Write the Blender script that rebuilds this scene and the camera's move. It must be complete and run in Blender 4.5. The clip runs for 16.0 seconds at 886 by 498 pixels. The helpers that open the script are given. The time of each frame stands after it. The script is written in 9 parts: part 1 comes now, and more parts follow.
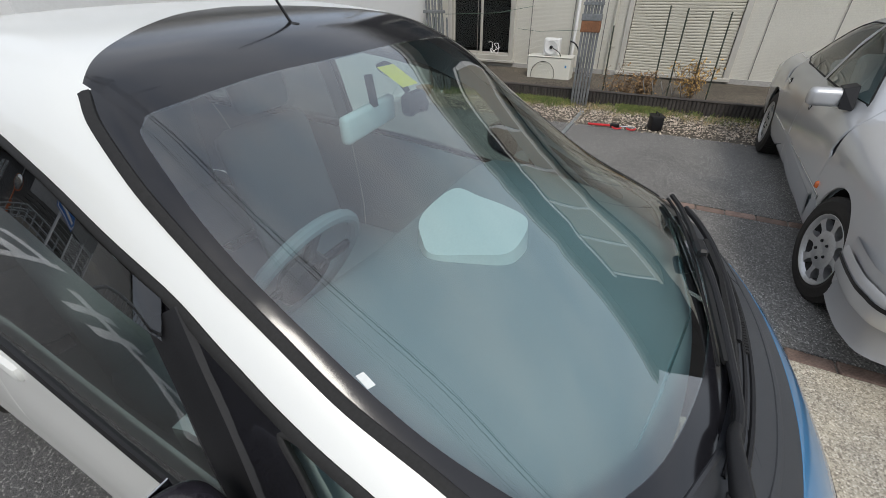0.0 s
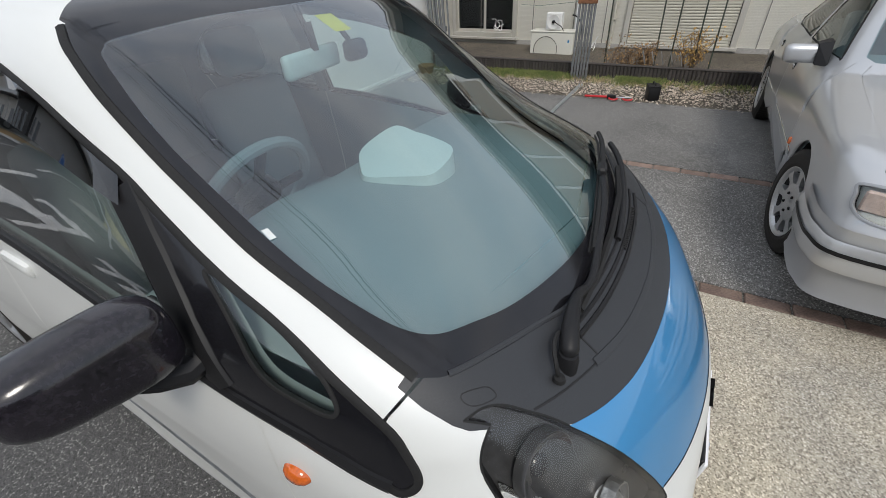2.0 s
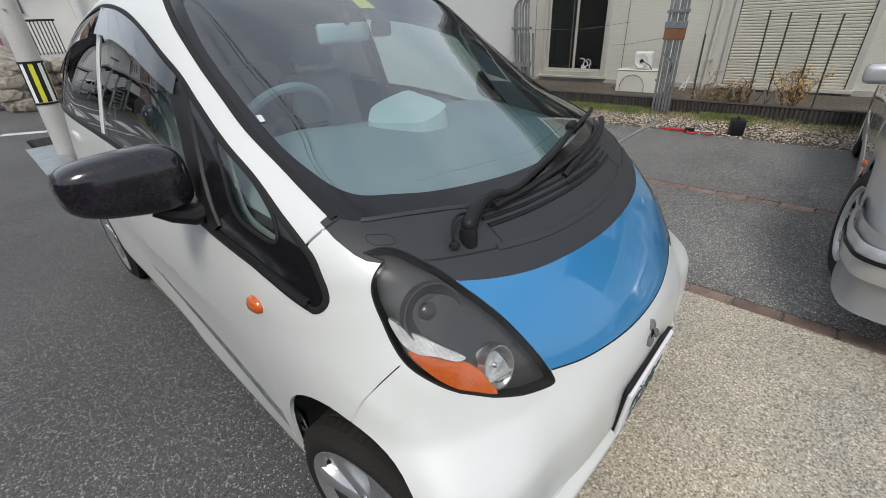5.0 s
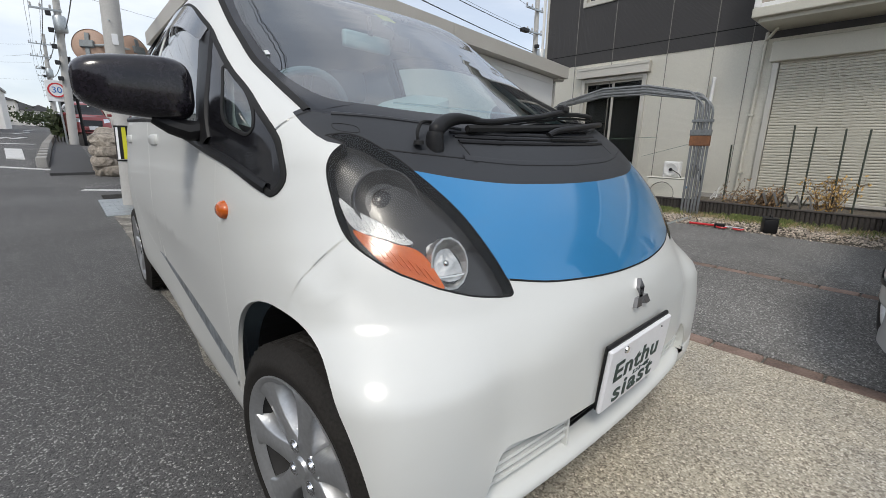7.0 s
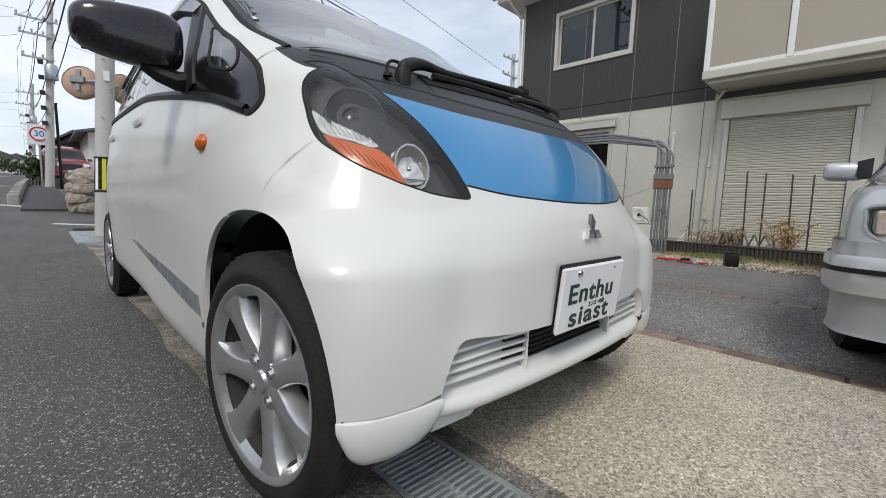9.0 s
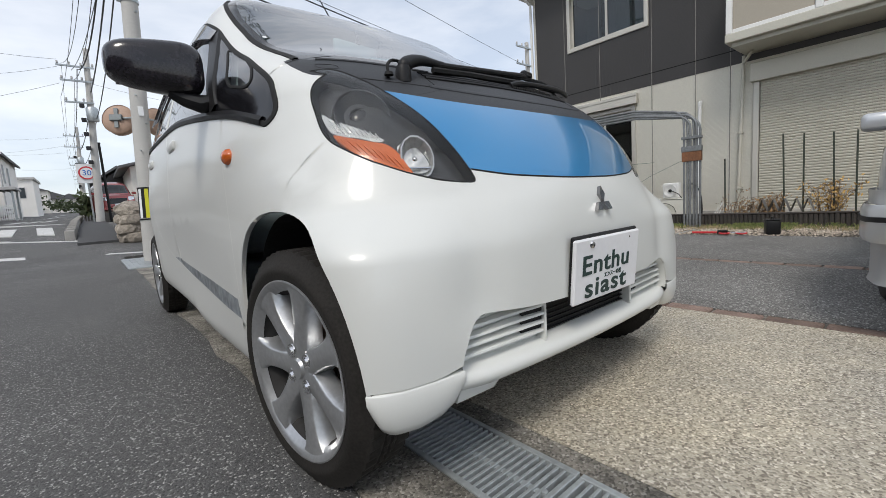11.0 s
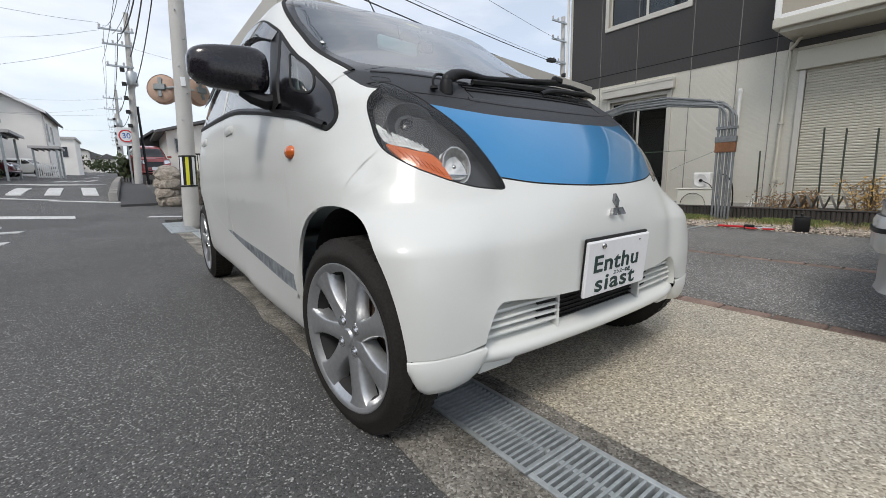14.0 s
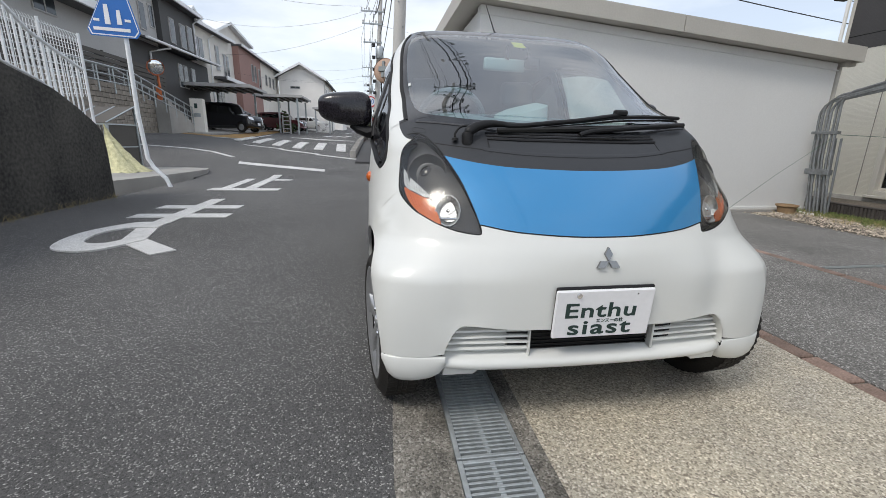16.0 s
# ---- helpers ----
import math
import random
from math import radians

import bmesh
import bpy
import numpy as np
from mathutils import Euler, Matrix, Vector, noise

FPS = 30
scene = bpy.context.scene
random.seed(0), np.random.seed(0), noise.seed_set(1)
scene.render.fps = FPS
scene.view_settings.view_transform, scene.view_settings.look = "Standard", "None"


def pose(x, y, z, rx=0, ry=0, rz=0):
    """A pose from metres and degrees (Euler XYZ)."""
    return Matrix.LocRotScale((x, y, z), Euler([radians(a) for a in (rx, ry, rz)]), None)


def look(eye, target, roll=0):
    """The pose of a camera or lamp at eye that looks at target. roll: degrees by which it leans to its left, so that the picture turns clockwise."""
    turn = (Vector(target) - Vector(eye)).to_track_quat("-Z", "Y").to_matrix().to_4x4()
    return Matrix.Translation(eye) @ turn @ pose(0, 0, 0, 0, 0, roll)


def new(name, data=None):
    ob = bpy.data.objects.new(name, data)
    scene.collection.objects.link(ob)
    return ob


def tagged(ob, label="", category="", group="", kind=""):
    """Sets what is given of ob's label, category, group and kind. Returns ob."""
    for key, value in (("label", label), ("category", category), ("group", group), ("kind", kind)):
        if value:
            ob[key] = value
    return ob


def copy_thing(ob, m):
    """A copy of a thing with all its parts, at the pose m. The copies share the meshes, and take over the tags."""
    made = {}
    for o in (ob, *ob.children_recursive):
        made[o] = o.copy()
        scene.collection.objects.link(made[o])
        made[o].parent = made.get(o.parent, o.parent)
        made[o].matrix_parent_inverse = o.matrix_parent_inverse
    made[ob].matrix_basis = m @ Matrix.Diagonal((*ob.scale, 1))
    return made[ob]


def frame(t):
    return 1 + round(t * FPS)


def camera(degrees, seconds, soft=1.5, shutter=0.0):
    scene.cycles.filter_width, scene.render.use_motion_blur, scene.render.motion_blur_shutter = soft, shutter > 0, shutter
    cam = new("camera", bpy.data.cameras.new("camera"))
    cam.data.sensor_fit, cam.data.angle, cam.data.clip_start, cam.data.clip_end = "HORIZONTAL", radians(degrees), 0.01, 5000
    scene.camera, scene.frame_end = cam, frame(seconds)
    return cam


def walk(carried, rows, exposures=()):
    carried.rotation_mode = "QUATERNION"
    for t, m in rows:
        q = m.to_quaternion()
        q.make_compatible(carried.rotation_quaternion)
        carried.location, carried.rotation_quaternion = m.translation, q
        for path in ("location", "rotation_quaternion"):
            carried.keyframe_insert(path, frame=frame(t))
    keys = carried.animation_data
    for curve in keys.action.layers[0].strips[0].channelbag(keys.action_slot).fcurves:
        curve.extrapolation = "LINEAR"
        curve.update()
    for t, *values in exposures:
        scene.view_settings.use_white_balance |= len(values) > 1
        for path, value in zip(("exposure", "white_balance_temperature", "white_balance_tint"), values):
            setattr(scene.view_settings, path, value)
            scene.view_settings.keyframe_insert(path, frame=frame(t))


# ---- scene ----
cam = camera(93.9, 16.0, soft=0.75)
PATH = [
    (0, (-0.816, 0.167, 1.645), (0.657, 0.954, 0.545), -0.8),
    (0.5, (-0.836, 0.085, 1.621), (0.631, 0.863, 0.505), -1.0),
    (1, (-0.902, 0.002, 1.607), (0.553, 0.778, 0.477), -1.6),
    (1.5, (-0.932, -0.071, 1.599), (0.501, 0.73, 0.457), -2.5),
    (2, (-0.919, -0.148, 1.583), (0.483, 0.697, 0.433), -3.2),
    (2.5, (-0.922, -0.238, 1.562), (0.439, 0.669, 0.411), -3.9),
    (3, (-0.936, -0.302, 1.53), (0.39, 0.667, 0.388), -4.4),
    (3.5, (-0.94, -0.357, 1.493), (0.355, 0.668, 0.365), -4.8),
    (4, (-0.968, -0.439, 1.47), (0.302, 0.642, 0.367), -4.8),
    (6.5, (-1.011, -0.748, 1.109), (0.259, 0.663, 0.481), -0.3),
    (7, (-0.99, -0.785, 0.971), (0.298, 0.663, 0.478), 0.6),
    (7.5, (-1.005, -0.826, 0.867), (0.301, 0.635, 0.466), 1.9),
    (8, (-1.044, -0.887, 0.828), (0.289, 0.568, 0.505), 2.6),
    (8.5, (-1.045, -0.9, 0.759), (0.319, 0.541, 0.502), 2.7),
    (9, (-1.036, -0.901, 0.68), (0.351, 0.522, 0.453), 1.8),
    (9.5, (-0.982, -0.909, 0.605), (0.313, 0.603, 0.415), -0.1),
    (12, (-1.179, -1.038, 0.712), (0.118, 0.465, 0.468), -5.0),
    (12.5, (-1.248, -1.068, 0.741), (0.056, 0.428, 0.489), -4.7),
    (13, (-1.249, -1.06, 0.747), (0.039, 0.448, 0.484), -4.0),
    (13.5, (-1.244, -1.063, 0.745), (-0.001, 0.477, 0.457), -2.9),
    (14, (-1.162, -1.076, 0.72), (0.019, 0.501, 0.379), -1.4),
    (14.5, (-0.956, -1.074, 0.771), (0.053, 0.59, 0.309), 0.8),
    (15, (-0.857, -1.173, 0.897), (-0.113, 0.604, 0.361), 1.5),
    (15.5, (-0.834, -1.341, 0.948), (-0.346, 0.525, 0.418), 1.1),
    (16, (-0.702, -1.527, 0.97), (-0.39, 0.382, 0.459), 1.2),
]
walk(cam, [(t, look(eye, target, roll)) for t, eye, target, roll in PATH], [(0, .20), (4, .18), (7, .10), (13.5, .12), (15, .18), (16, .20)])


# ---- world and sun: a bright, thinly overcast day ----
world = bpy.data.worlds.new("world")
scene.world = world
world.use_nodes = True
_n, _l = world.node_tree.nodes, world.node_tree.links
_n.clear()
_out = _n.new("ShaderNodeOutputWorld")
_add = _n.new("ShaderNodeAddShader")
_sky = _n.new("ShaderNodeTexSky")
_sky.sky_type, _sky.sun_disc = "NISHITA", False
_sky.sun_elevation, _sky.sun_rotation = radians(49), radians(237)
_b1 = _n.new("ShaderNodeBackground")
_b1.inputs["Strength"].default_value = 0.05
_b2 = _n.new("ShaderNodeBackground")
_b2.inputs["Strength"].default_value = 0.80
_co = _n.new("ShaderNodeTexCoord")
_mp = _n.new("ShaderNodeMapping")
_mp.inputs["Scale"].default_value = (1.0, 1.0, 3.2)
_no = _n.new("ShaderNodeTexNoise")
_no.inputs["Scale"].default_value, _no.inputs["Detail"].default_value, _no.inputs["Roughness"].default_value = 2.3, 6.0, 0.55
_rp = _n.new("ShaderNodeValToRGB")
_rp.color_ramp.elements[0].position, _rp.color_ramp.elements[0].color = 0.36, (0.60, 0.65, 0.73, 1)
_rp.color_ramp.elements[1].position, _rp.color_ramp.elements[1].color = 0.68, (0.99, 0.99, 1.0, 1)
_l.new(_co.outputs["Generated"], _mp.inputs["Vector"])
_l.new(_mp.outputs["Vector"], _no.inputs["Vector"])
_l.new(_no.outputs["Fac"], _rp.inputs["Fac"])
_l.new(_rp.outputs["Color"], _b2.inputs["Color"])
_l.new(_sky.outputs["Color"], _b1.inputs["Color"])
_l.new(_b1.outputs["Background"], _add.inputs[0])
_l.new(_b2.outputs["Background"], _add.inputs[1])
_l.new(_add.outputs["Shader"], _out.inputs["Surface"])

sun = new("sun", bpy.data.lights.new("sun", "SUN"))
sun.data.energy, sun.data.angle, sun.data.color = 1.65, radians(16), (1.0, 0.95, 0.87)
sun.matrix_world = look((-5.2, -3.4, 7.2), (0, 0, 0))


# ---- materials ----
def surf(name, col, rough=0.6, metal=0.0, var=0.18, scale=1.5, fine=60.0, bump=0.15, dist=0.004, tint=None, coat=0.0, per=0.0, spec=0.5):
    """A surface with broad stains, fine grain, grain relief; per: how far pieces differ from one another."""
    m = bpy.data.materials.new(name)
    m.use_nodes = True
    n, l = m.node_tree.nodes, m.node_tree.links
    bs = n["Principled BSDF"]
    bs.inputs["Metallic"].default_value = metal
    bs.inputs["Specular IOR Level"].default_value = spec
    bs.inputs["Coat Weight"].default_value = coat
    bs.inputs["Coat Roughness"].default_value = 0.04
    co = n.new("ShaderNodeTexCoord")
    a, b = n.new("ShaderNodeTexNoise"), n.new("ShaderNodeTexNoise")
    for tex, s, d in ((a, scale, 5.0), (b, fine, 3.0)):
        tex.inputs["Scale"].default_value, tex.inputs["Detail"].default_value = s, d
        l.new(co.outputs["Object"], tex.inputs["Vector"])
    ad = n.new("ShaderNodeMath")
    ad.operation = "ADD"
    l.new(a.outputs["Fac"], ad.inputs[0])
    l.new(b.outputs["Fac"], ad.inputs[1])
    rp = n.new("ShaderNodeMapRange")
    rp.inputs["From Min"].default_value, rp.inputs["From Max"].default_value = 0.65, 1.35
    l.new(ad.outputs["Value"], rp.inputs["Value"])
    mx = n.new("ShaderNodeMix")
    mx.data_type = "RGBA"
    t = tint or col
    mx.inputs["A"].default_value = (*[c * (1 - var) for c in col], 1)
    mx.inputs["B"].default_value = (*[min(1, c * (1 + var)) for c in t], 1)
    l.new(rp.outputs["Result"], mx.inputs["Factor"])
    last = mx.outputs["Result"]
    if per:
        ob, hs = n.new("ShaderNodeObjectInfo"), n.new("ShaderNodeHueSaturation")
        mr = n.new("ShaderNodeMapRange")
        mr.inputs["To Min"].default_value, mr.inputs["To Max"].default_value = 1 - per, 1 + per
        l.new(ob.outputs["Random"], mr.inputs["Value"])
        l.new(mr.outputs["Result"], hs.inputs["Value"])
        l.new(last, hs.inputs["Color"])
        last = hs.outputs["Color"]
    l.new(last, bs.inputs["Base Color"])
    rr = n.new("ShaderNodeMapRange")
    rr.inputs["To Min"].default_value, rr.inputs["To Max"].default_value = max(0.02, rough * 0.8), min(1, rough * 1.2)
    l.new(a.outputs["Fac"], rr.inputs["Value"])
    l.new(rr.outputs["Result"], bs.inputs["Roughness"])
    if bump:
        bp = n.new("ShaderNodeBump")
        bp.inputs["Strength"].default_value, bp.inputs["Distance"].default_value = bump, dist
        l.new(b.outputs["Fac"], bp.inputs["Height"])
        l.new(bp.outputs["Normal"], bs.inputs["Normal"])
    return m


def aggregate(name, dark, mid, light, size, rough=0.85, stain=0.2, bump=0.5, stain_scale=0.7, stain_col=None, speck=0.0):
    """Stone chips in a binder: voronoi chips of several shades, with stains over them."""
    m = bpy.data.materials.new(name)
    m.use_nodes = True
    n, l = m.node_tree.nodes, m.node_tree.links
    bs = n["Principled BSDF"]
    bs.inputs["Roughness"].default_value = rough
    co = n.new("ShaderNodeTexCoord")
    vo = n.new("ShaderNodeTexVoronoi")
    vo.inputs["Scale"].default_value = 1.0 / size
    l.new(co.outputs["Object"], vo.inputs["Vector"])
    sp = n.new("ShaderNodeSeparateColor")
    l.new(vo.outputs["Color"], sp.inputs["Color"])
    cr = n.new("ShaderNodeValToRGB")
    cr.color_ramp.elements[0].position, cr.color_ramp.elements[0].color = 0.0, (*dark, 1)
    cr.color_ramp.elements[1].position, cr.color_ramp.elements[1].color = 1.0, (*light, 1)
    e = cr.color_ramp.elements.new(0.55)
    e.color = (*mid, 1)
    if speck:
        e = cr.color_ramp.elements.new(1.0 - speck)
        e.color = (*mid, 1)
    l.new(sp.outputs["Red"], cr.inputs["Fac"])
    a = n.new("ShaderNodeTexNoise")
    a.inputs["Scale"].default_value, a.inputs["Detail"].default_value, a.inputs["Roughness"].default_value = stain_scale, 7.0, 0.62
    l.new(co.outputs["Object"], a.inputs["Vector"])
    mr = n.new("ShaderNodeMapRange")
    mr.inputs["From Min"].default_value, mr.inputs["From Max"].default_value = 0.38, 0.66
    l.new(a.outputs["Fac"], mr.inputs["Value"])
    sc = n.new("ShaderNodeMix")
    sc.data_type = "RGBA"
    s = stain_col or (1, 1, 1)
    sc.inputs["A"].default_value = (1 - stain, 1 - stain, 1 - stain, 1)
    sc.inputs["B"].default_value = (*s, 1)
    l.new(mr.outputs["Result"], sc.inputs["Factor"])
    mu = n.new("ShaderNodeMix")
    mu.data_type, mu.blend_type = "RGBA", "MULTIPLY"
    mu.inputs["Factor"].default_value = 1.0
    l.new(cr.outputs["Color"], mu.inputs["A"])
    l.new(sc.outputs["Result"], mu.inputs["B"])
    l.new(mu.outputs["Result"], bs.inputs["Base Color"])
    bp = n.new("ShaderNodeBump")
    bp.inputs["Strength"].default_value, bp.inputs["Distance"].default_value, bp.invert = bump, size * 0.4, True
    l.new(vo.outputs["Distance"], bp.inputs["Height"])
    l.new(bp.outputs["Normal"], bs.inputs["Normal"])
    return m


def paint(name, col, rough=0.28, flake=0.0, coat=1.0, var=0.03, haze=0.03):
    m = surf(name, col, rough, 0.0, var, 2.0, 900.0, 0.0, coat=coat)
    m.node_tree.nodes["Principled BSDF"].inputs["Metallic"].default_value = flake
    m.node_tree.nodes["Principled BSDF"].inputs["Coat Roughness"].default_value = haze
    return m


def clear_glass(name, tint=(0.9, 0.96, 0.93), rough=0.0, gloss=0.07):
    """A thin pane: clear through, mirror-like by its Fresnel gloss."""
    m = bpy.data.materials.new(name)
    m.use_nodes = True
    n, l = m.node_tree.nodes, m.node_tree.links
    n.clear()
    out, mix = n.new("ShaderNodeOutputMaterial"), n.new("ShaderNodeMixShader")
    tr, gl, fr = n.new("ShaderNodeBsdfTransparent"), n.new("ShaderNodeBsdfGlossy"), n.new("ShaderNodeLayerWeight")
    tr.inputs["Color"].default_value = (*tint, 1)
    gl.inputs["Roughness"].default_value = rough
    fr.inputs["Blend"].default_value = 0.5
    pw, ma = n.new("ShaderNodeMath"), n.new("ShaderNodeMath")
    pw.operation, ma.operation = "POWER", "MULTIPLY_ADD"
    pw.inputs[1].default_value = 3.0
    ma.inputs[1].default_value, ma.inputs[2].default_value = 1.0 - gloss, gloss
    l.new(fr.outputs["Facing"], pw.inputs[0])
    l.new(pw.outputs["Value"], ma.inputs[0])
    l.new(ma.outputs["Value"], mix.inputs["Fac"])
    l.new(tr.outputs["BSDF"], mix.inputs[1])
    l.new(gl.outputs["BSDF"], mix.inputs[2])
    l.new(mix.outputs["Shader"], out.inputs["Surface"])
    return m


WHITE_PAINT = paint("pearl_white_paint", (0.69, 0.70, 0.675), 0.42, coat=0.5, haze=0.10)
BLUE_PAINT = paint("metallic_blue_paint", (0.03, 0.235, 0.50), 0.33, 0.3)
SILVER_PAINT = paint("silver_paint", (0.55, 0.56, 0.57), 0.36, 0.55)
BLACK_PAINT = paint("black_paint", (0.012, 0.012, 0.014), 0.2)
RED_PAINT = paint("red_paint", (0.45, 0.03, 0.035), 0.3)
WORN_BLACK = surf("worn_black_lacquer", (0.008, 0.008, 0.010), 0.20, 0, 0.5, 9, 130, 0.03, 0.001, tint=(0.020, 0.017, 0.022), coat=0.35, spec=0.4)
GLOSS_BLACK = surf("gloss_black", (0.010, 0.010, 0.012), 0.12, 0, 0.2, 3, 40, 0)
TRIM = surf("black_trim_plastic", (0.012, 0.012, 0.013), 0.45, 0, 0.25, 5, 350, 0.25, 0.0008, spec=0.28)
COWL = surf("grey_black_cowl_plastic", (0.028, 0.030, 0.034), 0.52, 0, 0.22, 4, 500, 0.3, 0.0008, spec=0.45)
RUBBER = surf("black_rubber", (0.016, 0.016, 0.016), 0.7, 0, 0.3, 8, 200, 0.2, 0.001, spec=0.28)
TYRE = surf("tyre_rubber", (0.021, 0.019, 0.017), 0.75, 0, 0.45, 9, 160, 0.3, 0.001, spec=0.3)
ALLOY = surf("silver_alloy", (0.52, 0.53, 0.54), 0.36, 0.8, 0.12, 5, 90, 0.05, 0.001, coat=0.4)
DARK_CHROME = surf("dark_chrome", (0.26, 0.26, 0.27), 0.08, 1.0, 0.05, 8, 60, 0)
# Rim darkened for the inside of the wheel: its shade is the colour.
RIM_SHADE = surf("shaded_inner_rim", (0.025, 0.024, 0.024), 0.8, 0.0, 0.2, 6, 60, 0.1)
CHROME = surf("chrome", (0.75, 0.75, 0.76), 0.1, 1.0, 0.05, 8, 60, 0)
STEEL = surf("galvanised_steel", (0.42, 0.45, 0.46), 0.42, 0.8, 0.22, 7, 40, 0.1, 0.001)
GRATE = surf("dull_zinc_grating", (0.40, 0.43, 0.44), 0.50, 0.4, 0.25, 7, 40, 0.1, 0.001)
# near black: the shade inside hollows and recesses, put into the colour
DARK = surf("hollow_shade", (0.008, 0.008, 0.008), 0.9, 0, 0.2, 3, 30, 0)
INTERIOR = surf("grey_interior_plastic", (0.30, 0.33, 0.35), 0.75, 0, 0.12, 3, 300, 0.3, 0.001)
DASH = surf("grey_dashboard_plastic", (0.235, 0.27, 0.285), 0.75, 0, 0.1, 3, 400, 0.3, 0.001)
FABRIC = surf("dark_seat_fabric", (0.24, 0.265, 0.285), 0.95, 0, 0.15, 4, 220, 0.4, 0.002)
PAD = surf("pale_silver_plastic", (0.62, 0.65, 0.64), 0.4, 0, 0.06, 3, 200, 0.05, 0.001)
GLASS = clear_glass("windscreen_glass", (0.67, 0.83, 0.83), 0.0, 0.17)
SIDE_GLASS = clear_glass("side_window_glass", (0.80, 0.88, 0.84))
PRIVACY = clear_glass("smoked_glass", (0.13, 0.14, 0.14))
LENS = clear_glass("headlight_lens", (0.92, 0.92, 0.90), 0.13, 0.03)
ORANGE = surf("orange_lens", (0.62, 0.13, 0.02), 0.18, 0, 0.25, 6, 160, 0.3, 0.002, coat=0.6)
WHITE_PLATE = surf("white_plate", (0.80, 0.80, 0.82), 0.35, 0, 0.03, 4, 80, 0)
GREEN_INK = surf("dark_green_ink", (0.013, 0.040, 0.036), 0.5, 0, 0.1, 4, 60, 0)

ASPHALT = aggregate("road_asphalt", (0.048, 0.0475, 0.047), (0.112, 0.111, 0.109), (0.52, 0.51, 0.49), 0.0046, 0.82, 0.32, 0.8, 0.45, None, 0.12)
YARD_A = aggregate("pale_exposed_aggregate_concrete", (0.215, 0.192, 0.162), (0.545, 0.51, 0.44), (0.85, 0.82, 0.75), 0.0058, 0.88, 0.38, 0.7, 0.9, (1.0, 0.95, 0.84), 0.2)
YARD_B = aggregate("dark_washed_concrete", (0.085, 0.083, 0.078), (0.205, 0.199, 0.188), (0.55, 0.54, 0.51), 0.006, 0.88, 0.32, 0.6, 0.8, None, 0.2)
STRIP = aggregate("worn_mortar", (0.14, 0.13, 0.11), (0.36, 0.335, 0.29), (0.62, 0.59, 0.53), 0.006, 0.9, 0.68, 0.8, 3.2, None, 0.2)
ROAD_WHITE = aggregate("road_marking_paint", (0.45, 0.45, 0.44), (0.66, 0.66, 0.65), (0.76, 0.76, 0.75), 0.006, 0.8, 0.18, 0.5, 2.5)
ROAD_ORANGE = aggregate("ochre_road_edge", (0.28, 0.16, 0.05), (0.45, 0.27, 0.09), (0.55, 0.36, 0.15), 0.01, 0.85, 0.3, 0.4, 1.0)
EARTH = aggregate("dry_earth", (0.10, 0.08, 0.055), (0.17, 0.14, 0.10), (0.27, 0.23, 0.17), 0.02, 0.95, 0.3, 0.6, 0.3)
BRICK = surf("red_brown_brick", (0.17, 0.115, 0.09), 0.85, 0, 0.35, 9, 90, 0.5, 0.004, tint=(0.24, 0.17, 0.14), per=0.3)
CONCRETE = surf("grey_concrete", (0.33, 0.32, 0.30), 0.85, 0, 0.25, 1.2, 50, 0.3, 0.004)
POLE_CONCRETE = surf("pole_concrete", (0.46, 0.45, 0.43), 0.8, 0, 0.12, 2, 60, 0.15, 0.002)
MOSSY = surf("blackened_retaining_concrete", (0.016, 0.015, 0.014), 0.9, 0, 0.6, 1.5, 24, 0.5, 0.006, tint=(0.055, 0.052, 0.046))


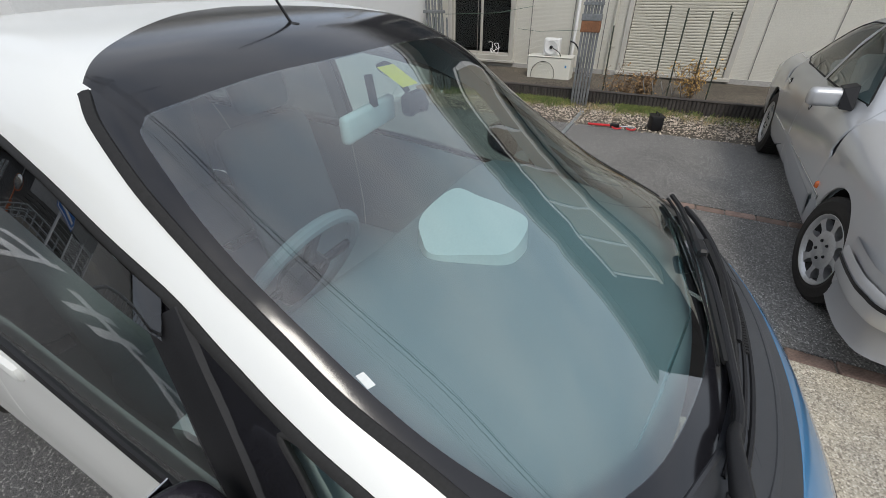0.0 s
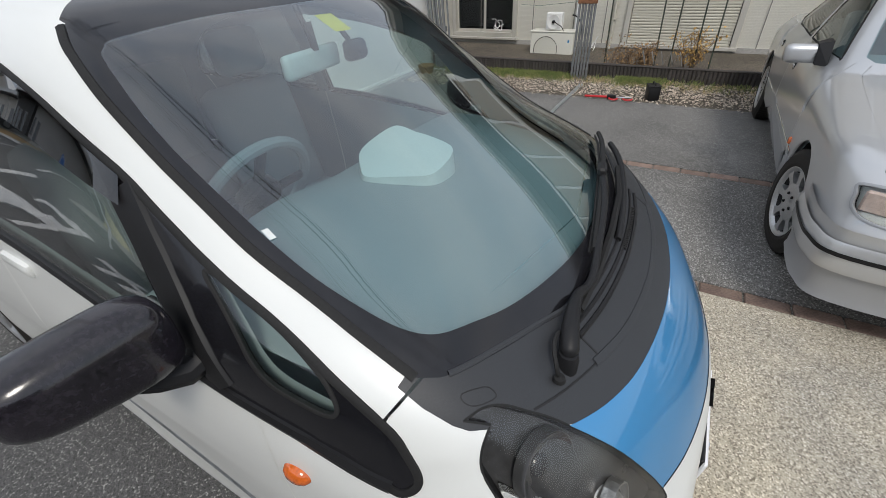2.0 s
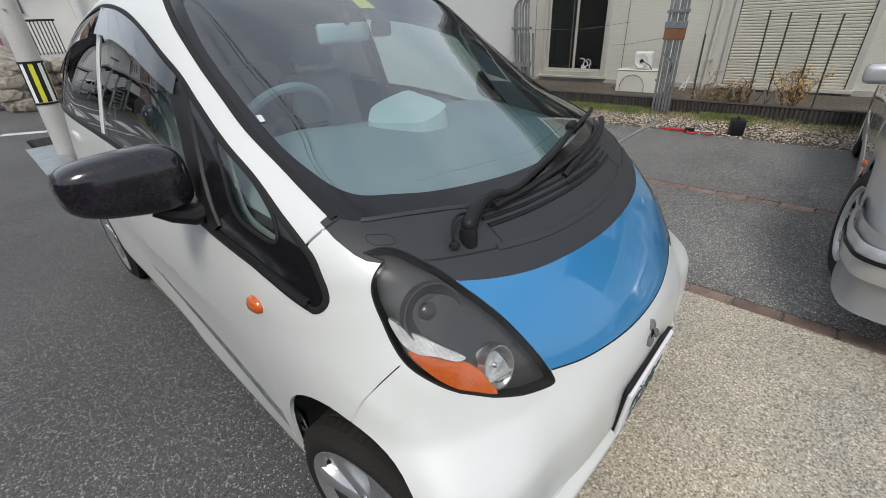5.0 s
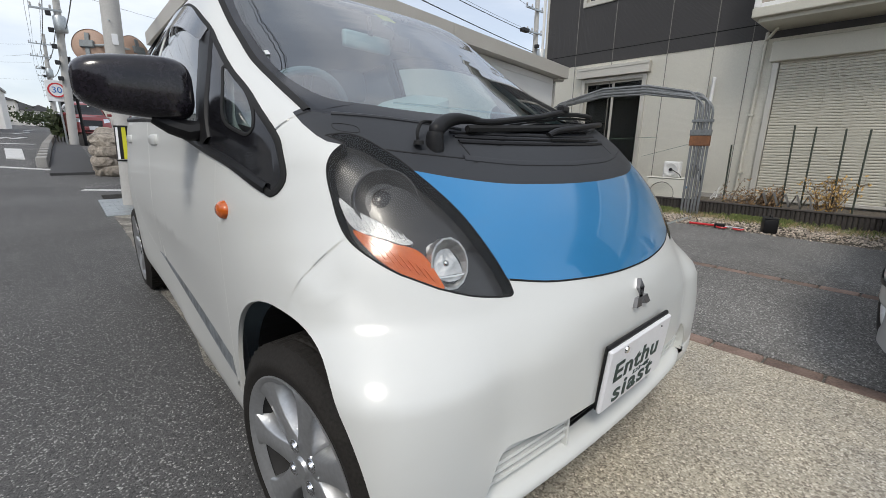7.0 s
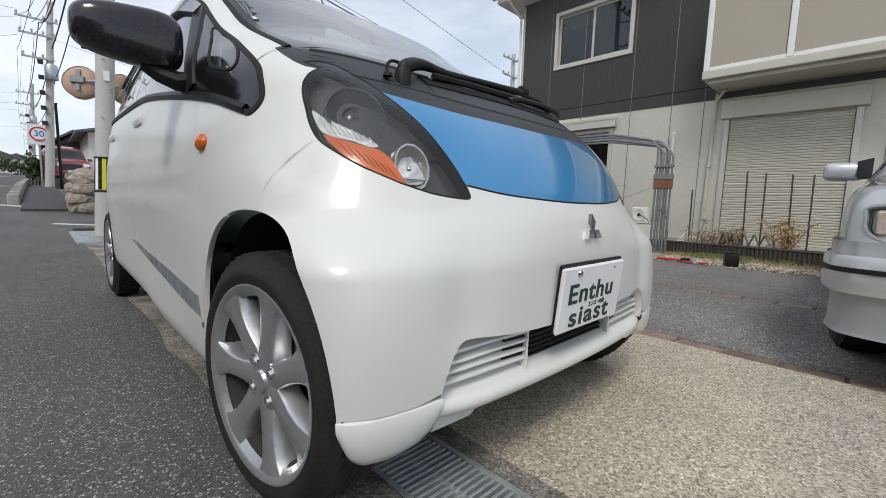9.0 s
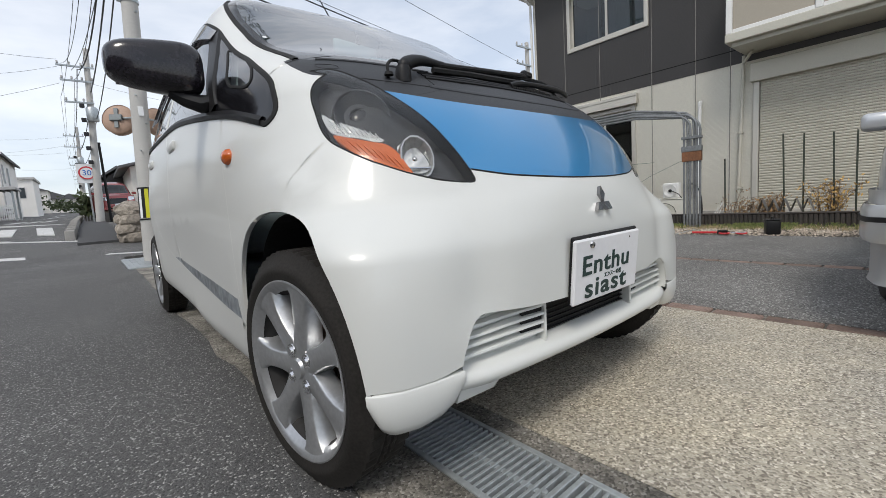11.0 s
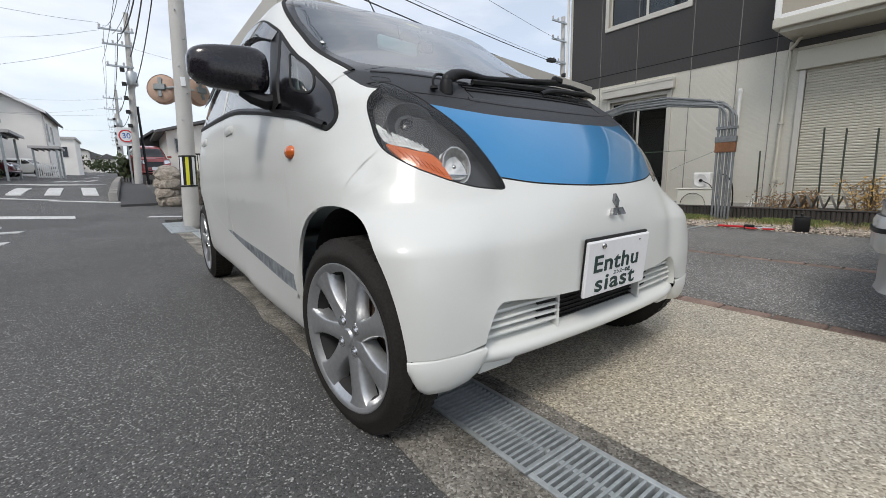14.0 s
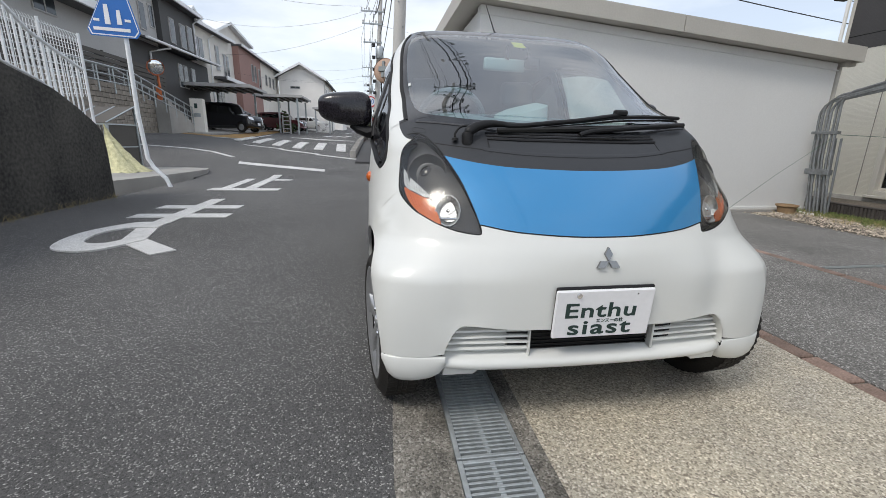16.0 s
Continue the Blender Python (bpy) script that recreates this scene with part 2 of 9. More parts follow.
# ---- mesh helpers ----
class Geo:
    """Vertices and faces, gathered and then linked as one mesh."""

    def __init__(self):
        self.v, self.f = [], []

    def add(self, verts, faces, m=None):
        b = len(self.v)
        self.v += [tuple(m @ Vector(p)) for p in verts] if m else [tuple(p) for p in verts]
        self.f += [tuple(b + i for i in f) for f in faces]
        return self

    def box(self, x0, x1, y0, y1, z0, z1, c=0.0, m=None):
        """A box with chamfered edges."""
        c = min(c, 0.45 * min(x1 - x0, y1 - y0, z1 - z0))
        if c <= 0:
            v = [(x, y, z) for x in (x0, x1) for y in (y0, y1) for z in (z0, z1)]
            return self.add(v, [(0, 1, 3, 2), (4, 6, 7, 5), (0, 4, 5, 1), (2, 3, 7, 6), (0, 2, 6, 4), (1, 5, 7, 3)], m)
        bm = bmesh.new()
        bmesh.ops.create_cube(bm, size=1.0)
        for p in bm.verts:
            p.co = Vector(((x0 + x1) / 2 + p.co.x * (x1 - x0), (y0 + y1) / 2 + p.co.y * (y1 - y0), (z0 + z1) / 2 + p.co.z * (z1 - z0)))
        bmesh.ops.bevel(bm, geom=bm.edges[:], offset=c, segments=1 if c < 0.012 else 2, affect="EDGES", profile=0.5)
        bm.verts.index_update()
        self.add([p.co.copy() for p in bm.verts], [[p.index for p in f.verts] for f in bm.faces], m)
        bm.free()
        return self

    def prism(self, poly, h0, h1, m=None):
        """A polygon in x, y raised from h0 to h1."""
        k = len(poly)
        v = [(x, y, h0) for x, y in poly] + [(x, y, h1) for x, y in poly]
        return self.add(v, [tuple(range(k))[::-1], tuple(range(k, 2 * k))] + [(i, (i + 1) % k, k + (i + 1) % k, k + i) for i in range(k)], m)

    def tube(self, pts, r, sides=8, m=None, closed=False):
        """A round bar along a line of points; r one radius or one for each point."""
        P = [Vector(p) for p in pts]
        rs = r if isinstance(r, (list, tuple)) else [r] * len(P)
        v, f, up = [], [], None
        for i, p in enumerate(P):
            d = ((P[(i + 1) % len(P)] if closed else P[min(i + 1, len(P) - 1)]) - (P[i - 1] if closed else P[max(i - 1, 0)])).normalized()
            a = d.orthogonal().normalized() if up is None else (up - d * up.dot(d)).normalized()
            up, b = a, d.cross(a)
            for s in range(sides):
                w = 2 * math.pi * s / sides
                v.append(p + (a * math.cos(w) + b * math.sin(w)) * rs[i])
        k = len(P)
        for i in range(k if closed else k - 1):
            for s in range(sides):
                j, q = (i + 1) % k, (s + 1) % sides
                f.append((i * sides + s, i * sides + q, j * sides + q, j * sides + s))
        if not closed:
            f += [tuple(range(sides))[::-1], tuple((k - 1) * sides + s for s in range(sides))]
        return self.add(v, f, m)

    def lathe(self, prof, sides=32, m=None, closed=False):
        """A profile of (radius, height) turned round the z axis."""
        v, f, k = [], [], len(prof)
        for s in range(sides):
            w = 2 * math.pi * s / sides
            v += [(r * math.cos(w), r * math.sin(w), h) for r, h in prof]
        for s in range(sides):
            q = (s + 1) % sides
            for i in range(k if closed else k - 1):
                j = (i + 1) % k
                f.append((s * k + i, q * k + i, q * k + j, s * k + j))
        return self.add(v, f, m)

    def mesh(self, name, smooth=False, angle=35):
        me = bpy.data.meshes.new(name)
        me.from_pydata(self.v, [], self.f)
        me.update()
        if smooth:
            me.polygons.foreach_set("use_smooth", [True] * len(me.polygons))
            me.set_sharp_from_angle(angle=radians(angle))
        return me


def part(name, geo, material, parent, label="", smooth=False, angle=35, m=None):
    """One mesh object under a thing or a part."""
    me = geo if isinstance(geo, bpy.types.Mesh) else geo.mesh(name, smooth, angle)
    if not me.materials:
        me.materials.append(material)
    ob = new(name, me)
    ob.parent = parent
    if m is not None:
        ob.matrix_basis = m
    return tagged(ob, label)


def thing(name, label, category, group="", kind="", m=None):
    ob = new(name)
    ob.empty_display_size = 0.1
    if m is not None:
        ob.matrix_basis = m
    return tagged(ob, label, category, group, kind)


def solid(name, geo, material, label, category="", group="", kind="", smooth=False, m=None):
    """A thing or a piece of the setting that is one mesh."""
    me = geo.mesh(name, smooth)
    me.materials.append(material)
    ob = new(name, me)
    if m is not None:
        ob.matrix_basis = m
    return tagged(ob, label, category, group, kind)


def spline(pts, steps=8, closed=True):
    """A smooth line through control points."""
    P = np.array(pts, float)
    n, out = len(P), []
    for i in range(n if closed else n - 1):
        a = P[i - 1] if closed or i else P[i]
        b, c = P[i], P[(i + 1) % n]
        d = P[(i + 2) % n] if closed or i + 2 < n else c
        for t in np.arange(steps) / steps:
            out.append(0.5 * (2 * b + (c - a) * t + (2 * a - 5 * b + 4 * c - d) * t * t + (3 * b - a - 3 * c + d) * t**3))
    if not closed:
        out.append(P[-1])
    return np.array(out)


# ---- ground ----
def rise(x, y):
    """The street climbs gently beyond the crossing, and banks up to the far side."""
    b = 0.0 if y < 9 else 0.055 * (y - 9) if y < 20 else 0.605 + 0.028 * (y - 20)
    return b + 0.055 * min(40.0, max(0.0, -x - 4.2)) * min(1.0, max(0.0, (y - 9) / 8))


def steps_of(a, b, s):
    n = max(1, int(math.ceil((b - a) / s)))
    return [a + (b - a) * i / n for i in range(n + 1)]


def sheet(x0, x1, y0, y1, z, sx=2.0, sy=1.0, thick=0.0):
    """Ground that follows the rise."""
    xs, ys = steps_of(x0, x1, sx), steps_of(y0, y1, sy)
    if x0 < -4.2 < x1:
        xs = sorted(set(xs + [-4.2]))
    if y0 < 9 < y1:
        ys = sorted(set(ys + [9.0]))
    k = len(xs)
    g = Geo().add([(x, y, z + rise(x, y)) for y in ys for x in xs], [(j * k + i, j * k + i + 1, j * k + k + i + 1, j * k + k + i) for j in range(len(ys) - 1) for i in range(k - 1)])
    if thick:
        ring = [(x, ys[0]) for x in xs] + [(xs[-1], y) for y in ys[1:]] + [(x, ys[-1]) for x in xs[-2::-1]] + [(xs[0], y) for y in ys[-2:0:-1]]
        n = len(ring)
        g.add([(x, y, z + rise(x, y)) for x, y in ring] + [(x, y, z + rise(x, y) - thick) for x, y in ring], [(i, n + i, n + (i + 1) % n, (i + 1) % n) for i in range(n)])
    return g


def flat(pts, z=0.004, cuts=3):
    """A thin marking laid on the ground, its outline following the rise."""
    out = []
    for (xa, ya), (xb, yb) in zip(pts, pts[1:] + pts[:1]):
        out += [(xa + (xb - xa) * i / cuts, ya + (yb - ya) * i / cuts) for i in range(cuts)]
    n = len(out)
    return Geo().add([(x, y, rise(x, y) + z) for x, y in out] + [(x, y, rise(x, y) - 0.02) for x, y in out], [tuple(range(n))] + [(i, n + i, n + (i + 1) % n, (i + 1) % n) for i in range(n)])


g = Geo()
_xs = [-900, -300, -120, -60, -44, -30, -20, -12, -4.2, 0, 20, 100, 300, 900]
_ys = [-400, -60, -20, 0, 9, 11, 13, 15, 17, 20, 30, 60, 120, 250, 500, 900]
g.add([(x, y, rise(x, y) - 0.34) for y in _ys for x in _xs], [(j * 14 + i, j * 14 + i + 1, j * 14 + 15 + i, j * 14 + 14 + i) for j in range(15) for i in range(13)])
solid("ground", g, EARTH, "dry bare earth that reaches the horizon", "ground", kind="structure")
solid("road", sheet(-4.75, -0.645, -14, 9.0, 0.0, 2, 2, 0.3), ASPHALT, "worn grey asphalt lane beside the parked cars", "road", kind="structure")
solid("road_crossing", sheet(-40, 12, 9.0, 24.0, 0.0, 2, 1, 0.3), ASPHALT, "worn grey asphalt street crossing the lane", "road", kind="structure")
solid("road_beyond", sheet(-9.5, -1.35, 24.0, 190, 0.0, 2, 6, 0.3), ASPHALT, "grey asphalt street climbing beyond the crossing", "road", kind="structure")
solid("pavement_forecourt", Geo().box(-0.18, 1.27, -9, 3.95, -0.3, 0.0), YARD_A, "pale exposed-aggregate concrete forecourt with stains", "pavement", kind="structure")
solid("pavement_middle", Geo().box(1.375, 2.86, -9, 3.95, -0.3, 0.0), YARD_B, "grey washed concrete forecourt slab", "pavement", kind="structure")
solid("pavement_rear", Geo().box(2.965, 4.85, -9, 1.2, -0.3, 0.0).box(2.965, 4.85, 1.26, 3.95, -0.3, -0.004), YARD_B, "grey washed concrete forecourt slab", "pavement", kind="structure")
solid("pavement_joint", Geo().box(2.965, 5.5, 1.205, 1.255, -0.3, 0.004), STEEL, "pale metal joint strip between slabs", "pavement", kind="structure")
solid("pavement_gutter", Geo().box(-0.645, -0.475, -9, 7.6, -0.3, 0.002).box(-0.247, -0.18, -9, 7.6, -0.3, -0.002), STRIP, "cracked mortar strips along the drain", "pavement", kind="structure")
solid("pavement_corner", Geo().box(-0.18, 0.55, 3.95, 9.0, -0.3, 0.0), STRIP, "bare mortar apron beside the shed", "pavement", kind="structure")
random.seed(4)
wild = []
for k in range(46):
    y = -6 + 13.2 * k / 46
    wild.append((-0.648 + random.uniform(-.03, .02), y))
g = Geo().prism([(-0.60, -6.0)] + [(-0.60, 7.2)] + wild[::-1], -0.1, 0.0045)
solid("pavement_edge", g, STRIP, "ragged broken edge of the mortar strip", "pavement", kind="structure")

# drain gratings: a steel frame and cross bars for each length
random.seed(2)


def grating():
    t = thing("drain_grating", "galvanised steel drain grating set in the mortar strip", "grating", "gratings of the roadside drain")
    part("frame", Geo().box(-.111, -.094, 0, .992, -.03, .004, .002).box(.094, .111, 0, .992, -.03, .004, .002).box(-.094, .094, 0, .014, -.03, .003, .002).box(-.094, .094, .978, .992, -.03, .003, .002), GRATE, t, "", False)
    bar = Geo().box(-.094, .094, -.0042, .0042, -.028, .002, .0012).mesh("bar")
    bar.materials.append(GRATE)
    for k in range(49):
        part("bar", bar, GRATE, t, m=Matrix.Translation((0, .03 + .0194 * k, 0)))
    part("spine", Geo().box(-.008, .008, .014, .978, -.03, -.004), GRATE, t)
    part("lift_stud", Geo().lathe([(.0, .006), (.007, .005), (.009, -.002)], 10, Matrix.Translation((0, .02, 0))), GRATE, t)
    return t


first = grating()
first.matrix_basis = pose(-0.361, -1.455 + 0.99, 0)
for k in range(-5, 7):
    if k != 0:
        copy_thing(first, pose(-0.361, -0.465 + 1.0 * k, 0))
# channel floor and sides near black: shade under the gratings is painted in
solid("drain", Geo().box(-0.475, -0.247, -9, 7.6, -0.34, -0.2).box(-.475, -.472, -9, 7.6, -.34, -.03).box(-.25, -.247, -9, 7.6, -.34, -.03), DARK, "channel under the gratings, coloured near black as shade", "drain", kind="structure")

# rows of bricks between the slabs
random.seed(7)
bricks = {}
for name, x0, x1, ya, yb in (("brick_row_near", 1.272, 1.373, -5, 3.9), ("brick_row_far", 2.862, 2.963, -5, 3.9)):
    row = solid(name, Geo().box(x0 - .002, x1 + .002, -9, 3.95, -.3, -.012), STRIP, "dark mortar bed under a row of bricks", "pavement", kind="structure")
    me = Geo().box(-.047, .047, -.103, .103, -.03, .0, .006).mesh("brick")
    me.materials.append(BRICK)
    y = ya
    while y < yb:
        ob = part("brick", me, BRICK, row, m=pose((x0 + x1) / 2 + random.uniform(-.002, .002), y + .1, random.uniform(-.002, .004), random.uniform(-.8, .8), random.uniform(-1, 1), random.uniform(-.8, .8)))
        y += 0.216

# road markings
def marking(pts, label, z=0.004, cuts=3):
    return solid("road_marking", flat(pts, z, cuts), ROAD_WHITE, label, "road marking", kind="structure")


LAID = [0]


def bar_mark(a, b, w, label):
    LAID[0] += 1
    (xa, ya), (xb, yb) = a, b
    d = math.hypot(xb - xa, yb - ya)
    nx, ny = -(yb - ya) / d * w / 2, (xb - xa) / d * w / 2
    return marking([(xa + nx, ya + ny), (xb + nx, yb + ny), (xb - nx, yb - ny), (xa - nx, ya - ny)], label, 0.004 + 0.0011 * (LAID[0] % 9), cuts=6)


# painted stop lettering: the middle sign
for a, b, w in (((-3.62, 4.62), (-2.58, 4.60), .26), ((-3.62, 3.94), (-2.52, 3.92), .26), ((-3.13, 5.38), (-3.10, 3.2), .20), ((-3.10, 3.2), (-2.95, 2.62), .20), ((-2.95, 2.62), (-2.48, 2.15), .20)):
    bar_mark(a, b, w, "white painted stroke of the stop lettering")
outer = spline([(-3.0, 3.42), (-3.34, 3.46), (-3.58, 2.95), (-3.46, 2.36), (-3.08, 2.24), (-2.84, 2.62)], 8, False)
inner = spline([(-3.0, 3.18), (-3.28, 3.16), (-3.40, 2.9), (-3.32, 2.56), (-3.12, 2.5), (-3.0, 2.74)], 8, False)
marking([tuple(p) for p in outer] + [tuple(p) for p in inner[::-1]], "white painted loop of the stop lettering", 0.0152, 1)
# the far sign
for a, b, w in (((-3.72, 6.70), (-2.50, 6.62), .30), ((-3.12, 9.45), (-3.05, 6.7), .20), ((-3.05, 8.45), (-2.62, 8.42), .26), ((-3.55, 8.75), (-3.50, 6.7), .18)):
    bar_mark(a, b, w, "white painted stroke of the stop lettering")
marking([(-4.85, 12.30), (-2.12, 10.66), (-2.08, 10.20), (-4.74, 11.80)], "white painted stop line", cuts=8)
crv = spline([(-12.5, 15.9), (-9.5, 15.55), (-7.49, 15.28), (-6.42, 14.66), (-5.39, 13.44)], 8, False)
for k in range(0, len(crv) - 8, 8):
    bar_mark(tuple(crv[k]), tuple(crv[k + 8]), .14, "white painted edge line")
for a, b in (((-6.2, 17.7), (-4.5, 17.04)), ((-4.6, 16.9), (-2.8, 15.1)), ((-2.9, 14.95), (-1.0, 13.1)), ((-0.9, 12.9), (0.3, 11.7)), ((-0.87, 9.75), (-0.29, 9.45))):
    bar_mark(a, b, .15, "white painted lane edge")
for k in range(6):
    x = -1.92 - 0.98 * k
    d = 0.62 * k
    marking([(x - .4, 16.6 + d), (x, 16.3 + d), (x - .25, 20.4 + d), (x - .72, 20.9 + d)], "white painted zebra bar", 0.03, 5)
bar_mark((-6.0, 27.2), (-2.0, 25.6), .35, "white painted stop line")
for k in range(3):
    bar_mark((-4.6 + k * .7, 33 + k * .3), (-4.3 + k * .7, 37 + k * .3), .35, "worn white painted road sign")
bar_mark((-4.0, 48), (-3.4, 56), .2, "white painted lane line")
bar_mark((-4.2, 66), (-3.6, 76), .2, "white painted lane line")
# ochre strip along the far side of the crossing
och = [(-30, 38), (-14.3, 24.6), (-11.04, 22.3), (-9.85, 22.1), (-8.6, 21.4), (-7.33, 21.6), (-7.9, 29), (-8.6, 38), (-9.6, 60)]
in_ = [(-30.5, 39.2), (-14.6, 25.3), (-11.2, 22.9), (-9.9, 22.9), (-9.0, 22.7), (-8.9, 23.6), (-9.0, 29), (-9.4, 38), (-10.2, 60)]
solid("pavement_ochre", flat(och + in_[::-1], 0.012, 6), ROAD_ORANGE, "ochre painted strip along the far kerb", "pavement", kind="structure")
bar_mark((-8.55, 20.9), (-7.1, 21.15), .16, "white painted edge line")
bar_mark((-7.1, 21.15), (-7.6, 29), .14, "white painted edge line")
solid("pavement_lots", sheet(-40, -9.3, 23.0, 70, 0.06, 3, 3, 0.3), CONCRETE, "grey concrete parking lots before the houses", "pavement", kind="structure")


# ---- car bodies: a smooth shell cut into panels ----
def curve_through(xs, ys):
    xs, ys = np.asarray(xs, float), np.asarray(ys, float)
    h = np.diff(xs)
    d = np.diff(ys) / h
    m = np.zeros_like(ys)
    m[0], m[-1] = d[0], d[-1]
    for i in range(1, len(xs) - 1):
        m[i] = 0 if d[i - 1] * d[i] <= 0 else (h[i - 1] + h[i]) * 3 / ((2 * h[i] + h[i - 1]) / d[i - 1] + (h[i] + 2 * h[i - 1]) / d[i])

    def at(x):
        x = np.clip(np.asarray(x, float), xs[0], xs[-1])
        i = np.clip(np.searchsorted(xs, x, side="right") - 1, 0, len(xs) - 2)
        t = (x - xs[i]) / h[i]
        return (2 * t**3 - 3 * t * t + 1) * ys[i] + (t**3 - 2 * t * t + t) * h[i] * m[i] + (3 * t * t - 2 * t**3) * ys[i + 1] + (t**3 - t * t) * h[i] * m[i + 1]

    return at


class Shell:
    """Half a car body, x outwards. A side profile turned round a cross axis at (ay, az); W: half width at (y, z); crown and corner by angle (degrees from the nose upwards)."""

    def __init__(self, ay, az, profile, W, crown, corner, half):
        self.ay, self.az, self.W, self.half, self.dent, self.flare = ay, az, W, half, None, None
        q = spline(profile, 12) - [ay, az]
        th, r = np.arctan2(q[:, 1], -q[:, 0]), np.hypot(q[:, 0], q[:, 1])
        o = np.argsort(th)
        self.th, self.r = np.concatenate([th[o] - 2 * np.pi, th[o], th[o] + 2 * np.pi]), np.tile(r[o], 3)
        self.k = curve_through(np.radians(crown[0]), crown[1])
        self.p = curve_through(np.radians(corner[0]), corner[1])

    def at(self, th, ps):
        th, ps = np.asarray(th, float), np.asarray(ps, float)
        w = np.mod(th + np.pi / 2, 2 * np.pi) - np.pi / 2
        R, k, p = np.interp(th, self.th, self.r), self.k(w), self.p(w)
        a, b, t = self.half * np.cos(ps), R * np.sin(ps), np.ones_like(ps)
        for _ in range(5):
            y, z = self.ay - t * b * np.cos(th), self.az + t * b * np.sin(th)
            u = np.clip(t * a / self.half, 0, 1)
            t = t / ((np.abs(t * a) / self.W(y, z)) ** p + (t * b / (R * (1 - k * u * u))) ** p) ** (1 / p)
        x, y, z = t * a, self.ay - t * b * np.cos(th), self.az + t * b * np.sin(th)
        if self.flare:
            x = x + self.flare(x, y, z)
        return np.stack([x, y + (self.dent(x, y, z) if self.dent else 0), z], -1)

    def normal(self, th, ps):
        e = 2e-3
        ps = np.clip(ps, e, None)
        n = np.cross(self.at(th, ps + e) - self.at(th, ps - e), self.at(th + e, ps) - self.at(th - e, ps))
        n /= np.linalg.norm(n, axis=-1, keepdims=True) + 1e-12
        P = self.at(th, ps) - np.array([0, self.ay, self.az])
        return n * np.sign((n * P).sum(-1, keepdims=True))

    def _bisect(self, test, like, lo, hi, n=20):
        lo, hi = np.full_like(like, lo), np.full_like(like, hi)
        for _ in range(n):
            m = (lo + hi) / 2
            g = test(m)
            lo, hi = np.where(g, m, lo), np.where(g, hi, m)
        return (lo + hi) / 2

    def side(self, pts):
        """Points (y, z) of the side view."""
        y, z = np.array(pts, float).T
        th, r = np.arctan2(z - self.az, self.ay - y), np.hypot(z - self.az, y - self.ay)

        def test(m):
            q = self.at(th, m)
            return np.hypot(q[:, 1] - self.ay, q[:, 2] - self.az) < r

        return th, self._bisect(test, r, 0, np.pi / 2)

    def across(self, th, x):
        return self._bisect(lambda m: self.at(th, m)[..., 0] > x, np.asarray(x, float), 0, np.pi / 2, 15)

    def front(self, pts, low=-0.7, high=1.5):
        """Points (x, z) of the front view."""
        x, z = np.abs(np.array(pts, float)).T
        th = self._bisect(lambda m: self.at(m, self.across(m, x))[:, 2] < z, x, low, high, 17)
        return th, self.across(th, x)

    def top(self, pts, low=0.3, high=2.6):
        """Points (x, y) of the view from above."""
        x, y = np.array(pts, float).T
        x = np.abs(x)
        th = self._bisect(lambda m: self.at(m, self.across(m, x))[:, 1] < y, x, low, high, 17)
        return th, self.across(th, x)


def plane_of(tp):
    th, ps = tp
    rho = ps / (np.pi / 2)
    rho = np.where(rho > 0.9993, 1.06, rho)
    return np.stack([rho * np.cos(th), rho * np.sin(th)], -1)


def inside(poly, pts):
    x, y = pts[:, 0], pts[:, 1]
    r = np.zeros(len(pts), bool)
    for (x0, y0), (x1, y1) in zip(poly, np.roll(poly, -1, 0)):
        c = (y0 > y) != (y1 > y)
        r ^= c & (x < (x1 - x0) * (y - y0) / (y1 - y0 + 1e-15) + x0)
    return r


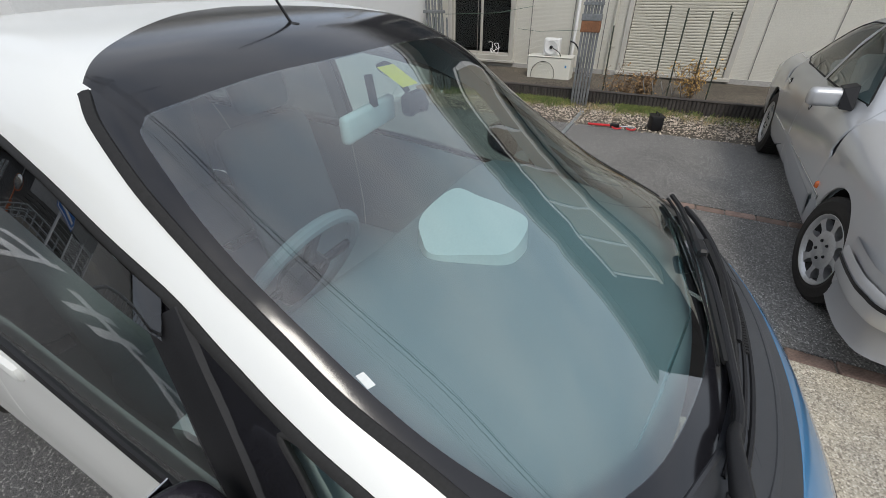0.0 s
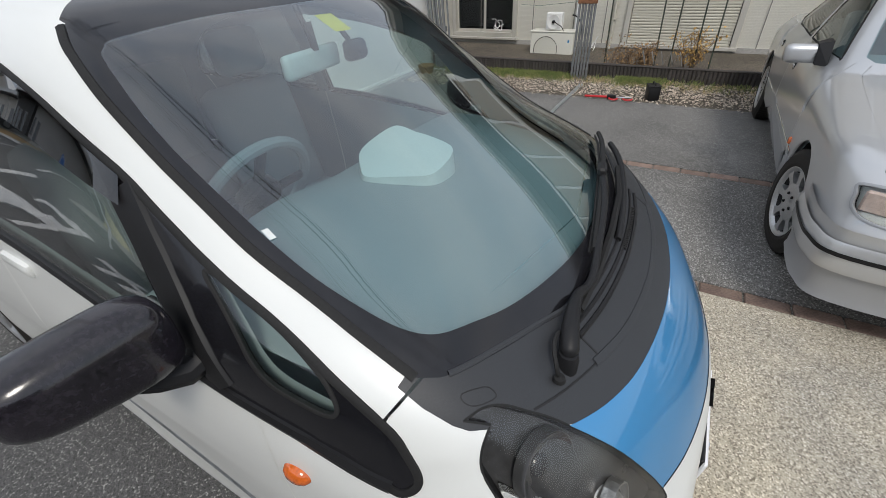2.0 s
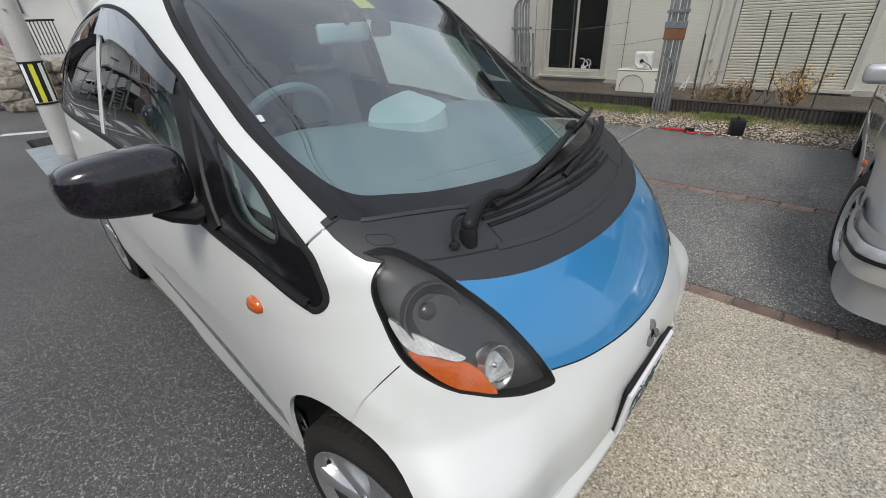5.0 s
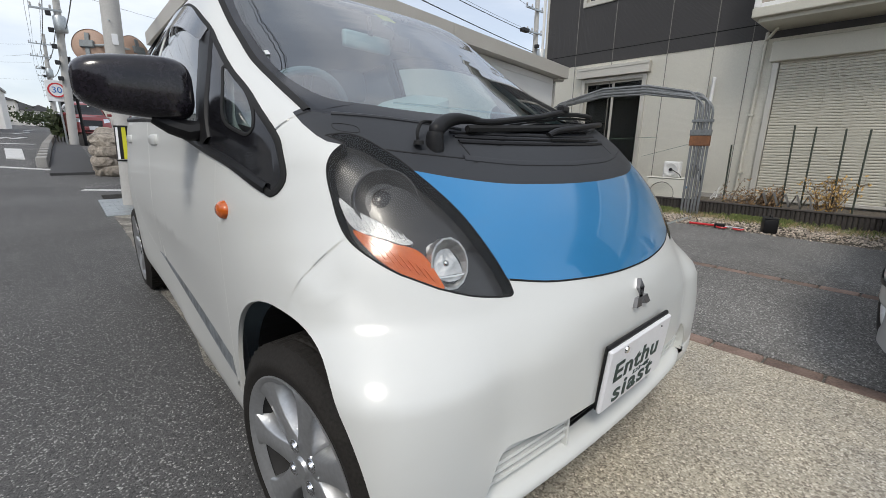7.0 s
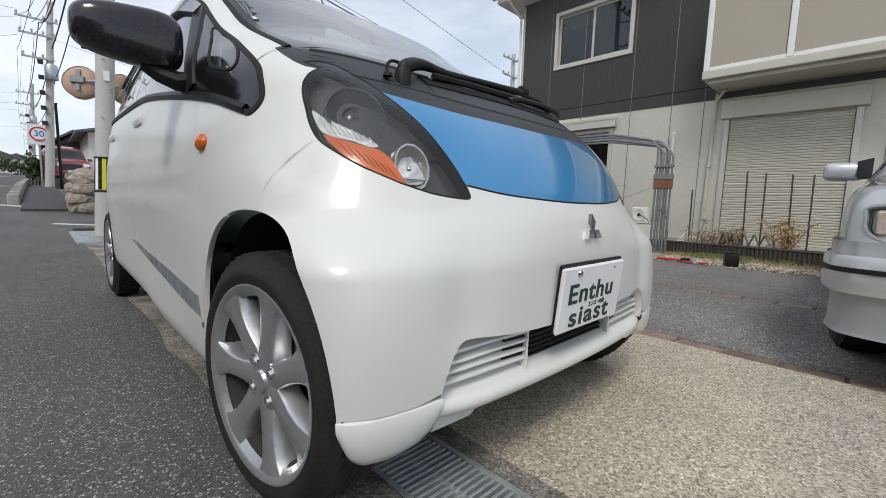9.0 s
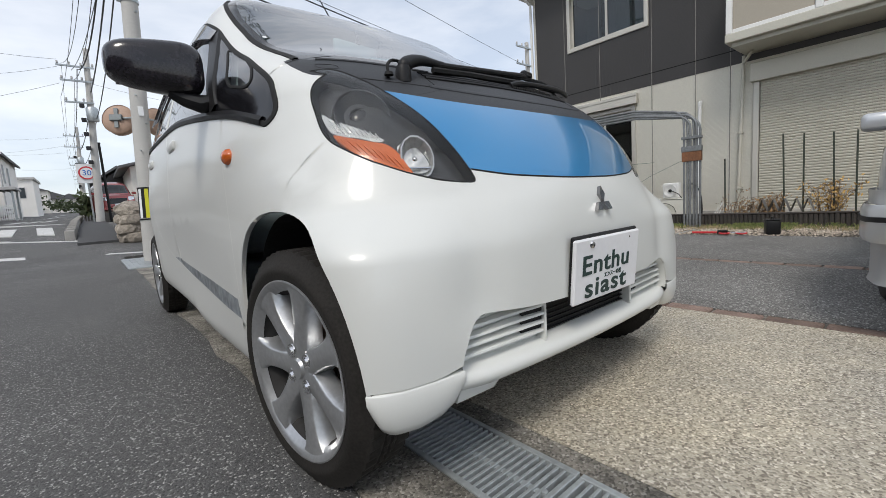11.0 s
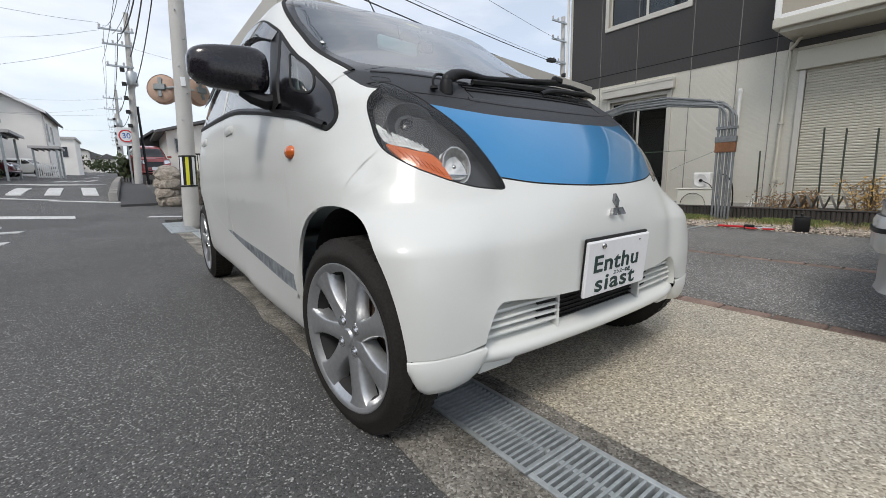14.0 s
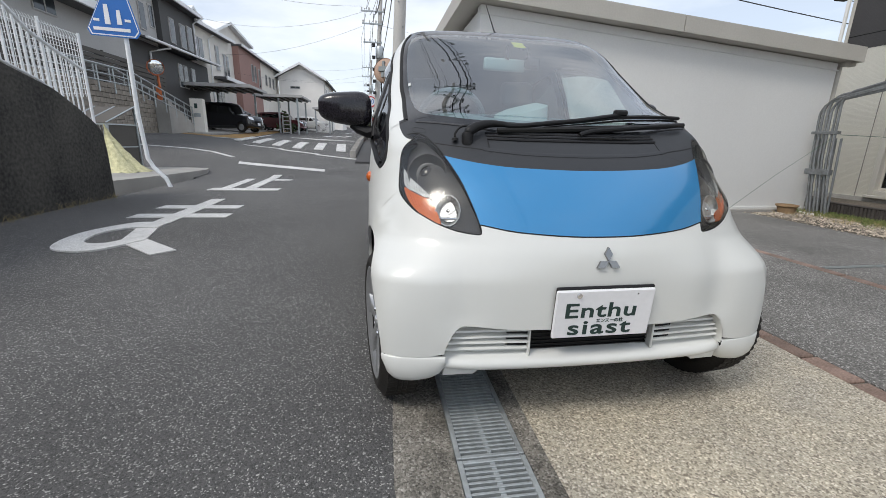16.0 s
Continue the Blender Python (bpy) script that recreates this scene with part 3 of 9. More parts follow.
class Panels:
    """A shell cut along outlines; regions: (name, outline as plane_of gives it), first match wins."""

    def __init__(self, shell, regions, rings=44, dense=76, step=1.0):
        from mathutils.geometry import delaunay_2d_cdt
        self.shell = shell
        pts, edges = [], []
        for _, poly in regions:
            b, k = len(pts), len(poly)
            pts += [Vector(p) for p in poly]
            edges += [(b + i, b + (i + 1) % k) for i in range(k)]
        turns = np.radians(np.concatenate([np.arange(-40, dense, step), np.arange(dense, 320, 3.0 * step)]))
        for i in range(1, rings + 1):
            rho = i / rings
            w = turns if rho > 0.3 else np.linspace(0, 2 * np.pi, max(12, int(120 * rho / 0.3)), endpoint=False)
            b = len(pts)
            pts += [Vector((rho * math.cos(a), rho * math.sin(a))) for a in w]
        edges += [(b + i, b + (i + 1) % len(w)) for i in range(len(w))]
        pts.append(Vector((0, 0)))
        v, _, f, _, _, _ = delaunay_2d_cdt(pts, edges, [], 0, 1e-5)
        uv = np.array([(p.x, p.y) for p in v])
        far = np.hypot(uv[:, 0], uv[:, 1])
        f = np.array([t for t in f if len(t) == 3])
        self.f = f[(far[f].max(1) < 1.0005) & (far[f].min(1) < 0.999)]
        rho = np.clip(far, 1e-4, 1.0)
        th = np.arctan2(uv[:, 1], uv[:, 0])
        self.co, self.no = shell.at(th, rho * np.pi / 2), shell.normal(th, rho * np.pi / 2)
        edge = rho > 0.9975
        self.co[edge, 0] = 0
        self.no[edge, 0] = 0
        c = uv[self.f].mean(1)
        self.tag = np.full(len(self.f), "body", dtype=object)
        done = np.zeros(len(self.f), bool)
        for name, poly in regions:
            hit = inside(poly, c) & ~done
            self.tag[hit] = name
            done |= hit

    def piece(self, names, sides=(-1, 1), out=0.0, depth=0.012, rim=True):
        """A mesh of the named regions on the sides given, raised by out, with turned-in edges of that depth."""
        names = (names,) if isinstance(names, str) else names
        F = self.f[np.isin(self.tag.astype(str), names)]
        V, N, A = [], [], []
        for s in sides:
            used, inv = np.unique(F, return_inverse=True)
            inv = inv.reshape(F.shape)
            co = (self.co[used] + out * self.no[used]) * [s, 1, 1]
            no = self.no[used] * [s, 1, 1]
            t = co[inv]
            n = np.cross(t[:, 1] - t[:, 0], t[:, 2] - t[:, 0])
            flip = (n * no[inv].sum(1)).sum(1) < 0
            inv = np.where(flip[:, None], inv[:, ::-1], inv)
            A.append(inv + sum(len(x) for x in V))
            V.append(co)
            N.append(no)
        V, N, A = np.concatenate(V), np.concatenate(N), np.concatenate(A)
        if len(sides) == 2:
            key = {}
            m = np.arange(len(V))
            for i in np.where(np.abs(V[:, 0]) < 1e-6)[0]:
                m[i] = key.setdefault((round(V[i, 1], 5), round(V[i, 2], 5)), i)
            A = m[A]
            used, inv = np.unique(A, return_inverse=True)
            V, N, A = V[used], N[used], inv.reshape(A.shape)
        faces = [tuple(int(i) for i in t) for t in A if len(set(t)) == 3]
        if rim and depth:
            cnt = {}
            for t in faces:
                for i in range(3):
                    e = (t[i], t[(i + 1) % 3])
                    if (e[1], e[0]) in cnt:
                        del cnt[(e[1], e[0])]
                    else:
                        cnt[e] = 1
            low = {}
            v2, n2 = [], []
            for a, b in cnt:
                for i in (a, b):
                    if i not in low:
                        low[i] = len(V) + len(v2)
                        v2.append(V[i] - N[i] * depth)
                        n2.append(N[i])
            faces += [(b, a, low[a], low[b]) for a, b in cnt]
            if v2:
                V, N = np.concatenate([V, v2]), np.concatenate([N, n2])
        me = bpy.data.meshes.new("panel")
        me.from_pydata([tuple(p) for p in V], [], faces)
        me.validate()
        me.update()
        me.polygons.foreach_set("use_smooth", [True] * len(me.polygons))
        me.normals_split_custom_set_from_vertices([tuple(n) for n in N])
        return me

    def strip(self, tp, wide, out=0.004, thick=0.008, side=-1, closed=True):
        """A raised bead along a line on the shell."""
        th, ps = tp
        P, N = self.shell.at(th, ps), self.shell.normal(th, ps)
        k = len(P)
        g, v = Geo(), []
        for i in range(k):
            d = P[(i + 1) % k] - P[i - 1] if closed else P[min(i + 1, k - 1)] - P[max(i - 1, 0)]
            b = np.cross(N[i], d)
            b /= np.linalg.norm(b) + 1e-9
            for a, h in ((-1, -thick), (-0.8, 0.6), (0, 1.0), (0.8, 0.6), (1, -thick)):
                v.append((P[i] + b * a * wide / 2 + N[i] * (out * h if h > 0 else h)) * [side, 1, 1])
        f = []
        for i in range(k if closed else k - 1):
            j = (i + 1) % k
            f += [(i * 5 + a, i * 5 + a + 1, j * 5 + a + 1, j * 5 + a) for a in range(4)]
        return g.add(v, f)


def line_strip(shell, kind, pts, width, steps=10):
    """The outline of a narrow gap along a line, in the plane of the shell."""
    tp = {"side": shell.side, "front": shell.front, "top": shell.top}[kind](spline(pts, steps, closed=False))
    q, P = plane_of(tp), shell.at(*tp)
    d = np.gradient(q, axis=0)
    n = np.stack([-d[:, 1], d[:, 0]], -1) / (np.linalg.norm(d, axis=1, keepdims=True) + 1e-9)
    s = np.linalg.norm(d, axis=1) / (np.linalg.norm(np.gradient(P, axis=0), axis=1) + 1e-9)
    n *= s[:, None] * width / 2
    return np.concatenate([q + n, (q - n)[::-1]])


def hatch_width(y, z):
    g = np.clip((0.55 - y) / 0.6, 0, 1) * np.clip((z - 0.76) / 0.17, 0, 1)
    d = np.clip(1 - ((y - 1.25) / 0.85) ** 2, 0, 1) * np.clip(1 - ((z - 0.45) / 0.2) ** 2, 0, 1)
    return _hatch_w(z) - 0.031 * g * g * (3 - 2 * g) - 0.016 * d


_hatch_w = curve_through([0.1, 0.17, 0.3, 0.45, 0.6, 0.72, 0.82, 0.95, 1.04, 1.2, 1.42, 1.6], [0.69, 0.715, 0.732, 0.738, 0.74, 0.74, 0.735, 0.722, 0.714, 0.672, 0.602, 0.54])
HATCH = Shell(
    1.25, 0.55,
    [(-.315, .17), (-.364, .22), (-.380, .34), (-.389, .5), (-.387, .62), (-.366, .69), (-.305, .79), (-.225, .885), (-.145, .955), (-.06, 1.015), (.04, 1.075), (.3, 1.218), (.6, 1.388), (.86, 1.53),
     (1.05, 1.582), (1.4, 1.605), (1.8, 1.585), (2.2, 1.525), (2.5, 1.43), (2.72, 1.25), (2.88, 1.0), (2.95, .75), (2.95, .5), (2.9, .28), (2.8, .18), (2, .165), (1.25, .165), (.4, .165)],
    hatch_width,
    ([-90, -25, -10, 0, 5, 12, 16, 22, 35, 50, 65, 90, 120, 180, 270], [0, .02, .03, .05, .13, .09, .085, .075, .12, .09, .03, .03, .05, .06, 0]),
    ([-90, -25, -10, 0, 5, 12, 16, 19, 23, 35, 50, 65, 90, 120, 180, 270], [9, 18, 18, 16, 11, 7.5, 9, 11, 12, 13, 13, 13, 12, 10, 8, 9]),
    0.74)

def cheek_hollow(x, y, z):
    """A soft hollow between the middle of the bumper and each cheek."""
    return .013 * np.exp(-(((np.abs(x) - .44) / .065) ** 2)) * np.clip((.70 - z) / .12, 0, 1) * np.clip((z - .36) / .10, 0, 1) * (y < 0)


def arch_flare(x, y, z):
    """A flat lip standing out round the front of each wheel opening, ending in a crease."""
    d = np.hypot((y - .012) / .312, (z - .285) / .377)
    g = np.clip((1.27 - d) / .10, 0, 1)
    return .009 * g * g * (3 - 2 * g) * np.clip((.05 - y) / .15, 0, 1) * np.clip((x - .60) / .06, 0, 1)


HATCH.dent = cheek_hollow
HATCH.flare = arch_flare
S, FR, TP = HATCH.side, HATCH.front, HATCH.top
arch = [(0.012 + 0.312 * math.cos(a) * abs(math.cos(a)) ** -0.12, 0.285 + 0.377 * math.sin(a) * max(math.sin(a), 1e-6) ** -0.14) for a in np.linspace(0.0, math.pi, 40) if abs(math.cos(a)) > 1e-3]
arch_front = S(arch + [(-0.296, 0.12), (0.322, 0.12)])
arch_rear = S([(y + 2.545, z) for y, z in arch] + [(2.545 - 0.296, 0.12), (2.545 + 0.322, 0.12)])
_a = FR(spline([(.588, .997), (.556, 1.001), (.530, .993), (.510, .974), (.482, .942), (.436, .865), (.408, .796), (.391, .748), (.383, .712), (.388, .699), (.42, .700), (.468, .708), (.52, .725)], 6, False))
_b = S(spline([(-.196, .750), (-.150, .778), (-.100, .808), (-.062, .842), (-.034, .88), (-.006, .922), (.003, .955), (.003, .982)], 6, False))
head_line = (np.concatenate([_a[0], _b[0]]), np.concatenate([_a[1], _b[1]]))
glass_side = [(.586, 1.050), (.585, 1.09), (.580, 1.14), (.582, 1.20), (.577, 1.26), (.570, 1.33), (.557, 1.42), (.531, 1.485), (.504, 1.521)]
glass_low = [(.0, 1.010), (.12, 1.013), (.27, 1.019), (.386, 1.027), (.47, 1.035), (.562, 1.043)]
screen_line = FR(np.concatenate([spline(glass_low, 5, False), spline(glass_side, 5, False), spline([(.42, 1.534), (.33, 1.541), (.2, 1.548), (0, 1.553)], 5, False), [(-0.0, 1.4), (-0.0, 1.2)]]))
clear_line = FR(np.concatenate([spline([(0, 1.043), (.15, 1.045), (.35, 1.056), (.453, 1.068), (.511, 1.076), (.538, 1.092), (.549, 1.12), (.554, 1.165), (.552, 1.244), (.547, 1.32), (.535, 1.40), (.514, 1.465), (.495, 1.486), (.455, 1.499), (.28, 1.512), (.1, 1.514), (0, 1.514)], 5, False), [(-0.0, 1.35), (-0.0, 1.2)]]))
bonnet_line = FR(np.concatenate([spline([(0, .699), (.1, .700), (.22, .706), (.3, .713), (.384, .727)], 4, False), [(.44, .83), (.50, .935)], spline([(.463, .926), (.391, .912), (.29, .899), (.17, .893), (.06, .890), (0, .890)], 4, False)]))
cowl_line = FR(np.concatenate([spline([(0, .888), (.06, .888), (.17, .891), (.29, .897), (.391, .910), (.463, .924)], 4, False), [(.53, .965), (.592, .984)], [(.602, .995), (.611, 1.02), (.611, 1.045), (.592, 1.054)], [(.562, 1.047), (.47, 1.039), (.386, 1.031), (.27, 1.023), (.12, 1.017), (0, 1.014)]]))
black_roof = TP(np.concatenate([[(0, .88), (.25, .88), (.42, .87), (.495, .88)], spline([(.494, .945), (.445, .988), (.36, 1.048), (.285, 1.10), (.15, 1.18), (.0, 1.22)], 6, False)]))
dlo_line = S(spline([(.082, .905), (.103, .954), (.148, 1.002), (.278, 1.074), (.425, 1.143), (.512, 1.191), (.607, 1.25), (.742, 1.33), (.963, 1.422), (1.2, 1.478), (1.5, 1.50), (1.8, 1.475), (2.1, 1.40), (2.35, 1.28), (2.5, 1.14), (2.42, 1.10), (2.0, 1.085), (1.6, 1.075), (1.19, 1.06), (.8, 1.014), (.4, .952), (.27, .925), (.144, .888), (.106, .878)], 5))
quarter_line = S(spline([(.505, 1.175), (.463, 1.133), (.418, 1.088), (.383, 1.05), (.344, 1.023), (.279, 1.005), (.241, .998), (.224, 1.004), (.225, 1.021), (.25, 1.049), (.296, 1.078), (.352, 1.107), (.406, 1.135), (.457, 1.160)], 6))
door_glass = S(np.concatenate([spline([(.51, .985), (.60, 1.10), (.76, 1.315), (.80, 1.345)], 5, False), spline([(.95, 1.402), (1.2, 1.462), (1.42, 1.482)], 4, False), [(1.43, 1.3), (1.43, 1.085)], spline([(1.42, 1.078), (1.19, 1.068), (.8, 1.024)], 4, False)]))
rear_glass = S(np.concatenate([[(1.50, 1.08), (1.5, 1.3), (1.5, 1.465)], spline([(1.8, 1.44), (2.1, 1.368), (2.3, 1.26), (2.40, 1.14)], 5, False), [(2.38, 1.105), (2.0, 1.095)]]))
recess_line = FR(np.concatenate([spline([(0, .400), (.2, .404), (.285, .407), (.36, .413), (.428, .418), (.453, .413), (.472, .395), (.486, .369), (.496, .345), (.502, .318)], 5, False), [(.50, .300), (.38, .298), (.25, .297), (.12, .297), (0, .298)]]))
stripe_line = S(np.concatenate([spline([(.355, .352), (.6, .362), (.9, .384), (1.25, .416), (1.6, .462)], 5, False), spline([(1.5, .468), (1.2, .446), (.9, .432), (.6, .420), (.37, .412)], 5, False)]))
_a = S([(-.1, .82), (-.045, .735), (-.01, .67), (0, .6), (-.2, .3), (-.2, .1), (-.7, .1)])
_b = FR([(0, .711), (.1, .712), (.22, .718), (.3, .725), (.384, .740), (.45, .76), (.52, .79)])
bumper_poly = (np.concatenate([_a[0], _b[0]]), np.concatenate([_a[1], _b[1]]))
fender_poly = S([(-.1, .82), (-.045, .735), (-.01, .67), (0, .5), (.2, .3), (.335, .30), (.345, .40), (.347, .52), (.35, .65), (.372, .80), (.392, .93), (.25, .92), (.10, .88), (.15, 1.0), (.136, 1.023), (.10, 1.078), (-.02, 1.078), (-.12, .96)])
door_poly = S(np.concatenate([[(.392, .95), (.372, .80), (.35, .65), (.347, .52), (.345, .40), (.345, .318)], spline([(.6, .338), (.9, .372), (1.25, .41), (1.44, .437)], 4, False), [(1.455, .7), (1.46, 1.1), (.9, 1.03)]]))
rear_door = S(np.concatenate([[(1.46, 1.1), (1.455, .7), (1.44, .437)], spline([(1.6, .46), (1.85, .52), (2.05, .62), (2.2, .78), (2.32, .95), (2.38, 1.12)], 4, False)]))
gap = 0.0034
open_line = np.concatenate([plane_of(FR([(x, .3135 + .010 * max(0, (.56 - x) / .06) * (x > .49)) for x in np.linspace(.0, .64, 28)])), plane_of(S([(-.30, .3135), (-.28, .3135), (-.25, .3135), (-.15, .3135)])), [(1.06 * math.cos(w), 1.06 * math.sin(w)) for w in (-.9, -.6, -.3, -.18)]])
open_line[0] = open_line[0] * 1.06 / np.hypot(*open_line[0])
_lens = plane_of(head_line)
seam = [p for p in spline([(-.1, .82), (-.045, .735), (-.012, .66)], 12, False) if not inside(_lens, plane_of(S([p])))[0]][1:]
gaps = [("gap", line_strip(HATCH, "side", seam, 0.0013, 1))] + [("gap", line_strip(HATCH, k, p, gap)) for k, p in (
    ("side", [(.392, .94), (.372, .80), (.35, .65), (.347, .52), (.345, .40), (.345, .318)]),
    ("side", [(.345, .318), (.6, .338), (.9, .372), (1.25, .41), (1.6, .46), (1.85, .52), (2.05, .62), (2.2, .78), (2.32, .95), (2.38, 1.12)]),
    ("side", [(1.46, 1.09), (1.455, .7), (1.44, .44)]),
    ("side", [(.092, 1.080), (.103, 1.069), (.136, 1.023), (.152, .998)]))]
HR = Panels(HATCH, [(n, plane_of(t)) for n, t in (
    ("arch", arch_front), ("arch", arch_rear), ("lens", head_line), ("clear", clear_line), ("frit", screen_line), ("recess", recess_line))]
    + gaps + [("open", open_line)] + [(n, plane_of(t)) for n, t in (
        ("bonnet", bonnet_line), ("cowl", cowl_line), ("roofblack", black_roof), ("quarter", quarter_line), ("dglass", door_glass), ("rglass", rear_glass), ("dlo", dlo_line),
        ("stripe", stripe_line), ("bumper", bumper_poly), ("fender", fender_poly), ("door", door_poly), ("rdoor", rear_door))])

hatch = thing("car", "small white hatchback with blue bonnet, parked at the road edge", "car")
bumper = part("front_bumper", HR.piece("bumper"), WHITE_PAINT, hatch)
bonnet = part("bonnet", HR.piece("bonnet", out=0.001), BLUE_PAINT, hatch, "metallic blue bonnet panel")
cowl = part("cowl_panel", HR.piece("cowl"), COWL, hatch, "matt black plastic cowl below the windscreen")
screen = part("windscreen", HR.piece("clear", depth=0.004), GLASS, hatch, "large raked clear windscreen")
part("black_border", HR.piece("frit", depth=0.004), GLOSS_BLACK, screen, "black printed border of the glass")
roof = part("roof_panel", HR.piece("roofblack"), GLOSS_BLACK, hatch, "gloss black front edge of the roof")
body = part("body_shell", HR.piece("body"), WHITE_PAINT, hatch, "pearl white roof, pillars, sills and tail")
for s in (-1, 1):
    line = [tuple(p[:2]) for p in HATCH.at(*HATCH.front([(x, .316) for x in np.linspace(.497, .672, 20)]))]
    line += [tuple(p[:2]) for p in HATCH.at(*HATCH.side([(y, .316) for y in np.linspace(line[-1][1] + .003, -.2985, 6)]))]
    k, v = len(line), []
    for i, (x, y) in enumerate(line):
        u = i / (k - 1)
        low = float(np.interp(u, [0, .10, .25, .5, .72, .87, 1], [.275, .240, .222, .212, .214, .226, .268]))
        d = Vector((x - .40, y + .10)).normalized()
        for f, o in ((0, -.012), (0.015, -.001), (.05, .001), (.45, .0), (.75, -.007), (.92, -.018), (1, -.036), (1.0, -.08)):
            z = .3125 + (low - .3125) * f
            v.append((s * (x + d.x * o), y + d.y * o, z))
    part("bumper_corner", Geo().add(v, [(i * 8 + j, i * 8 + j + 1, i * 8 + 9 + j, i * 8 + 8 + j) for i in range(k - 1) for j in range(7)]), WHITE_PAINT, bumper, "", True, 60)
    part("front_wing", HR.piece("fender", (s,)), WHITE_PAINT, hatch)
    d = part("front_door", HR.piece("door", (s,)), WHITE_PAINT, hatch)
    part("door_graphic", HR.piece("stripe", (s,)), surf("dark_graphic_film", (0.03, 0.05, 0.08), 0.3, 0, 0.6, 9, 30, 0, tint=(0.25, 0.28, 0.3), coat=0.5), d, "dark worn graphic strip along the door")
    part("door_window", HR.piece("dglass", (s,), depth=0.004), SIDE_GLASS, d)
    r = part("rear_door", HR.piece("rdoor", (s,)), WHITE_PAINT, hatch)
    part("rear_window", HR.piece("rglass", (s,), depth=0.004), PRIVACY, r)
    part("window_surround", HR.piece("dlo", (s,)), GLOSS_BLACK, hatch, "black trim round the side windows")
    part("quarter_window", HR.piece("quarter", (s,), depth=0.004), SIDE_GLASS, hatch)
    part("headlight", HR.piece("lens", (s,), depth=0.05), LENS, hatch, "clear almond headlight lens, lightly hazed")
for s in (-1, 1):
    part("bonnet_gap", HR.strip(FR(spline([(0, .6985), (.1, .6995), (.22, .7055), (.3, .7125), (.382, .7265)], 8, False)), .0045, .0022, .001, s, False), surf("dark_gap_line", (0.01, 0.01, 0.01), 0.9, 0, 0.1) if "dark_gap_line" not in bpy.data.materials else bpy.data.materials["dark_gap_line"], bumper, "", True)
# recess floor coloured near black for the shade behind the grille
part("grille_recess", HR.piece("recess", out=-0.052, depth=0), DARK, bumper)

xs = np.linspace(-.503, .503, 45)
v = []
for x in xs:
    yf = float(HATCH.at(*HATCH.front([(abs(x), .32)]))[0][1])
    e = max(0.0, (abs(x) - .40) / .103)
    for dy, z in ((.060, .312), (.040, .307), (.012, .297), (.002, .288), (-.002, .276), (.006, .262), (.022, .252), (.07, .246)):
        v.append((x, yf + dy + .012 * e * e, z + .004 * e))
part("front_lip", Geo().add(v, [(i * 8 + j, i * 8 + 8 + j, i * 8 + 9 + j, i * 8 + j + 1) for i in range(44) for j in range(7)]), WHITE_PAINT, bumper, "white lip below the grille", True, 60)


# ---- the white hatchback's fittings ----
hatch.location = (0, -0.008, -0.011)
INK = surf("black_line_ink", (0.008, 0.008, 0.009), 0.6, 0, 0.1, 4, 40, 0)


def on_shell(kind, pts, out=0.0, side=-1):
    tp = {"side": HATCH.side, "front": HATCH.front, "top": HATCH.top}[kind](pts)
    return [(p[0] * side, p[1], p[2]) for p in HATCH.at(*tp) + out * HATCH.normal(*tp)]


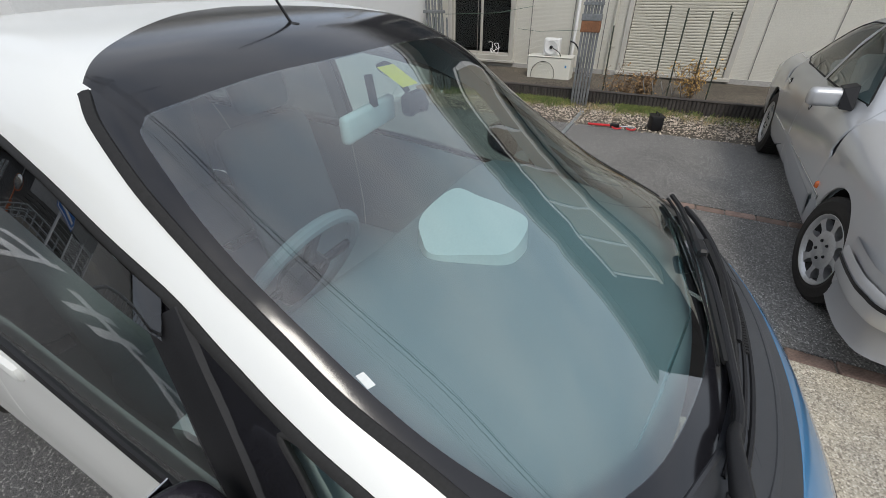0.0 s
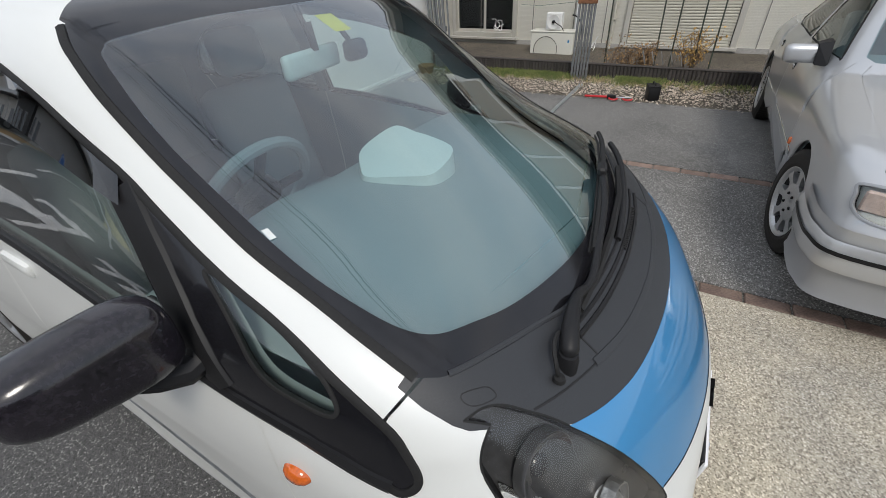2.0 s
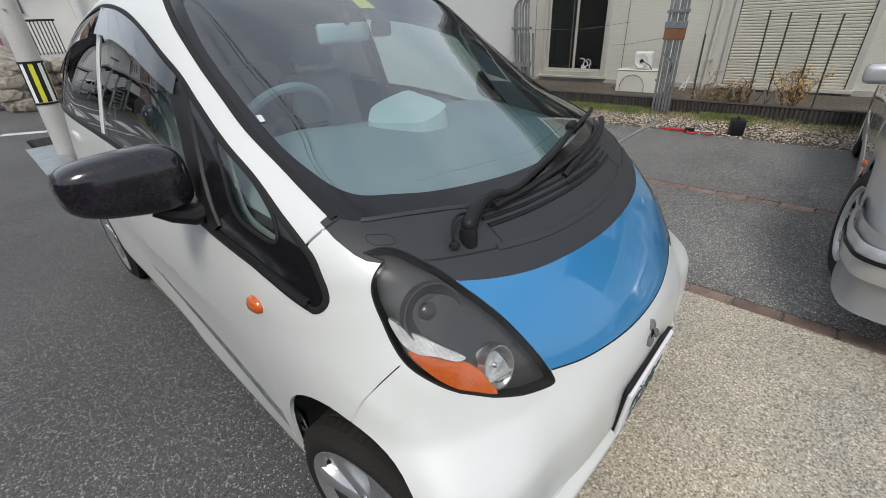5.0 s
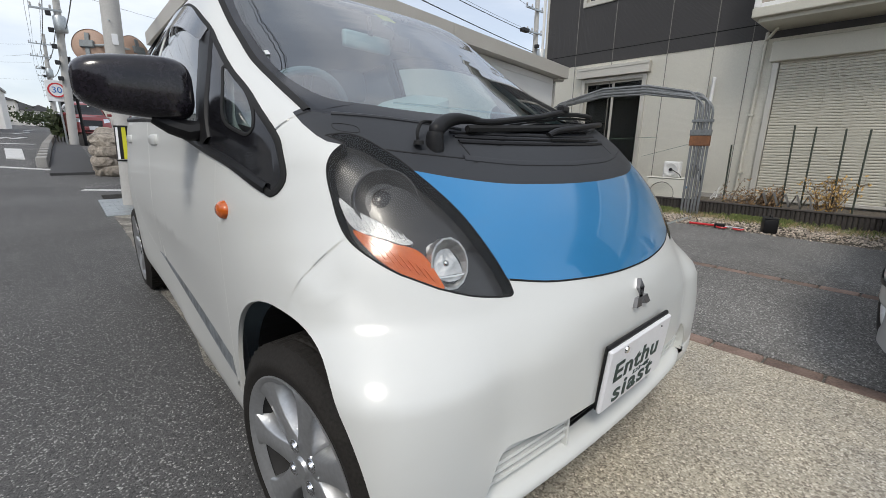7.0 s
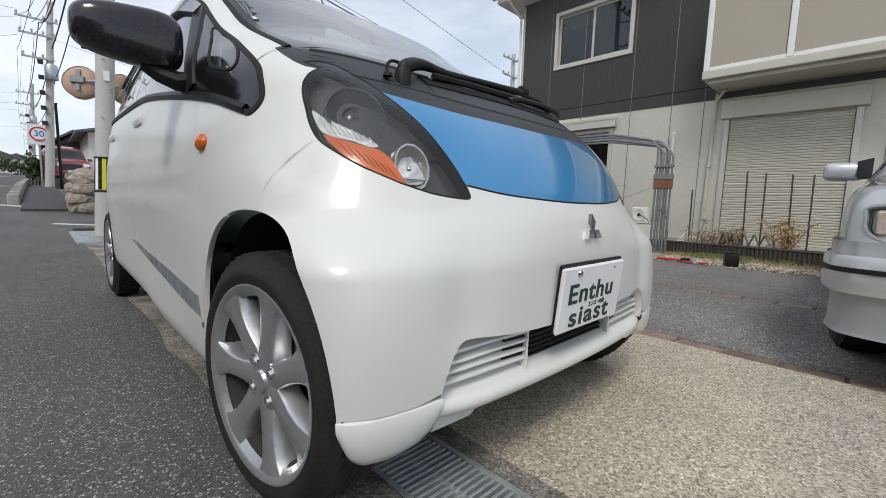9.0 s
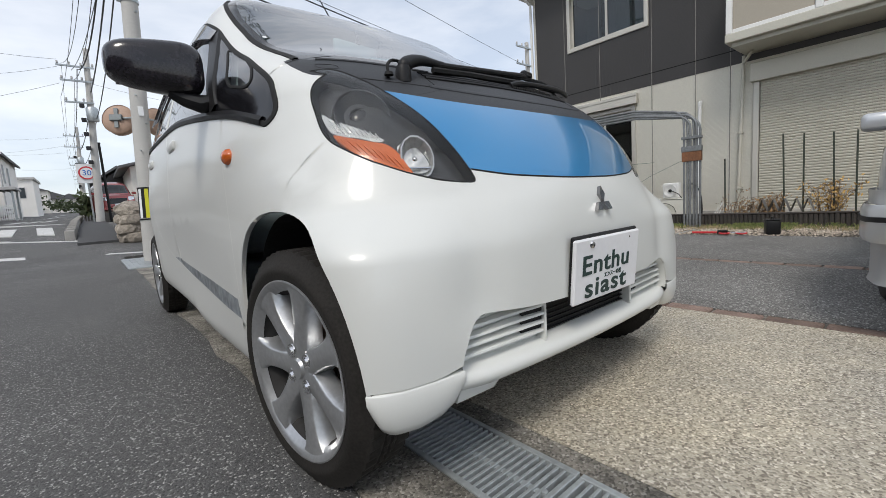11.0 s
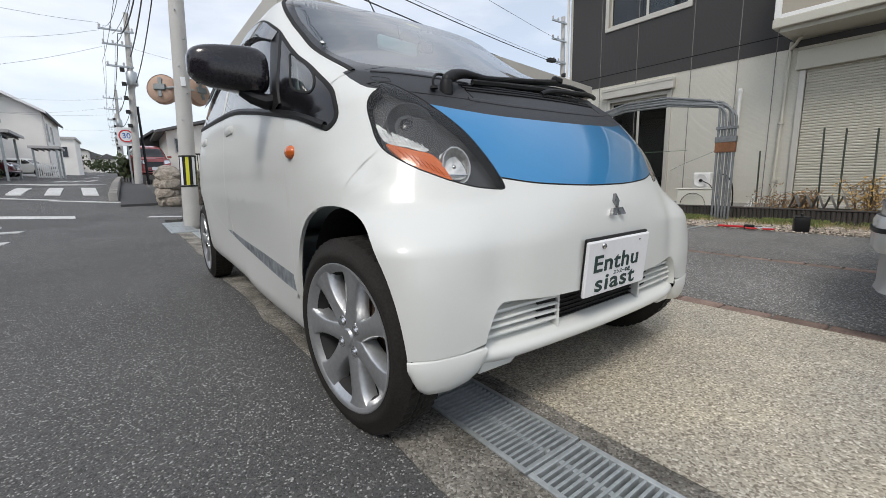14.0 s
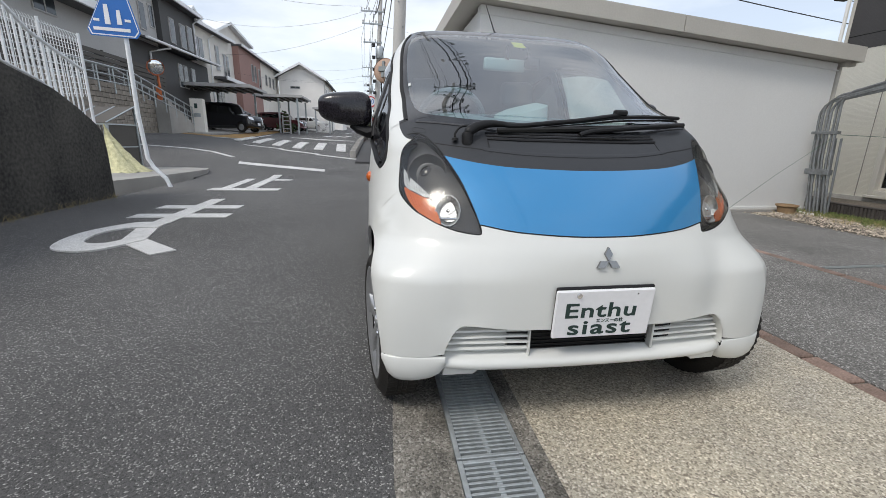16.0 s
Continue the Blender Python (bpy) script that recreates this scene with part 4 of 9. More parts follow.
def wheel_mesh(spokes, R, rim, width, parent, m, style):
    """A road wheel with its axle along x, outer face towards +x in its own frame."""
    turn = Matrix.Rotation(math.pi / 2, 4, "Y")
    h = width / 2
    side = [(rim - .012, -h + .02), (rim + .004, -h + .004), (rim + .02, -h), (rim + .026, -h - .0015), (rim + .032, -h), (R - .03, -h + .004), (R - .010, -h + .020)]
    tread = [-h + .022, -h + .048, -h + .052, -h + .058, -h + .062, -.004, 0, .004, h - .062, h - .058, h - .052, h - .048, h - .022]
    slots, tyre, v = 168, Geo(), []
    for i in range(slots):
        a = 2 * math.pi * i / slots
        ring = list(side)
        for j, z in enumerate(tread):
            deep = j in (3, 6, 9) or (i + (1 if 3 < j < 9 else 0)) % 3 == 0
            ring.append((R - .0035 if deep else R + .001, z))
        ring += [(r, -z) for r, z in side[::-1]]
        v += [(r * math.cos(a), r * math.sin(a), z) for r, z in ring]
    k = len(ring)
    tyre.add(v, [(i * k + j, ((i + 1) % slots) * k + j, ((i + 1) % slots) * k + j + 1, i * k + j + 1) for i in range(slots) for j in range(k - 1)], turn)
    t = part("wheel", Geo().lathe([(.0, h - .012), (.022, h - .013), (.026, h - .0195), (.06, h - .0205), (.066, h - .03), (.066, h - .06)] if style == "spokes" else [(.0, h - .035), (.05, h - .03), (.055, h - .045)], 32, turn), ALLOY, parent, "", True, m=m)
    part("tyre", tyre, TYRE, t, "black tyre with worn tread", True, 30)
    part("rim", Geo().lathe([(rim - .022, h - .022), (rim - .010, h - .010), (rim - .004, h - .004), (rim + .003, h - .001), (rim + .006, h - .002), (rim + .004, h - .012)], 64, turn), ALLOY, t, "", True)
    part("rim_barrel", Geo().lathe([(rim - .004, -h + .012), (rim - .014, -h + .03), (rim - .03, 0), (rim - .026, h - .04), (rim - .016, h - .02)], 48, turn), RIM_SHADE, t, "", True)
    if style == "spokes":
        for k in range(spokes):
            a = 2 * math.pi * k / spokes + 0.22
            sec = []
            for r, ww, top in ((.03, .016, h - .020), (.06, .0275, h - .020), (.085, .0235, h - .018), (.115, .0225, h - .015), (.15, .0255, h - .013), (.178, .033, h - .012), (rim - .008, .052, h - .009)):
                sec += [(r, -ww - .006, top - .045), (r, -ww - .001, top - .004), (r, -ww * .9, top), (r, 0, top + .001), (r, ww * .9, top), (r, ww + .001, top - .004), (r, ww + .006, top - .045)]
            f = [(i * 7 + j, i * 7 + (j + 1) % 7, i * 7 + 7 + (j + 1) % 7, i * 7 + 7 + j) for i in range(6) for j in range(7)]
            part("spoke", Geo().add(sec, f, turn @ Matrix.Rotation(a, 4, "Z")), ALLOY, t, "", True, 50)
        for k in range(4):
            a = 2 * math.pi * k / 4 + 0.6
            part("wheel_nut", Geo().lathe([(.0, h - .014), (.007, h - .014), (.009, h - .018), (.0095, h - .0195), (.0165, h - .0185), (.018, h - .0205)], 16, turn @ Matrix.Translation((.047 * math.cos(a), .047 * math.sin(a), 0))), CHROME, t)
    else:
        face = Geo()
        n = 64
        prof = ((.03, h - .012), (.09, h - .010), (.12, h - .014))
        face.lathe([(.0, h - .02), (.03, h - .012), (.085, h - .012), (.112, h - .02), (.112, h - .05)], n, turn)
        for k in range(spokes):
            a = 2 * math.pi * k / spokes
            sec = []
            for r, ww, top in ((.10, .030, h - .018), (.13, .019, h - .015), (.16, .022, h - .012), (rim - .012, .040, h - .012)):
                sec += [(r, -ww, top - .04), (r, -ww, top - .004), (r, ww, top - .004), (r, ww, top - .04)]
            f = [(i * 4 + j, i * 4 + (j + 1) % 4, i * 4 + 4 + (j + 1) % 4, i * 4 + 4 + j) for i in range(3) for j in range(4)]
            part("spoke", Geo().add(sec, f, turn @ Matrix.Rotation(a, 4, "Z")), ALLOY, t, "", True)
        part("wheel_face", face, ALLOY, t, "silver alloy face with round holes", True)
        for k in range(5):
            a = 2 * math.pi * k / 5
            part("wheel_nut", Geo().lathe([(.0, h - .004), (.008, h - .004), (.01, h - .014)], 8, turn @ Matrix.Translation((.055 * math.cos(a), .055 * math.sin(a), 0))), DARK, t)
    part("brake_disc", Geo().lathe([(.0, -.012), (.125, -.012), (.125, .002), (.0, .002)], 40, turn), surf("rusty_brake_disc", (0.20, 0.14, 0.11), 0.5, 0.6, 0.3, 12, 60, 0.1) if "rusty_brake_disc" not in bpy.data.materials else bpy.data.materials["rusty_brake_disc"], t, "", True)
    # near-black disc closing the wheel; shade behind the spokes is its colour
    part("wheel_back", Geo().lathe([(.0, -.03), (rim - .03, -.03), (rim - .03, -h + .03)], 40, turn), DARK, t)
    return t


for s in (-1, 1):
    flip = Matrix.Rotation(math.pi if s < 0 else 0, 4, "Z")
    for y in (0.0, 2.555):
        wheel_mesh(7, 0.281, 0.209, 0.152, hatch, Matrix.Translation((s * 0.655, y, 0.291)) @ Matrix.Rotation(radians(7.0 if y == 0 else 0), 4, "Z") @ flip, "spokes")
        # liner near black, with the shade under the wing in its colour
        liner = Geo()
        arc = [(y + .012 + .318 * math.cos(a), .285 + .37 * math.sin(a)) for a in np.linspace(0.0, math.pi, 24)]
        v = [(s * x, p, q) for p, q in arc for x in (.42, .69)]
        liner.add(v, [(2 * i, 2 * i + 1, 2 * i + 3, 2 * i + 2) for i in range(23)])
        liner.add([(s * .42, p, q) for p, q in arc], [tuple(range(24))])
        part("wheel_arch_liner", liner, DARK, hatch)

# headlights: housing, dark oval bowl, clear ribbed lens, indicator, chrome reflector
LP = Panels(HATCH, [(n, plane_of(HATCH.front(spline(p, 6)))) for n, p in (
    ("ribs", [(.613, .882), (.600, .864), (.575, .844), (.545, .818), (.535, .807), (.552, .804), (.580, .817), (.604, .824), (.615, .842)]),
    ("amber", [(.614, .826), (.592, .817), (.566, .806), (.537, .796), (.522, .778), (.513, .750), (.508, .724), (.545, .735), (.585, .765), (.606, .795)]),
    ("chrome", [(.512, .800), (.487, .812), (.470, .800), (.458, .765), (.464, .742), (.494, .738), (.510, .755)]))]
    + [("case", plane_of(head_line))], rings=36)
HAZE = surf("smoked_reflector", (0.080, 0.080, 0.083), 0.30, 0.2, 0.3, 9, 40, 0.0)
LAMP_CHROME = surf("hazy_lamp_chrome", (0.66, 0.66, 0.66), 0.42, 1.0, 0.3, 14, 60, 0.6, 0.006)
RIBS = surf("clear_ribbed_plastic", (0.72, 0.74, 0.75), 0.18, 0.35, 0.25, 30, 260, 0.9, 0.004, coat=0.6)
CASE = surf("smoke_grey_lamp_case", (0.055, 0.055, 0.058), 0.30, 0.2, 0.3, 12, 60, 0.0, coat=0.3)
for lamp, s in zip([o for o in hatch.children if o.name.startswith("headlight")], (-1, 1)):
    lamp.data = LP.piece(("case", "ribs", "amber", "chrome"), (s,), depth=0.008)
    lamp.data.materials.append(LENS)
    part("lamp_case", LP.piece("case", (s,), out=-0.034, depth=0.0), CASE, lamp, "smoke grey lamp case")
    part("case_rim", HR.strip(head_line, 0.005, 0.0, 0.034, s), RUBBER, lamp, "", True)
    part("side_lens", LP.piece("ribs", (s,), out=-0.012, depth=0.02), RIBS, lamp, "clear ribbed side lamp")
    part("indicator", LP.piece("amber", (s,), out=-0.010, depth=0.024), ORANGE, lamp, "orange indicator lens")
    part("lamp_gasket", HR.strip(head_line, 0.004, 0.001, 0.006, s), RUBBER, lamp, "", True)

    def facing(x, z, out):
        p = on_shell("front", [(x, z)], out, s)[0]
        n = HATCH.normal(*HATCH.front([(x, z)]))[0] * [s, 1, 1]
        return Matrix.Translation(p) @ Vector(n * .55 + np.array([0, -.45, 0])).to_track_quat("Z", "Y").to_matrix().to_4x4()
    q = facing(.546, .890, -.045)
    bowl = part("projector_bowl", Geo().lathe([(.024, -.006), (.029, .004), (.033, .005), (.040, .004), (.054, .014), (.064, .024), (.067, .024), (.068, .0)], 40, q), HAZE, lamp, "smoked round projector surround", True)
    part("projector_lens", Geo().lathe([(.027 * math.cos(a), -.002 + .016 * math.sin(a)) for a in np.linspace(0, math.pi / 2, 9)], 32, q), surf("dark_projector_glass", (0.05, 0.05, 0.055), 0.22, 0.0, 0.2, 5, 30, 0) if "dark_projector_glass" not in bpy.data.materials else bpy.data.materials["dark_projector_glass"], bowl, "", True)
    q = facing(.485, .772, -.040)
    refl = part("chrome_reflector", LP.piece("chrome", (s,), out=-0.030, depth=0.01), LAMP_CHROME, lamp, "faceted chrome reflector")
    part("reflector_bowl", Geo().lathe([(.010, -.006), (.022, .002), (.032, .012), (.038, .024), (.041, .024), (.040, .0)], 14, q @ Matrix.Diagonal((1, 1.25, 1, 1))), LAMP_CHROME, refl, "", False)
    part("bulb", Geo().lathe([(.009 * math.cos(a), .002 + .012 * math.sin(a)) for a in np.linspace(0, math.pi / 2, 6)], 14, q), CHROME, refl, "", True)
    part("reflector_fin", Geo().box(-.030, .030, -.0025, .0025, -.004, .022, .001, q @ Matrix.Translation((0, -.024, 0))), CHROME, refl)
    for k in range(9):
        a = on_shell("front", [(.606 - .0075 * k, .866 - .0055 * k), (.604 - .0075 * k, .832 - .0025 * k)], -0.009, s)
        part("lens_rib", Geo().tube(a, .0016, 5), RIBS, lamp)
    for k in range(7):
        a = on_shell("front", [(.598 - .011 * k, .810 - .008 * k), (.587 - .011 * k, .780 - .007 * k)], -0.008, s)
        part("indicator_rib", Geo().tube(a, .0009, 5), ORANGE, lamp)

# black beads round glass and panels
for s in (-1, 1):
    part("window_seal", HR.strip(dlo_line, 0.018, 0.005, 0.01, s), RUBBER, hatch, "", True)
    part("quarter_seal", HR.strip(quarter_line, 0.010, 0.003, 0.006, s), RUBBER, hatch, "", True)
    e = S(spline([(.50, .962), (.60, 1.10), (.76, 1.317), (.80, 1.347)], 8, False))
    part("door_pillar_trim", HR.strip(S(spline([(.462, .975), (.56, 1.115), (.70, 1.285)], 8, False)), 0.07, 0.008, 0.004, s, False), TRIM, hatch, "black pillar between door and quarter window", True)
    part("door_seam_trim", HR.strip(S(spline([(1.466, 1.08), (1.466, 1.3), (1.46, 1.46)], 8, False)), 0.05, 0.004, 0.004, s, False), WHITE_PAINT, hatch, "white pillar between the doors", True)
    part("belt_moulding", HR.strip(S(spline([(.125, .886), (.25, .922), (.4, .953), (.8, 1.014), (1.19, 1.060), (1.6, 1.077), (2.0, 1.087), (2.4, 1.10)], 8, False)), 0.028, 0.009, 0.006, s, False), TRIM, hatch, "black belt moulding below the windows", True)
    part("screen_moulding", HR.strip(FR(np.concatenate([spline(glass_side, 6, False)])), 0.02, 0.004, 0.006, s, False), RUBBER, screen, "", True)
    # smoked wind deflector
    top = spline([(.70, 1.305), (.95, 1.416), (1.2, 1.472), (1.45, 1.494)], 8, False)
    low = spline([(.68, 1.26), (.95, 1.345), (1.2, 1.392), (1.45, 1.412)], 8, False)
    v = on_shell("side", top, 0.006, s) + on_shell("side", low, 0.016, s)
    k = len(top)
    part("wind_deflector", Geo().add(v, [(i, i + 1, k + i + 1, k + i) for i in range(k - 1)]), clear_glass("smoked_acrylic", (0.10, 0.09, 0.09)), hatch, "smoked acrylic window deflector", True)
    top = spline([(1.5, 1.482), (1.8, 1.458), (2.1, 1.388), (2.3, 1.295)], 8, False)
    low = spline([(1.5, 1.395), (1.8, 1.375), (2.05, 1.31), (2.24, 1.22)], 8, False)
    v = on_shell("side", top, 0.006, s) + on_shell("side", low, 0.026, s)
    k = len(top)
    part("wind_deflector", Geo().add(v, [(i, i + 1, k + i + 1, k + i) for i in range(k - 1)]), bpy.data.materials["smoked_acrylic"], hatch, "smoked acrylic window deflector", True)
    # side repeater and door handles
    p = on_shell("side", [(.318, .822)], 0.0, s)[0]
    n = HATCH.normal(*S([(.318, .822)]))[0] * [s, 1, 1]
    q = Matrix.Translation(p) @ Vector(n).to_track_quat("Z", "Y").to_matrix().to_4x4()
    part("side_repeater", Geo().lathe([(.0, .016), (.012, .0145), (.02, .009), (.0235, .002), (.0245, -.004)], 28, q @ Matrix.Diagonal((1.35, 0.95, 1, 1))), ORANGE, hatch, "orange oval side repeater", True)
    for y, z in ((1.29, .985), (2.12, .99)):
        p = on_shell("side", [(y, z)], 0.0, s)[0]
        part("door_handle", Geo().box(-.012, .024, -.085, .085, -.022, .022, .014, Matrix.Translation(p)), WHITE_PAINT, hatch, "", True)
        part("handle_cup", Geo().lathe([(.0, -.002), (.03, .0015), (.033, -.01)], 24, Matrix.Translation((p[0] + s * 0.001, p[1], p[2] - 0.012)) @ Matrix.Rotation(s * math.pi / 2, 4, "Y")), surf("shaded_cup", (0.7, 0.7, 0.69), 0.4) if "shaded_cup" not in bpy.data.materials else bpy.data.materials["shaded_cup"], hatch, "", True)
    # door mirror
    shell_v, shell_f = [], []
    N, K = 20, 28
    for i in range(N + 1):
        u = math.pi * i / N
        for j in range(K):
            w = 2 * math.pi * j / K
            e = lambda c, x: math.copysign(abs(c) ** x, c)
            X = 0.122 * e(math.cos(u), 0.55)
            rr = abs(math.sin(u)) ** 0.55
            Yv, Z = -0.062 * rr * e(math.cos(w), 0.65), 0.073 * rr * e(math.sin(w), 0.6)
            Yv *= 1.15 if Yv < 0 else 0.55
            Z *= 1.0 - 0.20 * (X / 0.128)
            shell_v.append((s * (0.838 + X), 0.562 + Yv + 0.018 * (X / .128), 1.112 + Z + 0.006 * (X / .128)))
    shell_f = [(i * K + j, i * K + (j + 1) % K, (i + 1) * K + (j + 1) % K, (i + 1) * K + j) for i in range(N) for j in range(K)]
    mir = part("door_mirror", Geo().add(shell_v, shell_f), WORN_BLACK, hatch, "black door mirror with peeling lacquer" if s < 0 else "black door mirror folded back along the window", True, m=None if s < 0 else Matrix.Translation((.70, .53, 0)) @ Matrix.Rotation(radians(68), 4, "Z") @ Matrix.Translation((-.70, -.53, 0)))
    part("mirror_foot", Geo().tube([(s * .81, .545, 1.040), (s * .775, .535, 1.022), (s * .735, .522, 1.008), (s * .705, .518, 1.010), (s * .690, .53, 1.04)], [.016, .024, .028, .030, .022], 10), TRIM, mir, "", True)
    part("mirror_glass", Geo().box(s * .838 - .098, s * .838 + .098, .588, .5905, 1.060, 1.164), CHROME, mir)

# cowl: ribs, outline of the washer cap, split lines, intake slots
for z, w, h in ((.982, .012, .006), (.993, .010, .005), (1.003, .008, .004)):
    for s in (-1, 1):
        part("cowl_rib", HR.strip(FR(spline([(0, z), (.2, z + .001), (.32, z + .004)], 10, False)), w, h, 0.004, s, False), TRIM, cowl, "", True)
for s in (-1, 1):
    part("cowl_ridge", HR.strip(FR(spline([(0, .935), (.2, .94), (.34, .953)], 10, False)), 0.02, 0.003, 0.002, s, False), COWL, cowl, "", True)
    part("cowl_split", HR.strip(FR(spline([(.500, .9695), (.45, .963), (.385, .956), (.328, .951), (.320, .956), (.318, .985)], 6, False)), 0.005, 0.0012, 0.001, s, False), INK, cowl)
    part("cowl_lip", HR.strip(FR(spline([(.55, 1.043), (.465, 1.038), (.368, 1.028), (.28, 1.015)], 8, False)), 0.012, 0.004, 0.002, s, False), COWL, cowl, "", True)
part("washer_cap", HR.strip(FR(spline([(.560, 1.022), (.530, 1.018), (.523, 1.011), (.530, 1.003), (.560, 1.006), (.568, 1.014)], 5)), 0.0022, 0.0006, 0.001, -1), INK, cowl)
slots = on_shell("front", [(0.007 + 0.009 * k, .9915) for k in range(24)], 0.003, 1)
for a in slots:
    part("intake_slot", Geo().box(-.003, .003, -.006, .006, -.002, .004, 0, Matrix.Translation(a)), DARK, cowl)

# wipers
def arm(pts, r, name, label):
    return part(name, Geo().tube(spline(pts, 6, False), r, 10), TRIM, hatch, label, True)


a1 = arm([(-.262, -.050, 1.036), (-.20, -.062, 1.034), (-.09, -.050, 1.045), (.05, -.030, 1.060), (.16, -.005, 1.076), (.24, .022, 1.086)], 0.0085, "wiper_arm", "black wiper arm lying along the cowl")
head = spline([(-.392, -.072, 1.000), (-.375, -.066, 1.016), (-.345, -.058, 1.030), (-.305, -.052, 1.038), (-.262, -.050, 1.038), (-.235, -.056, 1.036)], 6, False)
part("arm_head", Geo().tube(head, list(np.interp(np.linspace(0, 1, len(head)), [0, .12, .35, .7, 1], [.010, .018, .017, .012, .008])), 12), TRIM, a1, "thick smooth head of the wiper arm", True)
part("pivot", Geo().lathe([(.0, .014), (.017, .012), (.020, .0), (.020, -.03)], 20, Matrix.Translation((-.388, -.070, .995))), TRIM, a1, "", True)
part("wiper_blade", Geo().tube([(-.10, -.044, 1.042), (.06, -.018, 1.058), (.2, .008, 1.075), (.34, .036, 1.082), (.46, .066, 1.084), (.53, .092, 1.084)], .0075, 6).tube([(-.10, -.034, 1.030), (.06, -.008, 1.046), (.2, .018, 1.062), (.34, .046, 1.070), (.46, .076, 1.073), (.53, .102, 1.073)], .004, 5), RUBBER, a1, "", True)
part("blade_joint", Geo().box(-.03, .03, -.012, .012, -.008, .016, .006, Matrix.Translation((.225, .016, 1.088)) @ Matrix.Rotation(.2, 4, "Z")), TRIM, a1)
a2 = arm([(.02, -.078, 1.006), (.07, -.074, 1.020), (.2, -.056, 1.032), (.34, -.026, 1.044), (.45, .012, 1.052), (.52, .046, 1.056)], 0.009, "wiper_arm", "black wiper arm lying along the cowl")
part("wiper_blade", Geo().tube([(-.28, -.060, 1.016), (-.15, -.066, 1.020), (.02, -.060, 1.026), (.2, -.044, 1.036), (.36, -.010, 1.044)], .009, 6), RUBBER, a2, "", True)
part("washer_hose", Geo().tube(spline([(-.430, -.066, .984), (-.428, -.060, 1.006), (-.405, -.046, 1.026), (-.375, -.042, 1.028), (-.352, -.046, 1.018)], 6, False), .004, 6).lathe([(.0, .006), (.010, .004), (.012, -.004)], 14, Matrix.Translation((-.431, -.068, .984))), RUBBER, hatch, "", True)
part("antenna", Geo().tube([(-.02, .985, 1.565), (-.06, 1.06, 1.73)], [.004, .0018], 6).lathe([(.0, .018), (.012, .014), (.02, .0)], 14, Matrix.Translation((-.02, .98, 1.556))), TRIM, hatch, "short black roof aerial", True)

# grille: ribbed corners, dark middle, radiator fins
for s in (-1, 1):
    edge = [(.222, .404), (.285, .407), (.36, .413), (.425, .417), (.452, .412), (.471, .394), (.485, .368), (.495, .344), (.500, .318), (.499, .300), (.38, .298), (.222, .297)]
    inner = on_shell("front", edge, -0.045, s)
    outer = on_shell("front", edge, -0.004, s)
    k = len(edge)
    part("grille_side", Geo().add(inner, [tuple(range(k))[::s]]), WHITE_PAINT, bumper, "white ribbed corner of the grille")
    part("grille_return", Geo().add(inner[:10] + outer[:10], [(i, i + 1, 11 + i, 10 + i) for i in range(9)]), WHITE_PAINT, bumper, "", True, 60)
    for k in range(4):
        z = 0.325 + 0.0215 * k
        hi = float(np.interp(z, [.31, .345, .369, .395, .415], [.496, .490, .479, .464, .440]))
        line = spline([(.226, z), (.34, z + .001), (hi, z)], 8, False)
        a, b, c, d = (on_shell("front", [(x, zz + dz) for x, zz in line], o, s) for dz, o in ((.008, -.044), (.0045, -.024), (-.001, -.022), (-.004, -.044)))
        n = len(a)
        part("grille_rib", Geo().add(a + b + c + d, [(q * n + i, q * n + i + 1, q * n + n + i + 1, q * n + n + i) for q in range(3) for i in range(n - 1)]), WHITE_PAINT, bumper, "", True, 40)
    p = on_shell("front", [(.222, .35)], -0.03, s)[0]
    part("grille_divider", Geo().box(-.004, .004, -.010, .03, -.052, .052, .002, Matrix.Translation(p)), WHITE_PAINT, bumper)
    for k in range(3):
        p = on_shell("front", [(.262, .3375 + .0215 * k)], -0.034, s)[0]
        part("vent_slot", Geo().box(-.034, .034, -.002, .004, -.0055, .0055, 0, Matrix.Translation(p) @ Matrix.Rotation(s * .12, 4, "Z")), DARK, bumper)
    part("chin_flap", Geo().add([(s * x, y, z) for x, y, z in ((.496, -.335, .262), (.385, -.345, .256), (.40, -.338, .238), (.50, -.325, .232), (.496, -.27, .262), (.385, -.28, .256), (.40, -.28, .238), (.50, -.27, .232))], [(0, 1, 2, 3), (4, 7, 6, 5), (0, 4, 5, 1), (3, 2, 6, 7), (0, 3, 7, 4), (1, 5, 6, 2)]), WHITE_PAINT, bumper)
for k in range(7):
    part("radiator_fin", Geo().box(-.215, .215, -.332, -.322, .300 + .013 * k, .303 + .013 * k), TRIM, bumper)

# number-plate-sized sign
plate = part("plate", Geo().box(-.165, .165, -.006, .006, -.0825, .0825, .004), WHITE_PLATE, hatch, "white plate with dark green lettering", m=Matrix.Translation((-.001, -.399, .461)) @ Matrix.Rotation(radians(5), 4, "X"))
part("plate_holder", Geo().box(-.163, .167, .003, .014, -.080, .090, .004), TRIM, plate, "black plate frame")
part("plate_bolt", Geo().lathe([(.0, .005), (.008, .004), (.0095, .0)], 14, Matrix.Translation((-.092, -.006, .066)) @ Matrix.Rotation(math.pi / 2, 4, "X")), CHROME, plate)
part("plate_bolt", Geo().lathe([(.0, .003), (.003, .0)], 10, Matrix.Translation((.105, -.006, .066)) @ Matrix.Rotation(math.pi / 2, 4, "X")), DARK, plate)


